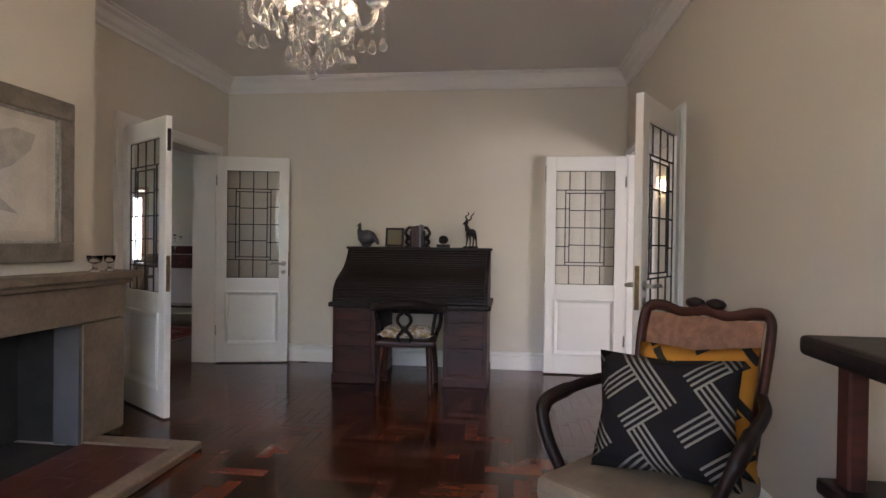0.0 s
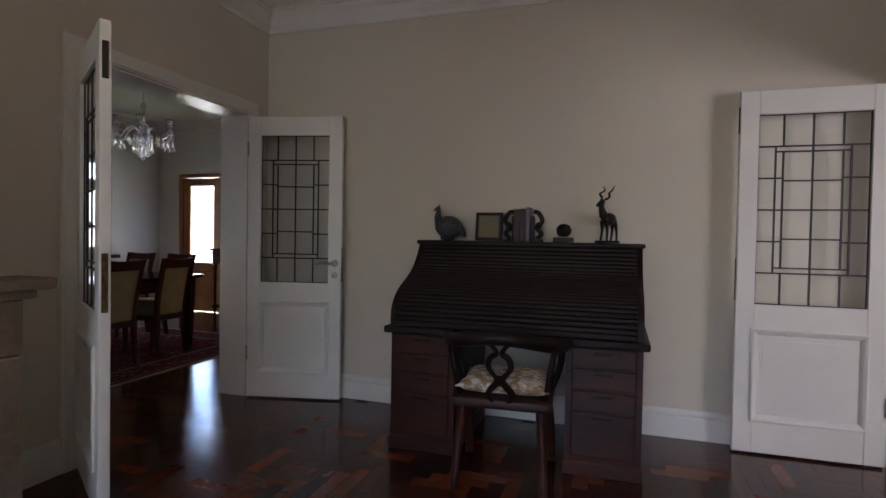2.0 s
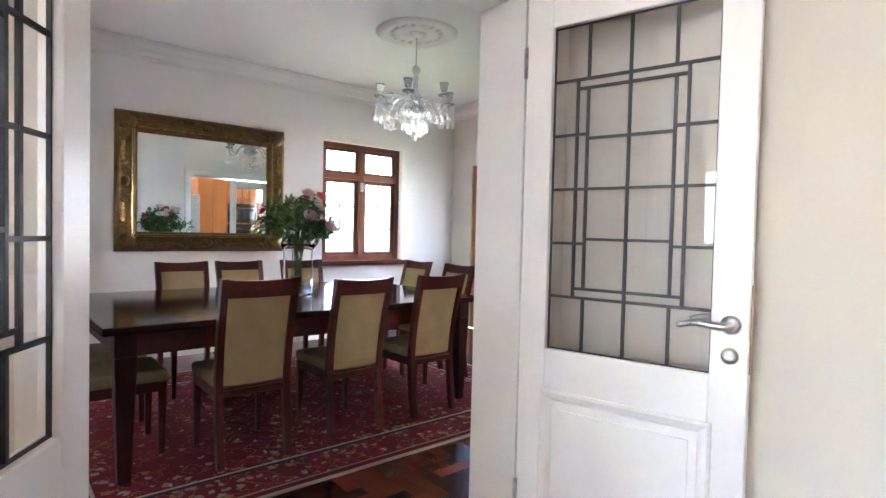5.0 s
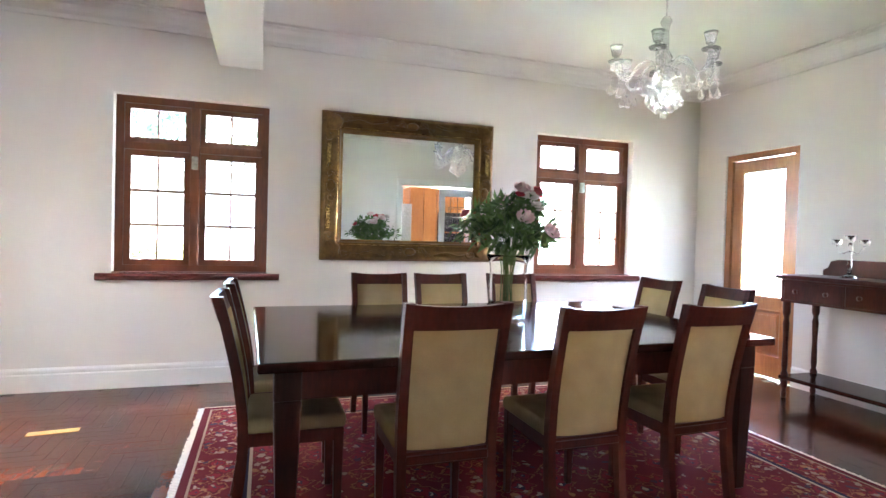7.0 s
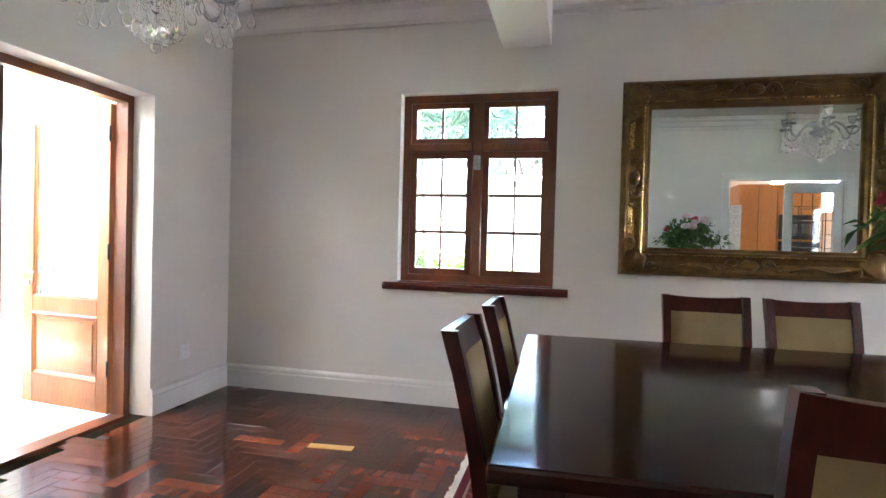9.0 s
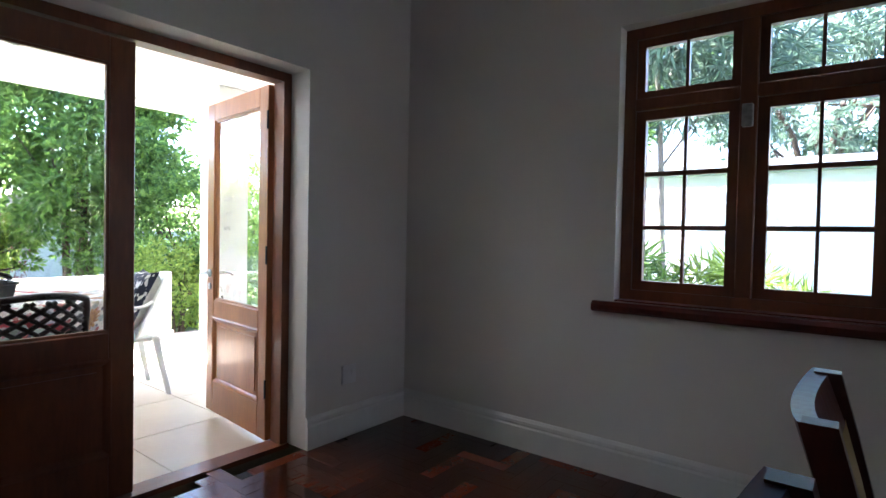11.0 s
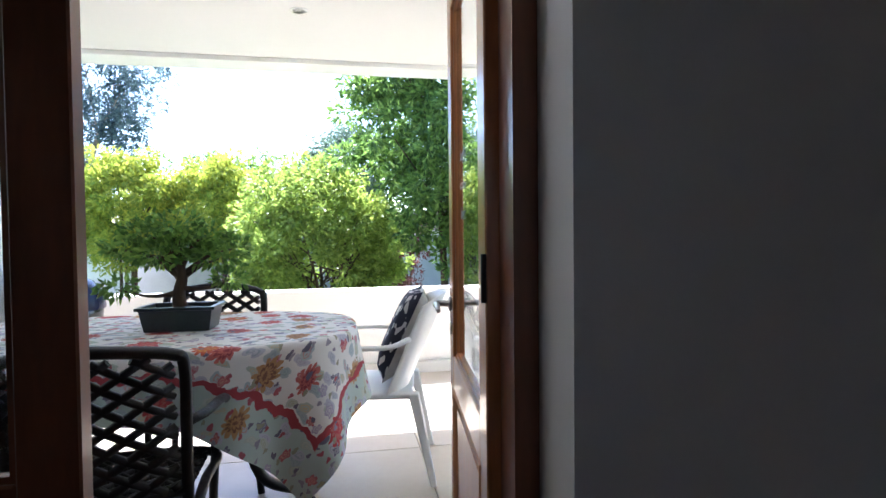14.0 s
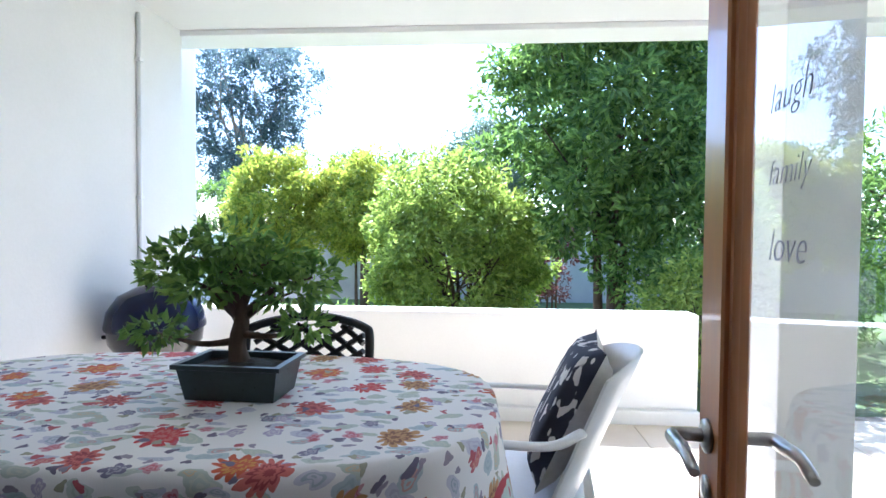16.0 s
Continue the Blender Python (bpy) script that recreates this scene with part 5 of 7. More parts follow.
# rug
def rug_material():
    m = shader("persian_rug", (0.15, 0.028, 0.030), 0.95, other=(0.085, 0.015, 0.018), scale=9, fine=170, bump=0.4, spec=0.1)
    n, l = m.node_tree.nodes, m.node_tree.links
    b = n["Principled BSDF"]
    base = b.inputs["Base Color"].links[0].from_socket
    co = n.new("ShaderNodeTexCoord")
    ab, sep = n.new("ShaderNodeVectorMath"), n.new("ShaderNodeSeparateXYZ")
    ab.operation = "ABSOLUTE"
    l.new(co.outputs["Object"], ab.inputs[0])
    l.new(ab.outputs[0], sep.inputs[0])

    def math_node(op, a, b2):
        q = n.new("ShaderNodeMath")
        q.operation = op
        for i, v in enumerate((a, b2)):
            if hasattr(v, "links"):
                l.new(v, q.inputs[i])
            else:
                q.inputs[i].default_value = v
        return q.outputs[0]

    dx, dy = math_node("SUBTRACT", 1.24, sep.outputs[0]), math_node("SUBTRACT", 1.69, sep.outputs[1])
    edge = math_node("MINIMUM", dx, dy)
    vor = n.new("ShaderNodeTexVoronoi")
    vor.distance = "MANHATTAN"
    vor.inputs["Scale"].default_value = 8.5
    l.new(co.outputs["Object"], vor.inputs[0])
    motif = n.new("ShaderNodeValToRGB")
    motif.color_ramp.interpolation = "CONSTANT"
    els = motif.color_ramp.elements
    els[0].color, els[1].color, els[1].position = (0.55, 0.44, 0.33, 1), (0.03, 0.03, 0.06, 1), 0.16
    for p, c in ((0.28, (0.22, 0.018, 0.028, 1)), (0.52, (0.11, 0.012, 0.020, 1)), (0.66, (0.30, 0.13, 0.06, 1)), (0.74, (0.13, 0.013, 0.020, 1))):
        e = els.new(p)
        e.color = c
    l.new(vor.outputs["Distance"], motif.inputs[0])
    band = n.new("ShaderNodeValToRGB")
    band.color_ramp.interpolation = "CONSTANT"
    els = band.color_ramp.elements
    els[0].color, els[1].color, els[1].position = (0.42, 0.33, 0.25, 1), (0.10, 0.012, 0.018, 1), 0.022
    for p, c in ((0.06, (0.30, 0.22, 0.15, 1)), (0.075, (0.17, 0.02, 0.026, 1)), (0.30, (0.03, 0.025, 0.05, 1)), (0.325, (0.45, 0.36, 0.27, 1)), (0.345, (0.20, 0.024, 0.03, 1))):
        e = els.new(p)
        e.color = c
    l.new(edge, band.inputs[0])
    lines = math_node("LESS_THAN", edge, 0.075)
    lines2 = math_node("MULTIPLY", math_node("GREATER_THAN", edge, 0.30), math_node("LESS_THAN", edge, 0.345))
    which = math_node("MAXIMUM", lines, lines2)
    mx = n.new("ShaderNodeMix")
    mx.data_type = "RGBA"
    mx.inputs[0].default_value = 0.75
    l.new(base, mx.inputs[6])
    v2 = n.new("ShaderNodeTexVoronoi")
    v2.distance = "EUCLIDEAN"
    v2.inputs["Scale"].default_value = 19.0
    wob, bent = n.new("ShaderNodeTexNoise"), n.new("ShaderNodeMixRGB")
    wob.inputs["Scale"].default_value = 26
    bent.blend_type, bent.inputs[0].default_value = "LINEAR_LIGHT", 0.03
    l.new(co.outputs["Object"], wob.inputs[0])
    l.new(co.outputs["Object"], bent.inputs[1])
    l.new(wob.outputs["Color"], bent.inputs[2])
    l.new(bent.outputs[0], v2.inputs[0])
    l.new(bent.outputs[0], vor.inputs[0])
    tone, pale = n.new("ShaderNodeSeparateColor"), n.new("ShaderNodeValToRGB")
    l.new(v2.outputs["Color"], tone.inputs[0])
    pale.color_ramp.interpolation = "CONSTANT"
    els = pale.color_ramp.elements
    els[0].color, els[1].color, els[1].position = (0.34, 0.25, 0.19, 1), (0.045, 0.040, 0.065, 1), 0.30
    for p, c in ((0.5, (0.36, 0.17, 0.08, 1)), (0.7, (0.12, 0.012, 0.022, 1)), (0.85, (0.40, 0.30, 0.23, 1))):
        e = els.new(p)
        e.color = c
    l.new(tone.outputs[0], pale.inputs[0])
    small = math_node("LESS_THAN", v2.outputs["Distance"], 0.36)
    border = math_node("MULTIPLY", math_node("GREATER_THAN", edge, 0.09), math_node("LESS_THAN", edge, 0.44))
    some = math_node("MAXIMUM", border, math_node("GREATER_THAN", tone.outputs[1], 0.62))
    m0 = n.new("ShaderNodeMix")
    m0.data_type = "RGBA"
    l.new(math_node("MULTIPLY", small, some), m0.inputs[0])
    l.new(motif.outputs[0], m0.inputs[6])
    l.new(pale.outputs[0], m0.inputs[7])
    l.new(m0.outputs[2], mx.inputs[7])
    m2 = n.new("ShaderNodeMix")
    m2.data_type = "RGBA"
    l.new(which, m2.inputs[0])
    l.new(mx.outputs[2], m2.inputs[6])
    l.new(band.outputs[0], m2.inputs[7])
    l.new(m2.outputs[2], b.inputs["Base Color"])
    return m


rug = thing("rug", pose(-4.295, 5.82, 0.0), "red Persian rug with pale worn motifs under the table", "rug")
part("woven_field", soft_box(-1.24, 1.24, -1.67, 1.67, 0.0015, 0.011, 0.003, 1), rug_material(), rug)
for s in (-1, 1):
    rng = random.Random(3 + s)
    bm = bmesh.new()
    for k in range(150):
        x = -1.23 + 2.46 * k / 149
        j = rng.uniform(-0.006, 0.006)
        box(bm, x - 0.005, x + 0.005, *sorted((s * 1.67, s * (1.705 + j))), 0.0015, 0.006)
    part("fringe", bm, IVORY, rug, "short cream fringe")

# gilt mirror
mi = thing("wall_mirror", pose(DX0, 5.715, 1.612, 0, 0, 90), "large wall mirror in a carved gilt frame", "mirror")
MW, MH = 0.77, 0.622


def frame_sweep(w, h, prof):
    """A mitred rectangular frame: prof holds (inset, depth) pairs; local x-z plane, facing -y."""
    bm = bmesh.new()
    rings = []
    for u, dpt in prof:
        rings.append([bm.verts.new(p) for p in ((-w + u, -dpt, -h + u), (w - u, -dpt, -h + u), (w - u, -dpt, h - u), (-w + u, -dpt, h - u))])
    for a, b in zip(rings, rings[1:]):
        for i in range(4):
            bm.faces.new((a[i], a[(i + 1) % 4], b[(i + 1) % 4], b[i]))
    return bm


part("frame", frame_sweep(MW, MH, [(0, 0.0), (0, 0.035), (0.015, 0.055), (0.03, 0.06), (0.05, 0.048), (0.09, 0.038), (0.12, 0.045), (0.135, 0.055), (0.15, 0.05), (0.16, 0.03), (0.178, 0.026), (0.178, 0.012)]), GOLD, mi)
part("inner_slip", frame_sweep(MW - 0.128, MH - 0.128, [(0, 0.045), (0.006, 0.058), (0.014, 0.05)]), GOLD_BRIGHT, mi, "bright gilt inner moulding")
part("mirror_glass", boxes((-MW + 0.17, MW - 0.17, -0.016, -0.012, -MH + 0.17, MH - 0.17)), MIRROR, mi)
rng = random.Random(5)


def scroll(bm, cx, cz, size, flipx=1, flipz=1):
    pts = [(cx + flipx * size * (0.9 - 0.85 * t) * math.cos(5.2 * t), -0.058 - 0.012 * t, cz + flipz * size * (0.9 - 0.85 * t) * math.sin(5.2 * t)) for t in [i / 16 for i in range(17)]]
    tube(pts, [size * 0.24 * (1 - 0.5 * i / 16) for i in range(17)], 6, bm)


for sx in (-1, 1):
    for sz in (-1, 1):
        bm = bmesh.new()
        cx, cz = sx * (MW - 0.09), sz * (MH - 0.09)
        blob(0.075, 0.022, 0.075, (cx, -0.05, cz), 0.35, 3, sx + 2 * sz, bm)
        scroll(bm, cx - sx * 0.11, cz + sz * 0.02, 0.055, -sx, sz)
        scroll(bm, cx + sx * 0.02, cz - sz * 0.11, 0.055, sx, -sz)
        part("corner_ornament", bm, GOLD, mi, "carved leafy corner")
for cx, cz, horizontal in ((0, MH - 0.08, True), (0, -MH + 0.08, True), (MW - 0.08, 0, False), (-MW + 0.08, 0, False)):
    bm = bmesh.new()
    blob(0.05 if horizontal else 0.035, 0.025, 0.035 if horizontal else 0.05, (cx, -0.055, cz), 0.3, 3, 7, bm)
    for s in (-1, 1):
        if horizontal:
            scroll(bm, cx + s * 0.09, cz, 0.05, s, 1)
            scroll(bm, cx + s * 0.16, cz - 0.01, 0.035, s, -1)
        else:
            scroll(bm, cx, cz + s * 0.09, 0.05, 1, s)
            scroll(bm, cx, cz + s * 0.16, 0.035, -1, s)
    part("side_ornament", bm, GOLD, mi, "carved scroll cartouche")
for s in (-1, 1):
    for z0, z1 in ((-0.36, -0.16), (0.16, 0.36)):
        part("gilt_strip", soft_box(s * (MW - 0.06) - 0.018, s * (MW - 0.06) + 0.018, -0.056, -0.046, z0, z1, 0.006, 1), GOLD_BRIGHT, mi)
for s in (-1, 1):
    for k in range(2):
        bm = tube(curve([(k * 0.0 + (-1 if k else 1) * 0.22, -0.055, s * (MH - 0.05)), ((-1 if k else 1) * 0.34, -0.058, s * (MH - 0.075)), ((-1 if k else 1) * 0.46, -0.055, s * (MH - 0.05)), ((-1 if k else 1) * 0.55, -0.055, s * (MH - 0.07))], 5), [0.010] * 16, 6)
        part("garland", bm, GOLD, mi)

# vase with flowers
VX, VY, VZ = -4.24, 5.76, 0.765
va = thing("flower_vase", pose(VX, VY, VZ), "tall clear glass vase of mixed flowers and leaves", "vase")
part("vase", lathe([(0, 0.0), (0.088, 0.0), (0.098, 0.012), (0.102, 0.12), (0.104, 0.20), (0.098, 0.26), (0.102, 0.31), (0.120, 0.355), (0.117, 0.355), (0.098, 0.31), (0.094, 0.26), (0.100, 0.20), (0.098, 0.12), (0.094, 0.018), (0, 0.010)], 32), glass("vase_glass", (0.97, 0.98, 0.97), 0.0, 1.13), va)
rng = random.Random(11)
stems = bmesh.new()
tips = []
for k in range(46):
    a, e = rng.uniform(0, 2 * math.pi), rng.uniform(0.05, 1.0) ** 0.7
    r, z = 0.29 * e, 0.43 + 0.20 * math.sqrt(max(0.05, 1 - e * e)) + rng.uniform(-0.05, 0.05)
    tip = (r * math.cos(a), r * math.sin(a), z)
    tips.append(tip)
    tube(curve([(rng.uniform(-0.03, 0.03), rng.uniform(-0.03, 0.03), 0.04 if k % 3 == 0 else 0.30), (0.07 * e * math.cos(a), 0.07 * e * math.sin(a), 0.355), tip], 4), 0.0028, 5, stems)
part("stem", stems, shader("flower_stem", (0.12, 0.19, 0.06), 0.5), va)


def leaf_cloud(verts, faces, rng, centre, spread, count, length, width, droop=0.3, out=None):
    """Pointed folded leaves scattered round a centre."""
    for _ in range(count):
        d = Vector((rng.gauss(0, 1), rng.gauss(0, 1), rng.gauss(0, 0.8))).normalized()
        p = Vector(centre) + Vector((d.x * spread[0], d.y * spread[1], d.z * spread[2])) * rng.uniform(0.25, 1.0) ** 0.5
        g = (d + Vector((rng.gauss(0, 0.5), rng.gauss(0, 0.5), rng.gauss(0, 0.5) - droop))).normalized()
        side = g.cross(Vector((rng.gauss(0, 1), rng.gauss(0, 1), rng.gauss(0, 1)))).normalized()
        up = side.cross(g)
        ln, wd = length * rng.uniform(0.6, 1.25), width * rng.uniform(0.7, 1.2)
        b = len(verts)
        verts += [tuple(p), tuple(p + g * ln * 0.45 + side * wd / 2 + up * wd * 0.18), tuple(p + g * ln - up * ln * 0.12), tuple(p + g * ln * 0.45 - side * wd / 2 + up * wd * 0.18), tuple(p + g * ln * 0.5)]
        faces += [(b, b + 1, b + 4), (b + 1, b + 2, b + 4), (b, b + 4, b + 3), (b + 4, b + 2, b + 3)]


vs, fs = [], []
for tip in tips:
    leaf_cloud(vs, fs, rng, (tip[0] * 0.9, tip[1] * 0.9, tip[2] - 0.02), (0.06, 0.06, 0.045), 14, 0.075, 0.022)
leaf_cloud(vs, fs, rng, (0, 0, 0.46), (0.20, 0.20, 0.06), 210, 0.085, 0.028, 0.05)
me = raw("leaves", vs, fs, leaf("bouquet_leaf", (0.12, 0.21, 0.060), (0.035, 0.075, 0.026)))
o = new("leaves", me)
o.parent = va
PINK = shader("pink_petal", (0.68, 0.42, 0.42), 0.7, other=(0.72, 0.60, 0.55), scale=30, bump=0.2)
WHITEP = shader("white_petal", (0.78, 0.74, 0.68), 0.7, other=(0.66, 0.60, 0.52), scale=30, bump=0.2)
REDP = shader("red_petal", (0.52, 0.035, 0.050), 0.6, other=(0.34, 0.02, 0.035), scale=30, bump=0.2)
bloom = {}
for nm, mat, r in (("rose", REDP, 0.032), ("pink_bloom", PINK, 0.046), ("white_bloom", WHITEP, 0.042)):
    pv, pf2 = [], []
    pr = random.Random(9)
    for ring, cnt in ((0.25, 5), (0.55, 8), (0.85, 11), (1.0, 12)):
        for k in range(cnt):
            a = 2 * math.pi * k / cnt + ring * 3
            d, t = Vector((math.cos(a), math.sin(a), 0)), Vector((-math.sin(a), math.cos(a), 0))
            b = len(pv)
            h0, h1 = -0.2 * ring, 0.75 - 0.55 * ring
            pv += [tuple(r * (d * ring * 0.4 + Vector((0, 0, h0)))), tuple(r * (d * ring * 0.85 + t * 0.42 + Vector((0, 0, h0 + 0.4)))), tuple(r * (d * ring * 1.05 + Vector((0, 0, h1 + 0.3)))), tuple(r * (d * ring * 0.85 - t * 0.42 + Vector((0, 0, h0 + 0.4))))]
            pf2 += [(b, b + 1, b + 2, b + 3)]
    bloom[nm] = raw(nm, pv, pf2, mat)
order = ["pink_bloom", "white_bloom", "rose", "pink_bloom", "white_bloom", "pink_bloom", "rose", "white_bloom", "pink_bloom", "rose", "white_bloom", "rose", "pink_bloom", "white_bloom", "pink_bloom", "rose"]
for k, nm in enumerate(order):
    tip = Vector(tips[k * 2])
    o = new(nm, bloom[nm])
    o.parent = va
    d = Vector((tip.x, tip.y, 0.22)).normalized()
    o.matrix_local = Matrix.Translation(tip + d * 0.045) @ d.to_track_quat("Z", "Y").to_matrix().to_4x4()

# sideboard by the back door
sb = thing("sideboard", pose(-4.88, 8.42, 0), "dark red-brown serving table with drawers and a lower shelf", "sideboard")
SWID = 1.55
part("top", soft_box(0, SWID, 0, 0.43, 0.95, 0.985, 0.012, 3), MAHOG, sb)
part("body", boxes((0.04, SWID - 0.04, 0.03, 0.42, 0.77, 0.95)), MAHOG, sb)
for k in range(3):
    x0 = 0.06 + k * (SWID - 0.12) / 3
    dr = part("drawer", soft_box(x0 + 0.008, x0 + (SWID - 0.12) / 3 - 0.008, 0.02, 0.035, 0.785, 0.935, 0.006, 1), MAHOG, sb)
    for q in (0.25, 0.75):
        part("knob", lathe([(0, 0), (0.012, 0), (0.009, 0.010), (0.018, 0.022), (0, 0.03)], 12), MAHOG, dr).matrix_local = pose(x0 + q * (SWID - 0.12) / 3, 0.02, 0.86, 90)
turned = [(0, 0.0), (0.018, 0.0), (0.022, 0.04), (0.014, 0.07), (0.026, 0.10), (0.026, 0.20), (0.016, 0.22), (0.022, 0.26), (0.018, 0.45), (0.024, 0.60), (0.016, 0.64), (0.028, 0.68), (0.028, 0.77), (0, 0.77)]
for x in (0.07, SWID - 0.07):
    for y in (0.06, 0.38):
        part("leg", lathe(turned, 12, (x, y, 0)), MAHOG, sb)
part("shelf", soft_box(0.04, SWID - 0.04, 0.03, 0.42, 0.15, 0.18, 0.008, 2), TABLEWOOD, sb)
bm = prism([(0.10, 0.985), (0.10, 1.03), (0.14, 1.05), (0.16, 1.10), (0.22, 1.115), (SWID - 0.22, 1.115), (SWID - 0.16, 1.10), (SWID - 0.14, 1.05), (SWID - 0.10, 1.03), (SWID - 0.10, 0.985)], 0.40, 0.42, "y")
part("gallery", bm, MAHOG, sb, "low shaped back board")
ch = thing("glass_candle_stand", pose(-4.42, 8.60, 0.986), "clear glass candle stand on the sideboard", "candle stand")
part("stem", lathe([(0, 0), (0.06, 0.0), (0.05, 0.012), (0.012, 0.03), (0.016, 0.10), (0.010, 0.16), (0.018, 0.22), (0.012, 0.26), (0, 0.265)], 16), CRYSTAL, ch)
for s in (-1, 1):
    part("arm", tube(curve([(0, 0, 0.20), (s * 0.06, 0, 0.18), (s * 0.10, 0, 0.24)], 5), 0.007, 8), CRYSTAL, ch)
    part("cup", lathe([(0.0, 0.24), (0.03, 0.25), (0.034, 0.285), (0.028, 0.285), (0.0, 0.26)], 12, (s * 0.10, 0, 0)), CRYSTAL, ch)
part("cup", lathe([(0.0, 0.265), (0.03, 0.275), (0.036, 0.315), (0.03, 0.315), (0.0, 0.285)], 12), CRYSTAL, ch)
so = thing("wall_socket", pose(-5.72, DY0 + 0.001, 0.36), "white plastic double wall socket", "socket")
part("plate", soft_box(-0.055, 0.055, 0, 0.010, -0.055, 0.055, 0.003, 1), PLASTIC, so)
part("switch", soft_box(-0.03, -0.012, 0.010, 0.014, 0.0, 0.03, 0.001, 1), PLASTIC, so)

# kitchen seen in the mirror
kc = thing("kitchen_cupboard", pose(-0.35, 7.26, 0), "tall orange-brown wooden kitchen cupboard", "cupboard")
part("body", boxes((0.02, 0.62, 0, 0.55, 0, 2.2)), ORANGEWOOD, kc)
for y0 in (0.0, 0.275):
    part("door", soft_box(0.0, 0.02, y0 + 0.005, y0 + 0.27, 0.1, 2.18, 0.004, 1), ORANGEWOOD, kc)
ov = thing("oven_unit", pose(-0.35, 7.82, 0), "orange-brown tall unit with steel double oven", "oven")
part("body", boxes((0.02, 0.62, 0, 0.62, 0, 2.2)), ORANGEWOOD, ov)
for z0, z1 in ((0.75, 1.30), (1.33, 1.72)):
    q = part("oven_front", soft_box(-0.005, 0.02, 0.02, 0.60, z0, z1, 0.006, 1), DARKMETAL, ov)
    part("oven_glass", boxes((-0.009, -0.005, 0.07, 0.55, z0 + 0.06, z1 - 0.14)), BLACKPAINT, q)
    part("oven_handle", tube([(-0.035, 0.06, z1 - 0.09), (-0.035, 0.56, z1 - 0.09)], 0.008, 8), STEEL, q)
fg = thing("refrigerator", pose(-0.55, 6.98, 0), "tall silver refrigerator in the kitchen", "refrigerator")
part("body", soft_box(0.0, 0.6, 0.0, 0.26, 0.02, 1.85, 0.01, 2), STEEL, fg)

# ---- terrace things ----
TBX, TBY, TBZ = -4.20, 0.42, 0.755
AX, AY = 0.90, 0.50


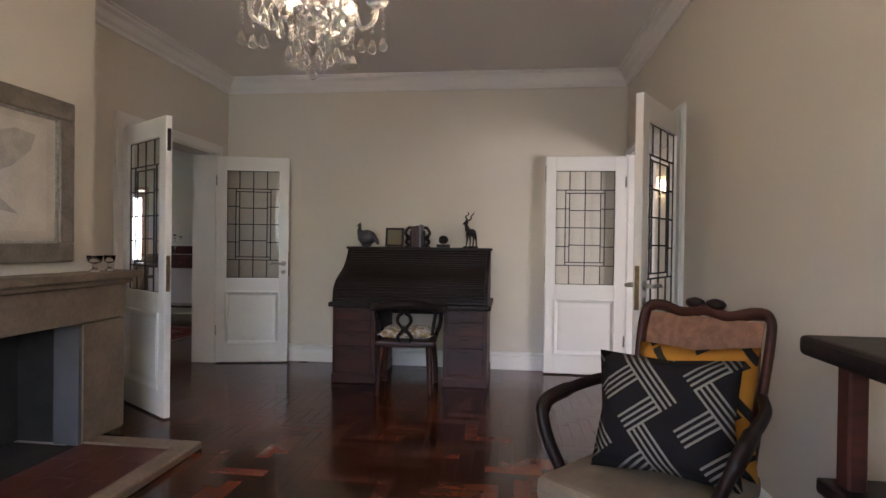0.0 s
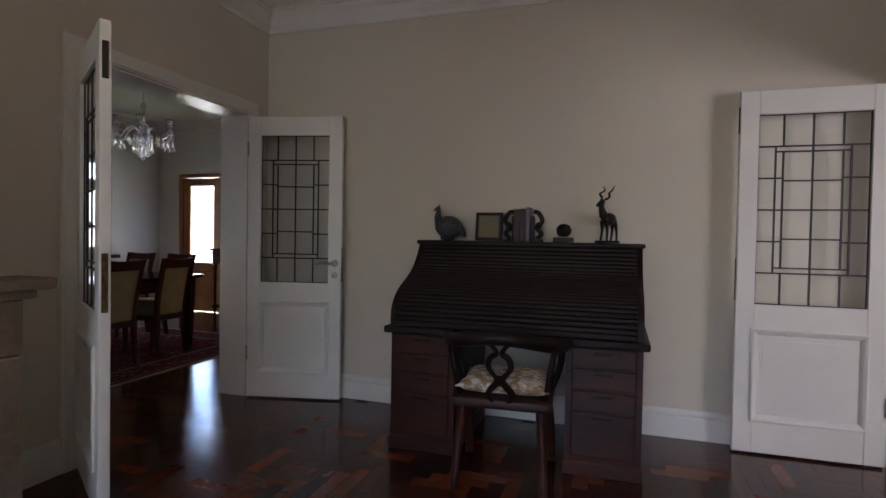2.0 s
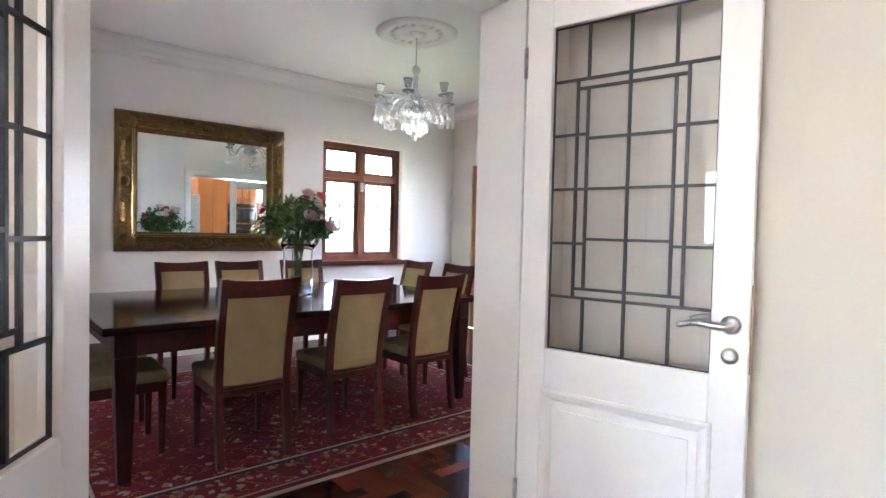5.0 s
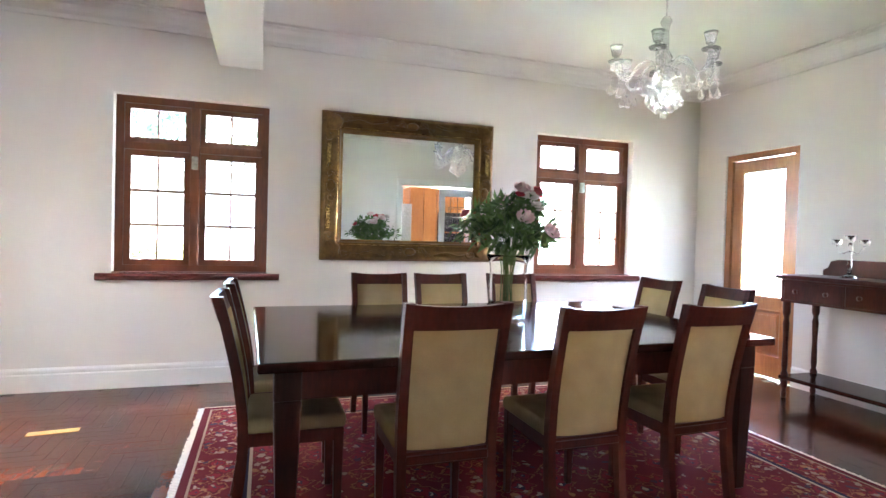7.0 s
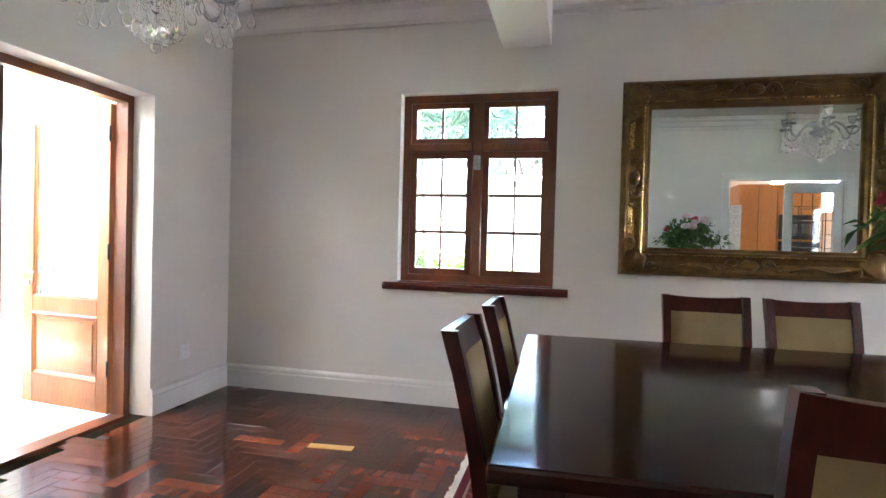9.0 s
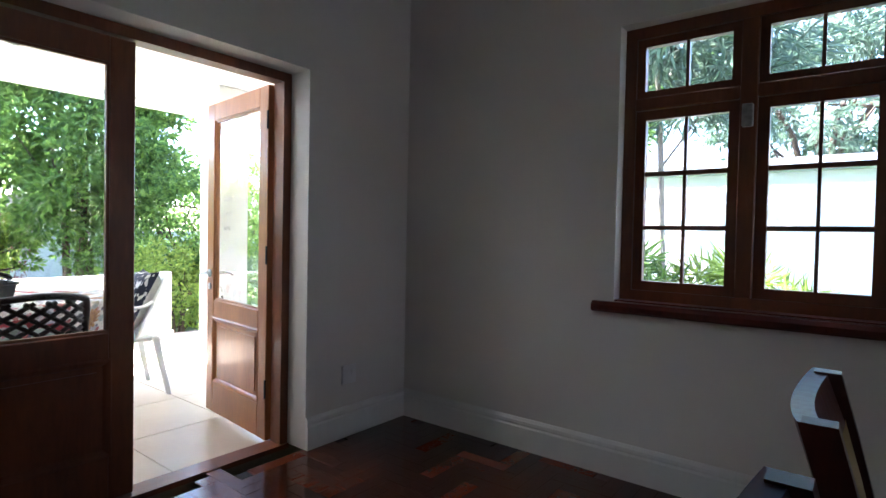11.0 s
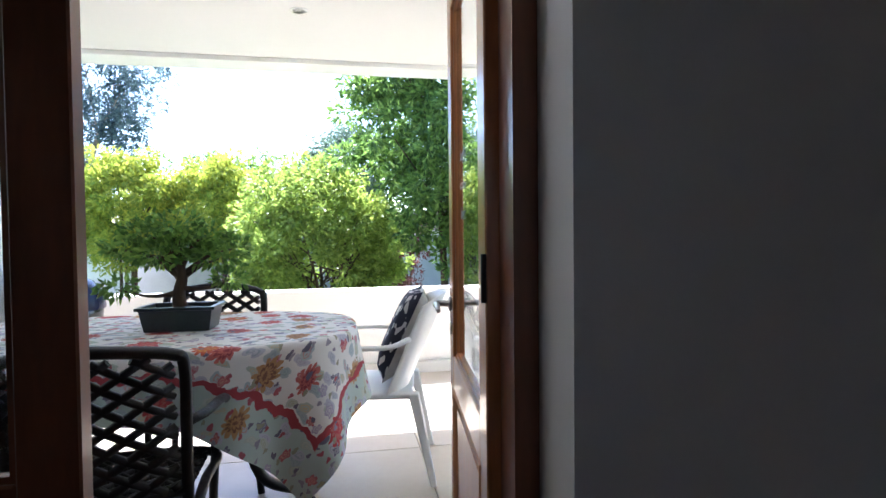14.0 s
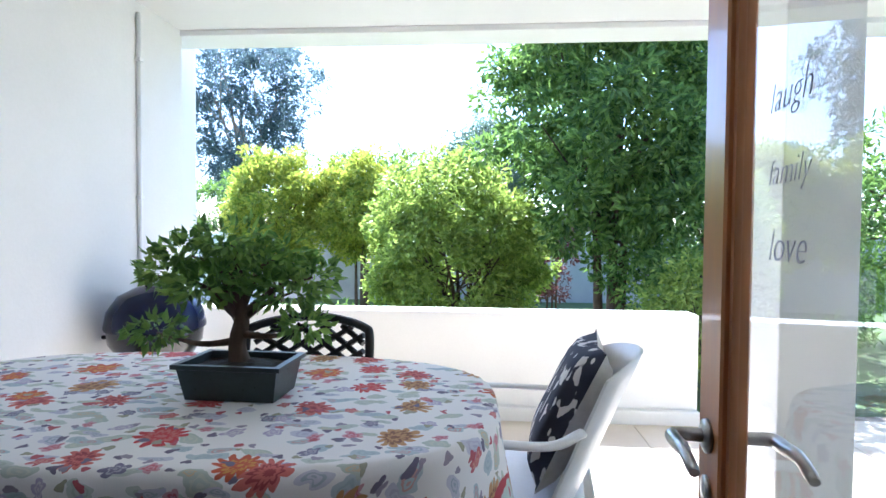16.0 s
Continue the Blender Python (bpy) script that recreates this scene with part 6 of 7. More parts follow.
def cloth_material():
    m = shader("floral_tablecloth", (0.78, 0.77, 0.75), 0.85, other=(0.62, 0.61, 0.60), scale=6, fine=220, bump=0.08, spec=0.2)
    n, l = m.node_tree.nodes, m.node_tree.links
    b = n["Principled BSDF"]
    base = b.inputs["Base Color"].links[0].from_socket
    uv = n.new("ShaderNodeUVMap")
    wob = n.new("ShaderNodeTexNoise")
    wob.inputs["Scale"].default_value = 14
    l.new(uv.outputs[0], wob.inputs[0])
    add = n.new("ShaderNodeMixRGB")
    add.blend_type, add.inputs[0].default_value = "LINEAR_LIGHT", 0.03
    l.new(uv.outputs[0], add.inputs[1])
    l.new(wob.outputs["Color"], add.inputs[2])
    last = base

    sep = n.new("ShaderNodeSeparateXYZ")
    ab = n.new("ShaderNodeVectorMath")
    ab.operation = "ABSOLUTE"
    l.new(add.outputs[0], ab.inputs[0])
    l.new(ab.outputs[0], sep.inputs[0])
    dist = []
    for out, lim in ((sep.outputs[0], 1.22), (sep.outputs[1], 0.74)):
        q = n.new("ShaderNodeMath")
        q.operation, q.inputs[0].default_value = "SUBTRACT", lim
        l.new(out, q.inputs[1])
        dist.append(q.outputs[0])
    mn = n.new("ShaderNodeMath")
    mn.operation = "MINIMUM"
    l.new(dist[0], mn.inputs[0])
    l.new(dist[1], mn.inputs[1])
    band = n.new("ShaderNodeValToRGB")
    band.color_ramp.interpolation = "CONSTANT"
    els = band.color_ramp.elements
    els[0].color, els[1].color, els[1].position = (0.44, 0.54, 0.50, 1), (0.78, 0.77, 0.75, 1), 0.155
    l.new(mn.outputs[0], band.inputs[0])

    def calc(op, a, b2=0.0):
        q = n.new("ShaderNodeMath")
        q.operation = op
        for i, v in enumerate((a, b2)):
            if hasattr(v, "links"):
                l.new(v, q.inputs[i])
            else:
                q.inputs[i].default_value = v
        return q.outputs[0]

    def blooms(prev, scale, size, petals, outer, inner, seed, share=0.1, squeeze=1.0, turn=0.0):
        """Flowers or leaves, one to a cell: petals scallop the rim, and a heart of another colour fills the middle."""
        mp, vor, dif, sp = n.new("ShaderNodeMapping"), n.new("ShaderNodeTexVoronoi"), n.new("ShaderNodeVectorMath"), n.new("ShaderNodeSeparateXYZ")
        mp.inputs["Location"].default_value, mp.inputs["Scale"].default_value, mp.inputs["Rotation"].default_value = (seed, seed * 0.7, 0), (1, squeeze, 1), (0, 0, turn)
        vor.voronoi_dimensions = "2D"
        vor.inputs["Scale"].default_value, vor.inputs["Randomness"].default_value = scale, 0.8
        l.new(add.outputs[0], mp.inputs[0])
        l.new(mp.outputs[0], vor.inputs[0])
        dif.operation = "SUBTRACT"
        l.new(mp.outputs[0], dif.inputs[0])
        l.new(vor.outputs["Position"], dif.inputs[1])
        l.new(dif.outputs[0], sp.inputs[0])
        ang = calc("ARCTAN2", sp.outputs[1], sp.outputs[0])
        tone = n.new("ShaderNodeSeparateColor")
        l.new(vor.outputs["Color"], tone.inputs[0])
        wave = calc("ABSOLUTE", calc("SINE", calc("ADD", calc("MULTIPLY", ang, petals / 2), calc("MULTIPLY", tone.outputs[2], 6.0))))
        rim = calc("MULTIPLY", calc("ADD", calc("MULTIPLY", wave, 0.42), 0.62), calc("ADD", calc("MULTIPLY", tone.outputs[1], size * 0.5), size * 0.7))
        keep = calc("GREATER_THAN", tone.outputs[1], share)
        for cols, k in ((outer, 1.0), (inner, 0.62), (outer, 0.42), (inner, 0.20)):
            ramp = n.new("ShaderNodeValToRGB")
            ramp.color_ramp.interpolation = "CONSTANT"
            els = ramp.color_ramp.elements
            els[0].color, els[1].color, els[1].position = (*cols[0], 1), (*cols[1], 1), 1 / len(cols)
            for q, c in enumerate(cols[2:], 2):
                els.new(q / len(cols)).color = (*c, 1)
            l.new(tone.outputs[0], ramp.inputs[0])
            mx = n.new("ShaderNodeMix")
            mx.data_type = "RGBA"
            l.new(calc("MULTIPLY", keep, calc("LESS_THAN", vor.outputs["Distance"], calc("MULTIPLY", rim, k))), mx.inputs[0])
            l.new(prev, mx.inputs[6])
            l.new(ramp.outputs[0], mx.inputs[7])
            prev = mx.outputs[2]
        return prev

    GREYS, TAUPES = [(0.42, 0.50, 0.53), (0.50, 0.55, 0.50), (0.52, 0.52, 0.60), (0.44, 0.50, 0.44)], [(0.34, 0.43, 0.47), (0.40, 0.46, 0.40), (0.43, 0.42, 0.52), (0.52, 0.55, 0.46)]
    last = blooms(band.outputs[0], 9.0, 0.34, 2, GREYS, TAUPES, 3.1, 0.40, 2.1, 0.6)
    last = blooms(last, 9.5, 0.30, 2, GREYS, [(0.50, 0.30, 0.28), (0.42, 0.46, 0.32), (0.34, 0.40, 0.46), (0.55, 0.46, 0.30)], 8.3, 0.5, 2.3, -0.7)
    last = blooms(last, 11.0, 0.22, 5, [(0.46, 0.10, 0.12), (0.16, 0.15, 0.24), (0.55, 0.30, 0.34), (0.40, 0.36, 0.50)], [(0.60, 0.30, 0.24), (0.40, 0.40, 0.46), (0.46, 0.10, 0.14), (0.60, 0.56, 0.60)], 5.9, 0.5)
    last = blooms(last, 5.2, 0.27, 11, [(0.46, 0.075, 0.020), (0.46, 0.025, 0.035), (0.44, 0.24, 0.09), (0.50, 0.11, 0.09)], [(0.55, 0.24, 0.035), (0.50, 0.14, 0.12), (0.20, 0.08, 0.03), (0.26, 0.02, 0.03)], 0.0, 0.40)
    last = blooms(last, 21.0, 0.22, 3, [(0.13, 0.11, 0.18), (0.30, 0.30, 0.22), (0.38, 0.06, 0.10), (0.28, 0.25, 0.32)], [(0.13, 0.11, 0.18), (0.34, 0.34, 0.22), (0.42, 0.09, 0.10), (0.28, 0.25, 0.32)], 7.7, 0.5)
    wavy = calc("ADD", mn.outputs[0], calc("MULTIPLY", calc("SINE", calc("MULTIPLY", calc("ADD", sep.outputs[0], sep.outputs[1]), 34.0)), 0.006))
    red = calc("MULTIPLY", calc("GREATER_THAN", wavy, 0.143), calc("LESS_THAN", wavy, 0.167))
    mr = n.new("ShaderNodeMix")
    mr.data_type = "RGBA"
    l.new(red, mr.inputs[0])
    l.new(last, mr.inputs[6])
    mr.inputs[7].default_value = (0.34, 0.014, 0.030, 1)
    last = mr.outputs[2]
    mx = n.new("ShaderNodeMix")
    mx.data_type = "RGBA"
    mx.inputs[0].default_value = 0.08
    l.new(last, mx.inputs[6])
    l.new(base, mx.inputs[7])
    l.new(mx.outputs[2], b.inputs["Base Color"])
    return m


ot = thing("terrace_table", pose(TBX, TBY, TZ), "black cast metal terrace table under a tablecloth", "table")
part("tabletop", prism([(AX * 0.985 * math.copysign(abs(math.cos(a)) ** 0.7, math.cos(a)), AY * 0.985 * math.copysign(abs(math.sin(a)) ** 0.7, math.sin(a))) for a in [2 * math.pi * k / 48 for k in range(48)]], TBZ - TZ - 0.035, TBZ - TZ - 0.008, "z"), DARKMETAL, ot)
for sx in (-1, 1):
    for sy in (-1, 1):
        part("leg", tube(curve([(sx * 0.50, sy * 0.24, 0.73), (sx * 0.46, sy * 0.20, 0.50), (sx * 0.52, sy * 0.22, 0.22), (sx * 0.66, sy * 0.04, 0.06), (sx * 0.70, sy * 0.02, 0.0)] if sx < 0 and sy > 0 else [(sx * 0.50, sy * 0.24, 0.73), (sx * 0.46, sy * 0.20, 0.50), (sx * 0.52, sy * 0.23, 0.22), (sx * 0.64, sy * 0.29, 0.06), (sx * 0.70, sy * 0.31, 0.0)], 6), [0.022] * 19 + [0.017] * 5 + [0.024], 8), DARKMETAL, ot)

nu, nv = 96, 68
CU, CV = 1.22, 0.74
verts, uvs = [], []
for j in range(nv + 1):
    for i in range(nu + 1):
        u, v = CU * (2 * i / nu - 1), CV * (2 * j / nv - 1)
        q = (abs(u / AX) ** 2.9 + abs(v / AY) ** 2.9) ** (1 / 2.9)
        if q <= 1:
            p = (u, v, TBZ + 0.002 * noise.noise(Vector((u * 5, v * 5, 0))))
        else:
            bx, by = u / q, v / q
            nx, ny = abs(bx / AX) ** 1.9 / AX * math.copysign(1, bx), abs(by / AY) ** 1.9 / AY * math.copysign(1, by)
            ln = math.hypot(nx, ny)
            nx, ny = nx / ln, ny / ln
            over = math.hypot(u - bx, v - by)
            a = math.atan2(by / AY, bx / AX)
            fold = 0.5 + 0.5 * math.sin(a * 13 + 1.7 * math.sin(a * 3))
            out = 0.012 * min(1, over / 0.03) + (0.015 + 0.075 * fold) * min(1, over / 0.45) ** 1.3
            p = (bx + nx * out, by + ny * out, TBZ - 0.004 * min(1, over / 0.02) - max(0.0, over - 0.012) * 0.93)
        verts.append((p[0], p[1], max(p[2], TZ + 0.03)))
        uvs.append((u, v))
faces = [(j * (nu + 1) + i, j * (nu + 1) + i + 1, (j + 1) * (nu + 1) + i + 1, (j + 1) * (nu + 1) + i) for j in range(nv) for i in range(nu)]
me = raw("tablecloth", verts, faces, cloth_material(), True)
lay = me.uv_layers.new(name="cloth")
for lp in me.loops:
    lay.data[lp.index].uv = uvs[lp.vertex_index]
tc = new("tablecloth", me)
tc.matrix_world = pose(TBX, TBY, 0)
tagged(tc, "white floral tablecloth with a red wavy border", "tablecloth")

PZ = TBZ + 0.004
pot = thing("bonsai_tree", pose(-4.388, 0.43, PZ, 0, 0, -2), "bonsai tree in a dark green rectangular pot", "bonsai")
bm = bmesh.new()
sec = [(0.125, 0.075, 0.0), (0.140, 0.090, 0.085), (0.152, 0.100, 0.088), (0.152, 0.100, 0.100), (0.134, 0.084, 0.100), (0.130, 0.080, 0.075)]
rings = [[bm.verts.new((sx * a, sy * b, z)) for sx, sy in ((-1, -1), (1, -1), (1, 1), (-1, 1))] for a, b, z in sec]
for a, b in zip(rings, rings[1:]):
    for i in range(4):
        bm.faces.new((a[i], a[(i + 1) % 4], b[(i + 1) % 4], b[i]))
bm.faces.new(rings[0][::-1])
part("pot", bm, POTGREEN, pot, "dark green glazed rectangular pot")
bm = bmesh.new()
gr = {}
for i in range(13):
    for j in range(9):
        x, y = -0.131 + 0.262 * i / 12, -0.081 + 0.162 * j / 8
        gr[i, j] = bm.verts.new((x, y, 0.078 + 0.02 * math.exp(-(x * x + y * y) / 0.006) + 0.005 * noise.noise(Vector((x * 60, y * 60, 0)))))
for i in range(12):
    for j in range(8):
        bm.faces.new((gr[i, j], gr[i + 1, j], gr[i + 1, j + 1], gr[i, j + 1]))
part("soil", bm, SOIL, pot)
tr = tube(curve([(0, 0, 0.06), (0.012, 0, 0.14), (-0.004, 0.004, 0.22), (0.02, 0, 0.31), (0.03, 0, 0.40)], 5), [0.048, 0.036, 0.031, 0.028, 0.026, 0.025, 0.024, 0.024, 0.023, 0.022, 0.021, 0.02, 0.018, 0.016, 0.015, 0.014, 0.012, 0.011, 0.01, 0.009, 0.008], 10)
rng = random.Random(21)
pads = [(0.24, 0.02, 0.17, 0.075), (0.13, -0.05, 0.31, 0.11), (-0.15, 0.0, 0.29, 0.11), (-0.20, 0.05, 0.20, 0.07), (0.02, 0.02, 0.42, 0.13), (0.12, 0.05, 0.39, 0.10), (-0.09, -0.03, 0.38, 0.11), (-0.02, -0.10, 0.33, 0.10), (0.05, 0.10, 0.31, 0.10), (0.22, 0.0, 0.33, 0.08), (-0.20, -0.02, 0.33, 0.08), (0.00, 0.0, 0.35, 0.12)]
for x, y, z, r in pads:
    tube(curve([(0.008, 0, min(0.17 + 0.35 * (z - 0.2), z - 0.02)), (x * 0.5, y * 0.5, z - 0.03), (x, y, z)], 4), [0.013, 0.012, 0.010, 0.009, 0.008, 0.006, 0.005, 0.004, 0.003], 6, tr)
part("trunk", tr, BARK, pot)
vs, fs = [], []
for x, y, z, r in pads:
    leaf_cloud(vs, fs, rng, (x, y, z + 0.01), (r, r, r * 0.48), int(150 * r / 0.1), 0.040, 0.019, 0.15)
o = new("leaves", raw("leaves", vs, fs, leaf("bonsai_leaf", (0.27, 0.42, 0.085), (0.085, 0.17, 0.038))))
o.parent = pot


def lattice(bm, x0, x1, z0, z1, step, r, put):
    """Crossed diagonal bars inside a rectangle; put turns (x, z) into a place."""
    w, h = x1 - x0, z1 - z0
    k = -h
    while k < w:
        for s in (1, -1):
            a, b = (max(k, 0), max(-k, 0)), (min(k + h, w), min(h, w - k))
            if a[0] < w and b[0] > a[0]:
                p, q = (a, b) if s == 1 else ((w - a[0], a[1]), (w - b[0], b[1]))
                n = max(2, int(abs(p[0] - q[0]) / 0.06) + 1)
                tube([put(x0 + p[0] + (q[0] - p[0]) * t / n, z0 + p[1] + (q[1] - p[1]) * t / n) for t in range(n + 1)], r, 5, bm)
        k += step
    return bm


def lattice_chair():
    d = thing("lattice_chair", pose(0, 0, 0), "black cast metal garden chair with a lattice back", "chair", "lattice chairs round the terrace table")

    def on_back(x, z):
        return (x, -0.22 - 0.14 * (z - 0.44) + 0.08 * (x / 0.22) ** 2, z)

    part("back_lattice", lattice(bmesh.new(), -0.20, 0.20, 0.705, 1.29, 0.088, 0.012, lambda x, z: on_back(x, z / 1.5)), DARKMETAL, d)
    fr = [on_back(-0.215, 0.40), on_back(-0.22, 0.60), on_back(-0.225, 0.82), on_back(-0.20, 0.862), on_back(-0.10, 0.883), on_back(0, 0.890), on_back(0.10, 0.883), on_back(0.20, 0.862), on_back(0.225, 0.82), on_back(0.22, 0.60), on_back(0.215, 0.40)]
    part("back_frame", tube(curve(fr, 5), 0.017, 8), DARKMETAL, d)
    part("lower_bar", tube([on_back(x / 10, 0.46) for x in (-2.1, -1, 0, 1, 2.1)], 0.012, 8), DARKMETAL, d)
    part("seat_lattice", lattice(bmesh.new(), -0.20, 0.20, -0.20, 0.22, 0.060, 0.0095, lambda x, z: (x, z, 0.425 - 0.2 * max(0, 0.04 - (x * x + z * z)) * 0.5)), DARKMETAL, d)
    part("seat_frame", tube(curve([(-0.22, -0.21, 0.42), (-0.235, 0.0, 0.425), (-0.22, 0.21, 0.425), (0, 0.25, 0.425), (0.22, 0.21, 0.425), (0.235, 0.0, 0.425), (0.22, -0.21, 0.42), (0, -0.215, 0.42), (-0.22, -0.21, 0.42)], 5), 0.016, 8), DARKMETAL, d)
    for s in (-1, 1):
        part("front_leg", tube(curve([(s * 0.225, 0.20, 0.42), (s * 0.215, 0.21, 0.22), (s * 0.235, 0.24, 0.0)], 5), 0.015, 8), DARKMETAL, d)
        part("back_leg", tube(curve([(s * 0.215, -0.21, 0.44), (s * 0.21, -0.23, 0.22), (s * 0.225, -0.29, 0.0)], 5), 0.016, 8), DARKMETAL, d)
        part("arm", tube(curve([on_back(s * 0.222, 0.66), (s * 0.26, -0.10, 0.665), (s * 0.27, 0.10, 0.645), (s * 0.265, 0.19, 0.60), (s * 0.235, 0.17, 0.50), (s * 0.23, 0.18, 0.43)], 5), 0.015, 8), DARKMETAL, d)
    return d


lc = lattice_chair()
lc.matrix_world = pose(-4.395, 1.105, TZ, 0, 0, 182) @ Matrix.Diagonal((0.99, 1, 0.985, 1))
copy_thing(lc, pose(-4.42, 0.10, TZ, 0, 0, 3) @ Matrix.Diagonal((1.05, 1, 1.03, 1)))
copy_thing(lc, pose(-3.72, 1.105, TZ, 0, 0, 177) @ Matrix.Diagonal((0.95, 1, 1.0, 1)))

pc = thing("plastic_chair", pose(-5.19, 0.13, TZ, 0, 0, -98), "white moulded plastic garden armchair", "chair")


def chair_back(x, z):
    return (x * (1 - 0.12 * (z - 0.4)), -0.18 - 0.42 * (z - 0.42) + 0.10 * (x / 0.24) ** 2, z)


bm = bmesh.new()
g = {}
for s in (0, 1):
    for i in range(9):
        for j in range(9):
            x, z = -0.24 + 0.48 * i / 8, 0.42 + 0.46 * j / 8 - 0.05 * (abs(i - 4) / 4) ** 3 * (j / 8)
            p = Vector(chair_back(x, z))
            g[s, i, j] = bm.verts.new(p + Vector((0, -0.008 * s, 0)))
for s in (0, 1):
    for i in range(8):
        for j in range(8):
            f = bm.faces.new((g[s, i, j], g[s, i + 1, j], g[s, i + 1, j + 1], g[s, i, j + 1]))
            f.smooth = True
for i in range(8):
    bm.faces.new((g[0, i, 8], g[0, i + 1, 8], g[1, i + 1, 8], g[1, i, 8]))
    bm.faces.new((g[0, 0, i], g[0, 0, i + 1], g[1, 0, i + 1], g[1, 0, i]))
    bm.faces.new((g[0, 8, i], g[0, 8, i + 1], g[1, 8, i + 1], g[1, 8, i]))
part("backrest", bm, PLASTIC, pc)
part("seat", soft_box(-0.235, 0.235, -0.21, 0.24, 0.40, 0.428, 0.012, 3), PLASTIC, pc)
for s in (-1, 1):
    part("front_leg", taper(s * 0.26, 0.24, 0, 0.41, 0.035, 0.06, 0.03, 0.05, -s * 0.04, -0.03, 0.006), PLASTIC, pc)
    part("back_leg", taper(s * 0.25, -0.30, 0, 0.43, 0.035, 0.06, 0.03, 0.05, -s * 0.03, 0.09, 0.006), PLASTIC, pc)
    part("armrest", tube(curve([chair_back(s * 0.235, 0.68), (s * 0.285, -0.10, 0.655), (s * 0.29, 0.10, 0.65), (s * 0.285, 0.20, 0.63), (s * 0.255, 0.22, 0.52), (s * 0.235, 0.21, 0.41)], 5), 0.019, 8, squash=0.6), PLASTIC, pc)
cuse = thing("garden_cushion", pose(-5.355, 0.10, 0.655, 25, 0, -98) @ Matrix.Diagonal((1.08, 1, 1.08, 1)), "navy and white patterned cushion on the plastic chair", "cushion")
NAVY = shader("navy_print", (0.010, 0.012, 0.030), 0.8, other=(0.60, 0.58, 0.56), scale=34, fine=30, bump=0.05, wear=0.05, stretch=(1, 1, 0.5), detail=1.0)
print_ramp = [q for q in NAVY.node_tree.nodes if q.type == "VALTORGB"][0].color_ramp.elements
print_ramp[0].position, print_ramp[1].position = 0.435, 0.45


def half_pillow(w, h, d, s, n=10):
    bm = pillow(w, h, d, n)
    bmesh.ops.delete(bm, geom=[v for v in bm.verts if v.co.y * s < -1e-5], context="VERTS")
    return bm


part("front_cover", half_pillow(0.40, 0.44, 0.15, 1), NAVY, cuse, "navy cover with white swirls")
part("back_cover", half_pillow(0.40, 0.44, 0.15, -1), shader("cream_canvas", (0.66, 0.63, 0.58), 0.9, bump=0.1, scale=20), cuse, "plain cream back")

bq = thing("kettle_barbecue", pose(-3.325, -0.87, TZ) @ Matrix.Diagonal((0.86, 0.86, 0.98, 1)), "round black kettle barbecue with a closed lid", "barbecue")
part("bowl", lathe([(0, 0.50), (0.10, 0.51), (0.20, 0.57), (0.265, 0.66), (0.275, 0.74), (0.27, 0.745)], 32), BLACKPAINT, bq)
lid = part("lid", lathe([(0.285, 0.735), (0.288, 0.75), (0.27, 0.83), (0.21, 0.91), (0.11, 0.955), (0, 0.965)], 32), BLACK_BLUE_SHEEN, bq, "shiny black domed lid with a blue reflection in its colour")
part("lid_handle", tube([(-0.06, 0, 0.955), (-0.06, 0, 1.01), (0.06, 0, 1.01), (0.06, 0, 0.955)], 0.011, 8), DARKMETAL, lid)
part("vent", lathe([(0, 0), (0.03, 0), (0.028, 0.006), (0, 0.008)], 14, (0.12, -0.10, 0.935)), STEEL, lid)
for k in range(3):
    a = 2 * math.pi * k / 3 + 0.4
    part("leg", tube([(0.17 * math.cos(a), 0.17 * math.sin(a), 0.56), (0.25 * math.cos(a), 0.25 * math.sin(a), 0.0)], 0.012, 8), STEEL, bq)
part("side_handle", tube([(0.27, -0.05, 0.68), (0.34, -0.05, 0.68), (0.34, 0.05, 0.68), (0.27, 0.05, 0.68)], 0.011, 8), DARKMETAL, bq)
part("ash_tray", lathe([(0, 0.20), (0.12, 0.20), (0.13, 0.225), (0, 0.21)], 20), STEEL, bq)
pp = thing("wall_conduit", pose(TX1 - 0.014, -1.14, 0), "thin white pipe fixed to the terrace wall", "pipe")
part("pipe", lathe([(0, 0.0), (0.013, 0.0), (0.013, 2.48), (0, 2.48)], 10), PLASTIC, pp)
for z in (0.5, 1.4, 2.2):
    part("clip", soft_box(-0.018, 0.012, -0.02, 0.02, z, z + 0.02, 0.002, 1), PLASTIC, pp)
dl = thing("downlight", pose(-4.81, -0.66, 2.55), "small round recessed terrace downlight", "downlight")
part("ring", lathe([(0.035, 0), (0.055, 0), (0.053, -0.006), (0.037, -0.006)], 20), GLOSS_WHITE, dl)
part("lamp", lathe([(0, -0.002), (0.034, -0.002), (0.034, -0.001)], 20), CRYSTAL, dl)

# ---- garden ----
GZ = -0.45


LAWN = shader("lawn", (0.085, 0.13, 0.030), 0.9, other=(0.045, 0.075, 0.018), scale=1.4, fine=40, bump=0.6)
structure("ground", boxes((-400, 400, -400, 400, -1.2, GZ)), LAWN, "green lawn", "ground")
WALLG = shader("grey_garden_wall", (0.40, 0.40, 0.41), 0.8, other=(0.32, 0.32, 0.33), scale=2, fine=40, bump=0.2)
structure("garden_wall", boxes((-16, 12, -11.4, -11.2, GZ, 1.15)), WALLG, "grey plastered garden wall", "wall")
structure("garden_wall_white", boxes((-0.5, 10, -10.2, -10.0, GZ, 1.18)), MASONRY_WHITE, "white garden wall", "wall")
structure("garden_wall_west", boxes((-12.2, -12.0, -4, 14, GZ, 1.95)), MASONRY_WHITE, "white garden wall", "wall")
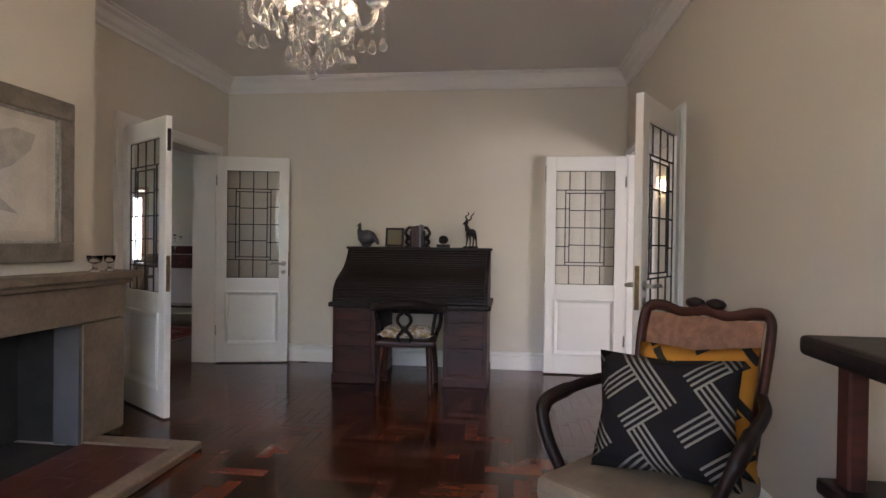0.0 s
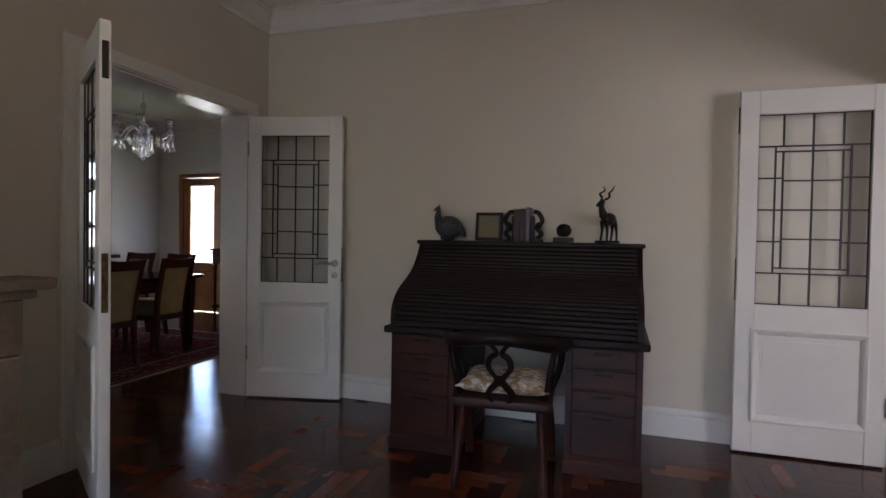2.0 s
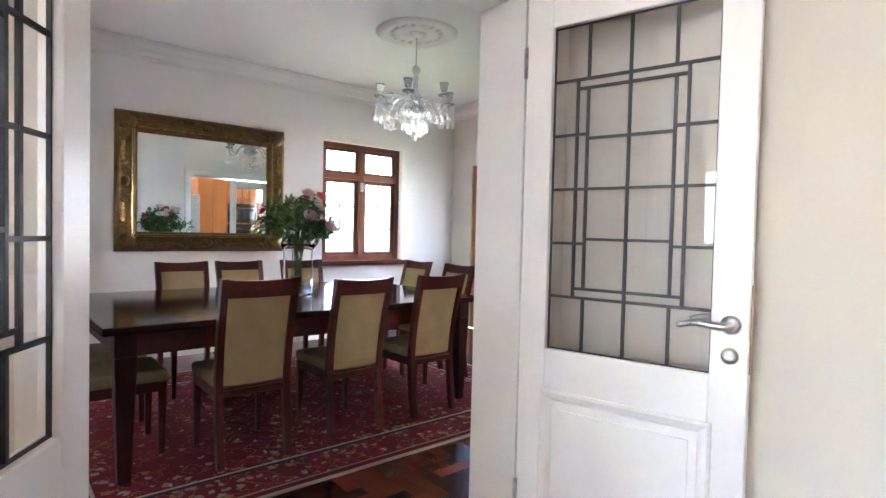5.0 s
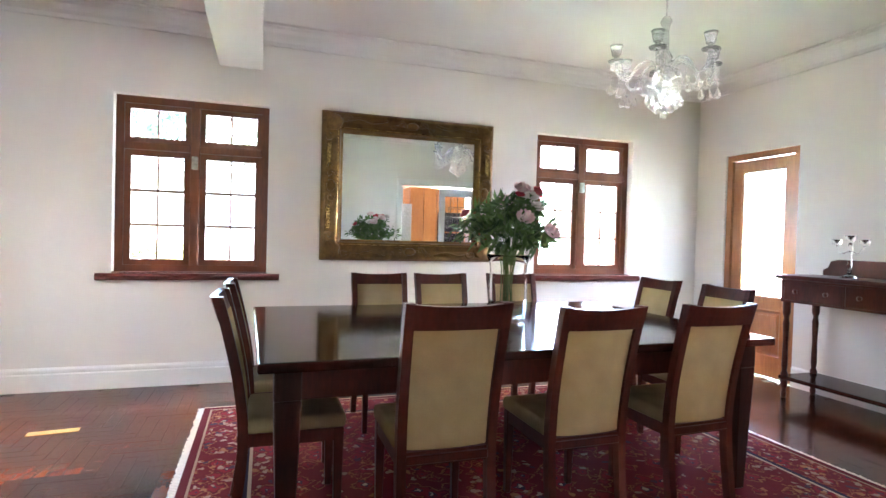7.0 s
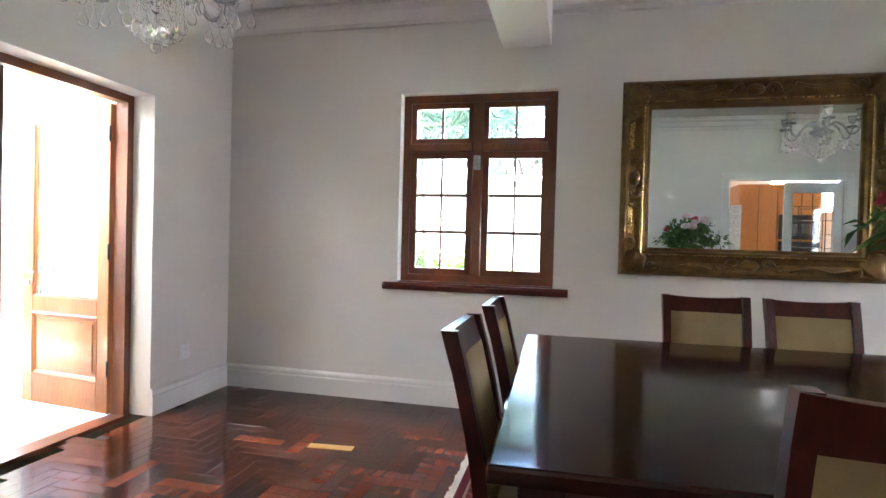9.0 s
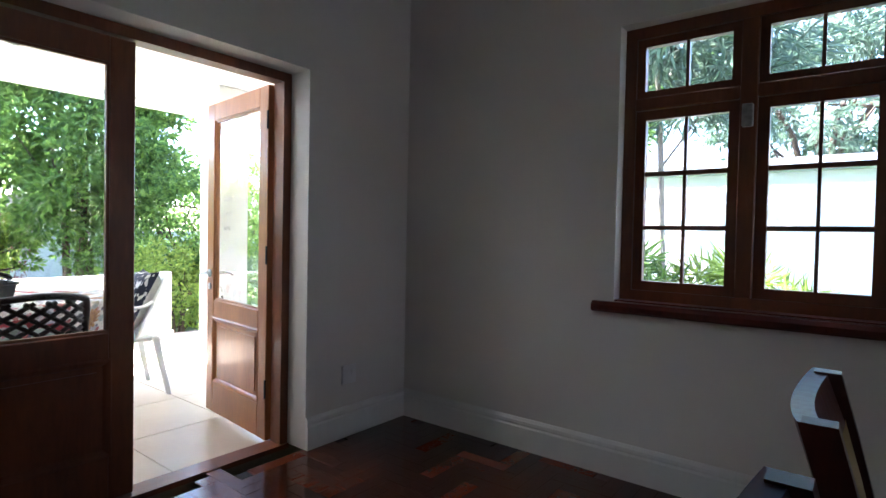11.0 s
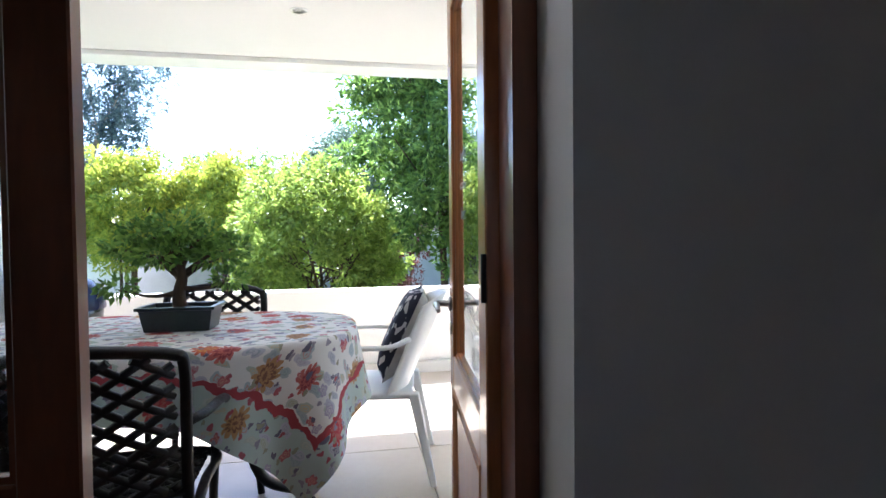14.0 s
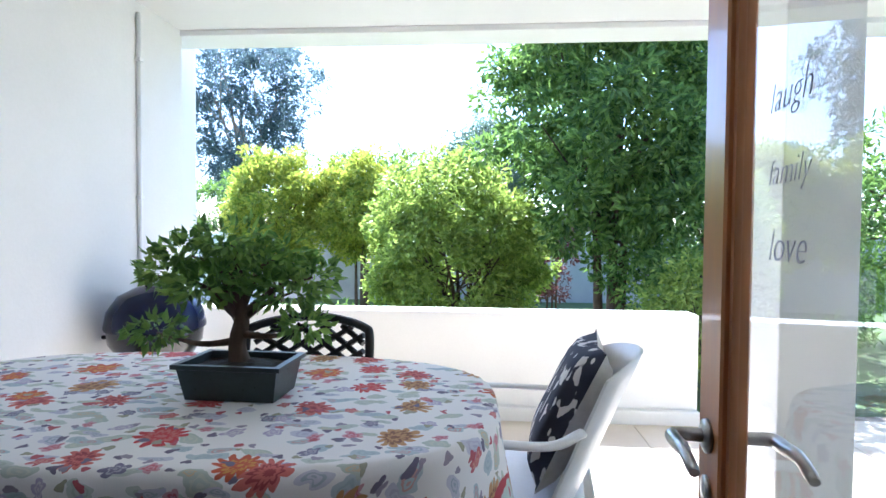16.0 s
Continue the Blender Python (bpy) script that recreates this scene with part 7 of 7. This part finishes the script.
structure("garden_wall_north", boxes((-12.0, -2, 13.0, 13.2, GZ, 2.0)), MASONRY_WHITE, "white garden wall", "wall")


def foliage(seed, clumps, per, length, width, mat, name="leaves", droop=0.2):
    """Many small folded leaves in clumps: clumps holds (centre, radius)."""
    r = np.random.RandomState(seed)
    c = np.repeat(np.array([k[0] for k in clumps], float), per, 0)
    rad = np.repeat(np.array([k[1] for k in clumps], float), per)[:, None]
    n = len(c)
    d = r.normal(size=(n, 3))
    d /= np.linalg.norm(d, axis=1, keepdims=True)
    p = c + d * rad * r.uniform(0.2, 1, (n, 1)) ** 0.5 * np.array([1, 1, 0.8])
    g = d + r.normal(size=(n, 3)) * 0.6 + np.array([0, 0, -droop])
    g /= np.linalg.norm(g, axis=1, keepdims=True)
    s = np.cross(g, r.normal(size=(n, 3)))
    s /= np.linalg.norm(s, axis=1, keepdims=True)
    u = np.cross(s, g)
    ln, wd = length * r.uniform(0.6, 1.3, (n, 1)), width * r.uniform(0.7, 1.2, (n, 1))
    v = np.stack([p, p + g * ln * 0.45 + s * wd / 2 + u * wd * 0.2, p + g * ln - u * ln * 0.1, p + g * ln * 0.45 - s * wd / 2 + u * wd * 0.2], 1).reshape(-1, 3)
    me = bpy.data.meshes.new(name)
    b = np.arange(n) * 4
    f = np.concatenate([np.stack([b, b + 1, b + 2], 1), np.stack([b, b + 2, b + 3], 1)])
    me.from_pydata(v.tolist(), [], f.tolist())
    me.materials.append(mat)
    return me


def shrub(name, at, radii, seed, count, per, length, width, mat, label, category="shrub", clump=0.28, stems=5, stem_mat=None, hollow=0.45):
    """A bush or tree: stems from the ground and a ragged crown of leaf clumps round the middle at."""
    rng = random.Random(seed)
    d = thing(name, pose(at[0], at[1], GZ), label, category, "garden plants")
    clumps, tr = [], bmesh.new()
    while len(clumps) < count:
        v = Vector((rng.gauss(0, 1), rng.gauss(0, 1), rng.gauss(0, 1))).normalized()
        k = rng.uniform(hollow, 1.0) ** 0.6
        k *= 1 + 0.35 * noise.noise(v * 1.9 + Vector((seed * 3.1, 0, 0)))
        clumps.append((Vector((v.x * radii[0] * k, v.y * radii[1] * k, at[2] - GZ + v.z * radii[2] * k)), clump * rng.uniform(0.6, 1.3) * min(radii)))
    low = at[2] - GZ - radii[2] * 0.5
    for k in range(stems):
        a = 2 * math.pi * k / stems + rng.uniform(-0.4, 0.4)
        e = Vector((math.cos(a) * radii[0] * 0.6, math.sin(a) * radii[1] * 0.6, at[2] - GZ + radii[2] * rng.uniform(0.1, 0.6)))
        b = Vector((math.cos(a) * 0.12, math.sin(a) * 0.12, 0)) * (1 if stems > 1 else 0)
        mid = Vector((e.x * 0.3, e.y * 0.3, max(low, e.z * 0.45)))
        w = 0.035 * max(radii)
        tube(curve([b, mid, e], 5), [w, w * 0.9, w * 0.8, w * 0.7, w * 0.6, w * 0.55, w * 0.45, w * 0.4, w * 0.3, w * 0.25, w * 0.15], 7, tr)
        for q in range(4):
            c = clumps[rng.randrange(len(clumps))][0]
            s = b.lerp(mid, rng.uniform(0.6, 1.0)) if q % 2 else mid.lerp(e, rng.uniform(0.1, 0.7))
            tube(curve([s, s.lerp(c, 0.5) + Vector((0, 0, 0.06)), c], 4), [w * 0.35, w * 0.3, w * 0.27, w * 0.24, w * 0.2, w * 0.16, w * 0.12, w * 0.1, w * 0.06], 5, tr)
    part("trunk", tr, stem_mat or BARK, d)
    o = new("crown", foliage(seed, clumps, per, length, width, mat, "crown"))
    o.parent = d
    return d


LIGHTLEAF = leaf("light_green_leaf", (0.42, 0.50, 0.095), (0.17, 0.25, 0.045))
LIMELEAF = leaf("lime_leaf", (0.54, 0.55, 0.075), (0.20, 0.28, 0.038))
DARKLEAF = leaf("dark_green_leaf", (0.25, 0.38, 0.080), (0.065, 0.13, 0.032))
GREYLEAF = leaf("grey_green_leaf", (0.17, 0.24, 0.15), (0.080, 0.115, 0.085))
GUMLEAF = leaf("gum_leaf", (0.15, 0.21, 0.20), (0.060, 0.090, 0.11))
REDLEAF = leaf("reddish_leaf", (0.20, 0.075, 0.070), (0.10, 0.045, 0.035))
shrub("shrub", (-4.75, -6.3, 0.95), (1.45, 1.05, 1.35), 1, 260, 120, 0.095, 0.050, LIGHTLEAF, "large light green garden shrub", clump=0.24, stems=6)
shrub("shrub", (-0.75, -9.2, 1.75), (1.05, 0.9, 1.15), 2, 170, 120, 0.105, 0.050, LIMELEAF, "rounded lime green bush on dark stems", clump=0.25, stems=4)
shrub("shrub", (-2.55, -9.3, 1.75), (1.05, 0.9, 1.10), 3, 170, 120, 0.105, 0.050, LIMELEAF, "rounded lime green bush on dark stems", clump=0.25, stems=4)
shrub("tree", (-6.75, -5.3, 3.0), (1.45, 1.2, 2.1), 4, 280, 130, 0.12, 0.052, DARKLEAF, "dense dark green tree beside the terrace", "tree", clump=0.22, stems=4)
shrub("shrub", (-8.1, -4.6, 1.1), (1.5, 1.0, 1.5), 5, 190, 70, 0.095, 0.042, DARKLEAF, "dense dark green hedge shrub", clump=0.24)
shrub("shrub", (-7.4, -3.5, 0.35), (0.9, 0.6, 0.75), 6, 90, 60, 0.075, 0.034, LIGHTLEAF, "low mixed green shrub behind the low terrace wall", clump=0.28)
shrub("shrub", (-6.25, -7.2, 0.75), (0.40, 0.40, 0.75), 7, 40, 55, 0.075, 0.030, REDLEAF, "thin reddish-leaved shrub by the grey garden wall", clump=0.32, stems=3)
shrub("tree", (-5.3, -12.6, 3.0), (1.35, 1.2, 1.35), 8, 140, 70, 0.13, 0.05, GREYLEAF, "soft green tree beyond the garden wall", "tree", clump=0.26, stems=3)
shrub("shrub", (-2.6, -13.5, 2.1), (3.4, 1.0, 1.5), 9, 150, 60, 0.15, 0.06, DARKLEAF, "dark green hedge beyond the garden wall", clump=0.34)
shrub("tree", (5.2, -21.0, 6.6), (3.2, 2.4, 4.2), 10, 230, 90, 0.24, 0.06, GUMLEAF, "tall blue-grey gum tree with pale limbs", "tree", clump=0.17, stems=5, stem_mat=PALEBARK, hollow=0.3)
shrub("shrub", (3.2, -14.0, 1.4), (2.6, 1.0, 1.5), 11, 120, 60, 0.14, 0.06, DARKLEAF, "dark green hedge beyond the garden wall", clump=0.32)
shrub("shrub", (-10.2, -6.6, 1.2), (1.9, 1.2, 1.7), 12, 150, 60, 0.11, 0.05, DARKLEAF, "dense dark green hedge shrub", clump=0.26)
shrub("shrub", (-3.4, -4.6, -0.05), (1.5, 0.4, 0.40), 13, 70, 50, 0.065, 0.030, DARKLEAF, "low green planting behind the wall", clump=0.40, stems=6)
shrub("shrub", (-9.6, 3.45, 0.35), (0.8, 0.7, 0.6), 14, 50, 50, 0.30, 0.030, LIGHTLEAF, "strap-leaved garden plant outside the window", clump=0.35)
shrub("shrub", (-9.7, 2.35, 0.40), (0.7, 0.6, 0.6), 15, 50, 50, 0.30, 0.030, DARKLEAF, "strap-leaved garden plant outside the window", clump=0.35)
shrub("tree", (-10.8, 2.4, 3.9), (1.3, 1.6, 1.2), 16, 70, 60, 0.42, 0.035, GREYLEAF, "feathery palm outside the window", "tree", clump=0.3, stems=1, stem_mat=PALEBARK)
shrub("tree", (-11.0, 7.6, 2.9), (1.5, 2.0, 1.5), 17, 100, 60, 0.14, 0.05, GREYLEAF, "green tree outside the dining window", "tree", clump=0.28, stems=2, stem_mat=PALEBARK)
shrub("tree", (-13.4, 0.4, 4.1), (1.7, 1.6, 1.3), 18, 120, 60, 0.16, 0.06, DARKLEAF, "leafy green tree behind the white garden wall", "tree", clump=0.24, stems=3)
shrub("tree", (-20.5, 3.5, 5.0), (3.0, 4.0, 2.0), 19, 130, 60, 0.30, 0.10, GREYLEAF, "grey-green tree behind the neighbouring house", "tree", clump=0.26, stems=4)
h2 = thing("neighbour_house", pose(-17.0, 4.0, GZ), "low white house beyond the garden wall", "house")
part("wall", boxes((-2.5, 1.0, -6, 6, 0, 3.0)), MASONRY_WHITE, h2)
part("roof", boxes((-2.8, 1.5, -6.4, 6.4, 3.0, 3.22)), WALLG, h2)
part("gutter", soft_box(1.5, 1.62, -6.4, 6.4, 3.06, 3.18, 0.02, 2), PLASTIC, h2)
hs = thing("neighbour_house", pose(-8.4, -17.5, GZ), "pale distant house with a low roof", "house")
part("wall", boxes((-2.5, 2.5, -2, 2, 0, 1.75)), MASONRY_WHITE, hs)
part("roof", prism([(-2.9, 1.75), (2.9, 1.75), (0.0, 2.6)], -2.3, 2.3, "y"), shader("pink_roof", (0.42, 0.32, 0.30), 0.8), hs)

# ---- pieces of the floors ----
tile_mesh = None
floor_terrace = new("floor_terrace")
tagged(floor_terrace, "large pale travertine terrace tiles", "floor", "", "structure")
tw = 0.60
for i in range(11):
    for j in range(6):
        x0, y0 = TX1 - 0.004 - (i + 1) * tw, TY1 - 0.06 - (j + 1) * tw
        if tile_mesh is None:
            tile_mesh = mesh_of("tile", soft_box(0.002, tw - 0.002, 0.002, tw - 0.002, -0.012, 0.0, 0.003, 1), TILE)
        o = new("tile", tile_mesh)
        o.parent = floor_terrace
        o.matrix_local = pose(x0, y0, TZ + 0.0006 * ((i * 7 + j * 3) % 3))

L, Wd = 0.30, 0.075
floor_par = new("floor")
tagged(floor_par, "dark red-brown polished parquet in herringbone blocks", "floor", "", "structure")
block_v = mesh_of("block", soft_box(-Wd / 2 + 0.0007, Wd / 2 - 0.0007, -L / 2 + 0.0007, L / 2 - 0.0007, -0.010, 0.0, 0.0009, 1), PARQUET)
fv, ff = [], []
single_count = 0
rng = random.Random(2)


def in_rooms(x, y):
    return (DX0 <= x <= DX1 + 0.22 and DY0 - 0.02 <= y <= DY1) or (LX0 - 0.2 <= x <= LX1 + 0.22 and LY0 <= y <= LY1)


for a in range(-160, 160):
    for b in range(-30, 30):
        ox, oy = a * Wd + b * L - 2.0, a * Wd - b * L + 3.0
        for vertical in (False, True):
            if vertical:
                cx, cy, hx, hy = ox + Wd / 2, oy + Wd + L / 2, Wd / 2, L / 2
            else:
                cx, cy, hx, hy = ox + L / 2, oy + Wd / 2, L / 2, Wd / 2
            if not in_rooms(cx, cy):
                continue
            dz = rng.uniform(-0.0004, 0.0004)
            near = (-5.5 < cx < -3.7 and 2.15 < cy < 4.05) or (-1.0 < cx < 0.9 and 3.6 < cy < 4.8)
            if near and single_count < 300:
                o = new("block", block_v)
                o.parent = floor_par
                o.matrix_local = pose(cx, cy, dz, 0, 0, 0 if vertical else 90)
                single_count += 1
            else:
                k = len(fv)
                e = 0.0007
                x0, x1, y0, y1 = max(cx - hx, DX0) + e, min(cx + hx, LX1 + 0.22) - e, cy - hy + e, cy + hy - e
                fv += [(x0, y0, -0.008), (x1, y0, -0.008), (x1, y1, -0.008), (x0, y1, -0.008), (x0, y0, dz), (x1, y0, dz), (x1, y1, dz), (x0, y1, dz)]
                ff += [(k + 4, k + 5, k + 6, k + 7), (k, k + 1, k + 5, k + 4), (k + 1, k + 2, k + 6, k + 5), (k + 2, k + 3, k + 7, k + 6), (k + 3, k, k + 4, k + 7)]
rest = new("blocks", raw("blocks", fv, ff, PARQUET_REST))
rest.parent = floor_par
tagged(rest, "", "", "", "stuff")
PALEBLOCK = shader("pale_block", (0.55, 0.36, 0.10), 0.3, scale=10, stretch=(1, 6, 1), coat=0.2)
for x, y, a in ((-5.28, 3.36, 6), (-3.35, 7.78, 20)):
    o = new("pale_block", mesh_of("pale_block", soft_box(-0.032, 0.032, -0.13, 0.13, 0.0, 0.003, 0.001, 1), PALEBLOCK))
    o.parent = floor_par
    o.matrix_local = pose(x, y, 0, 0, 0, a)
    tagged(o, "pale yellow replacement parquet block")
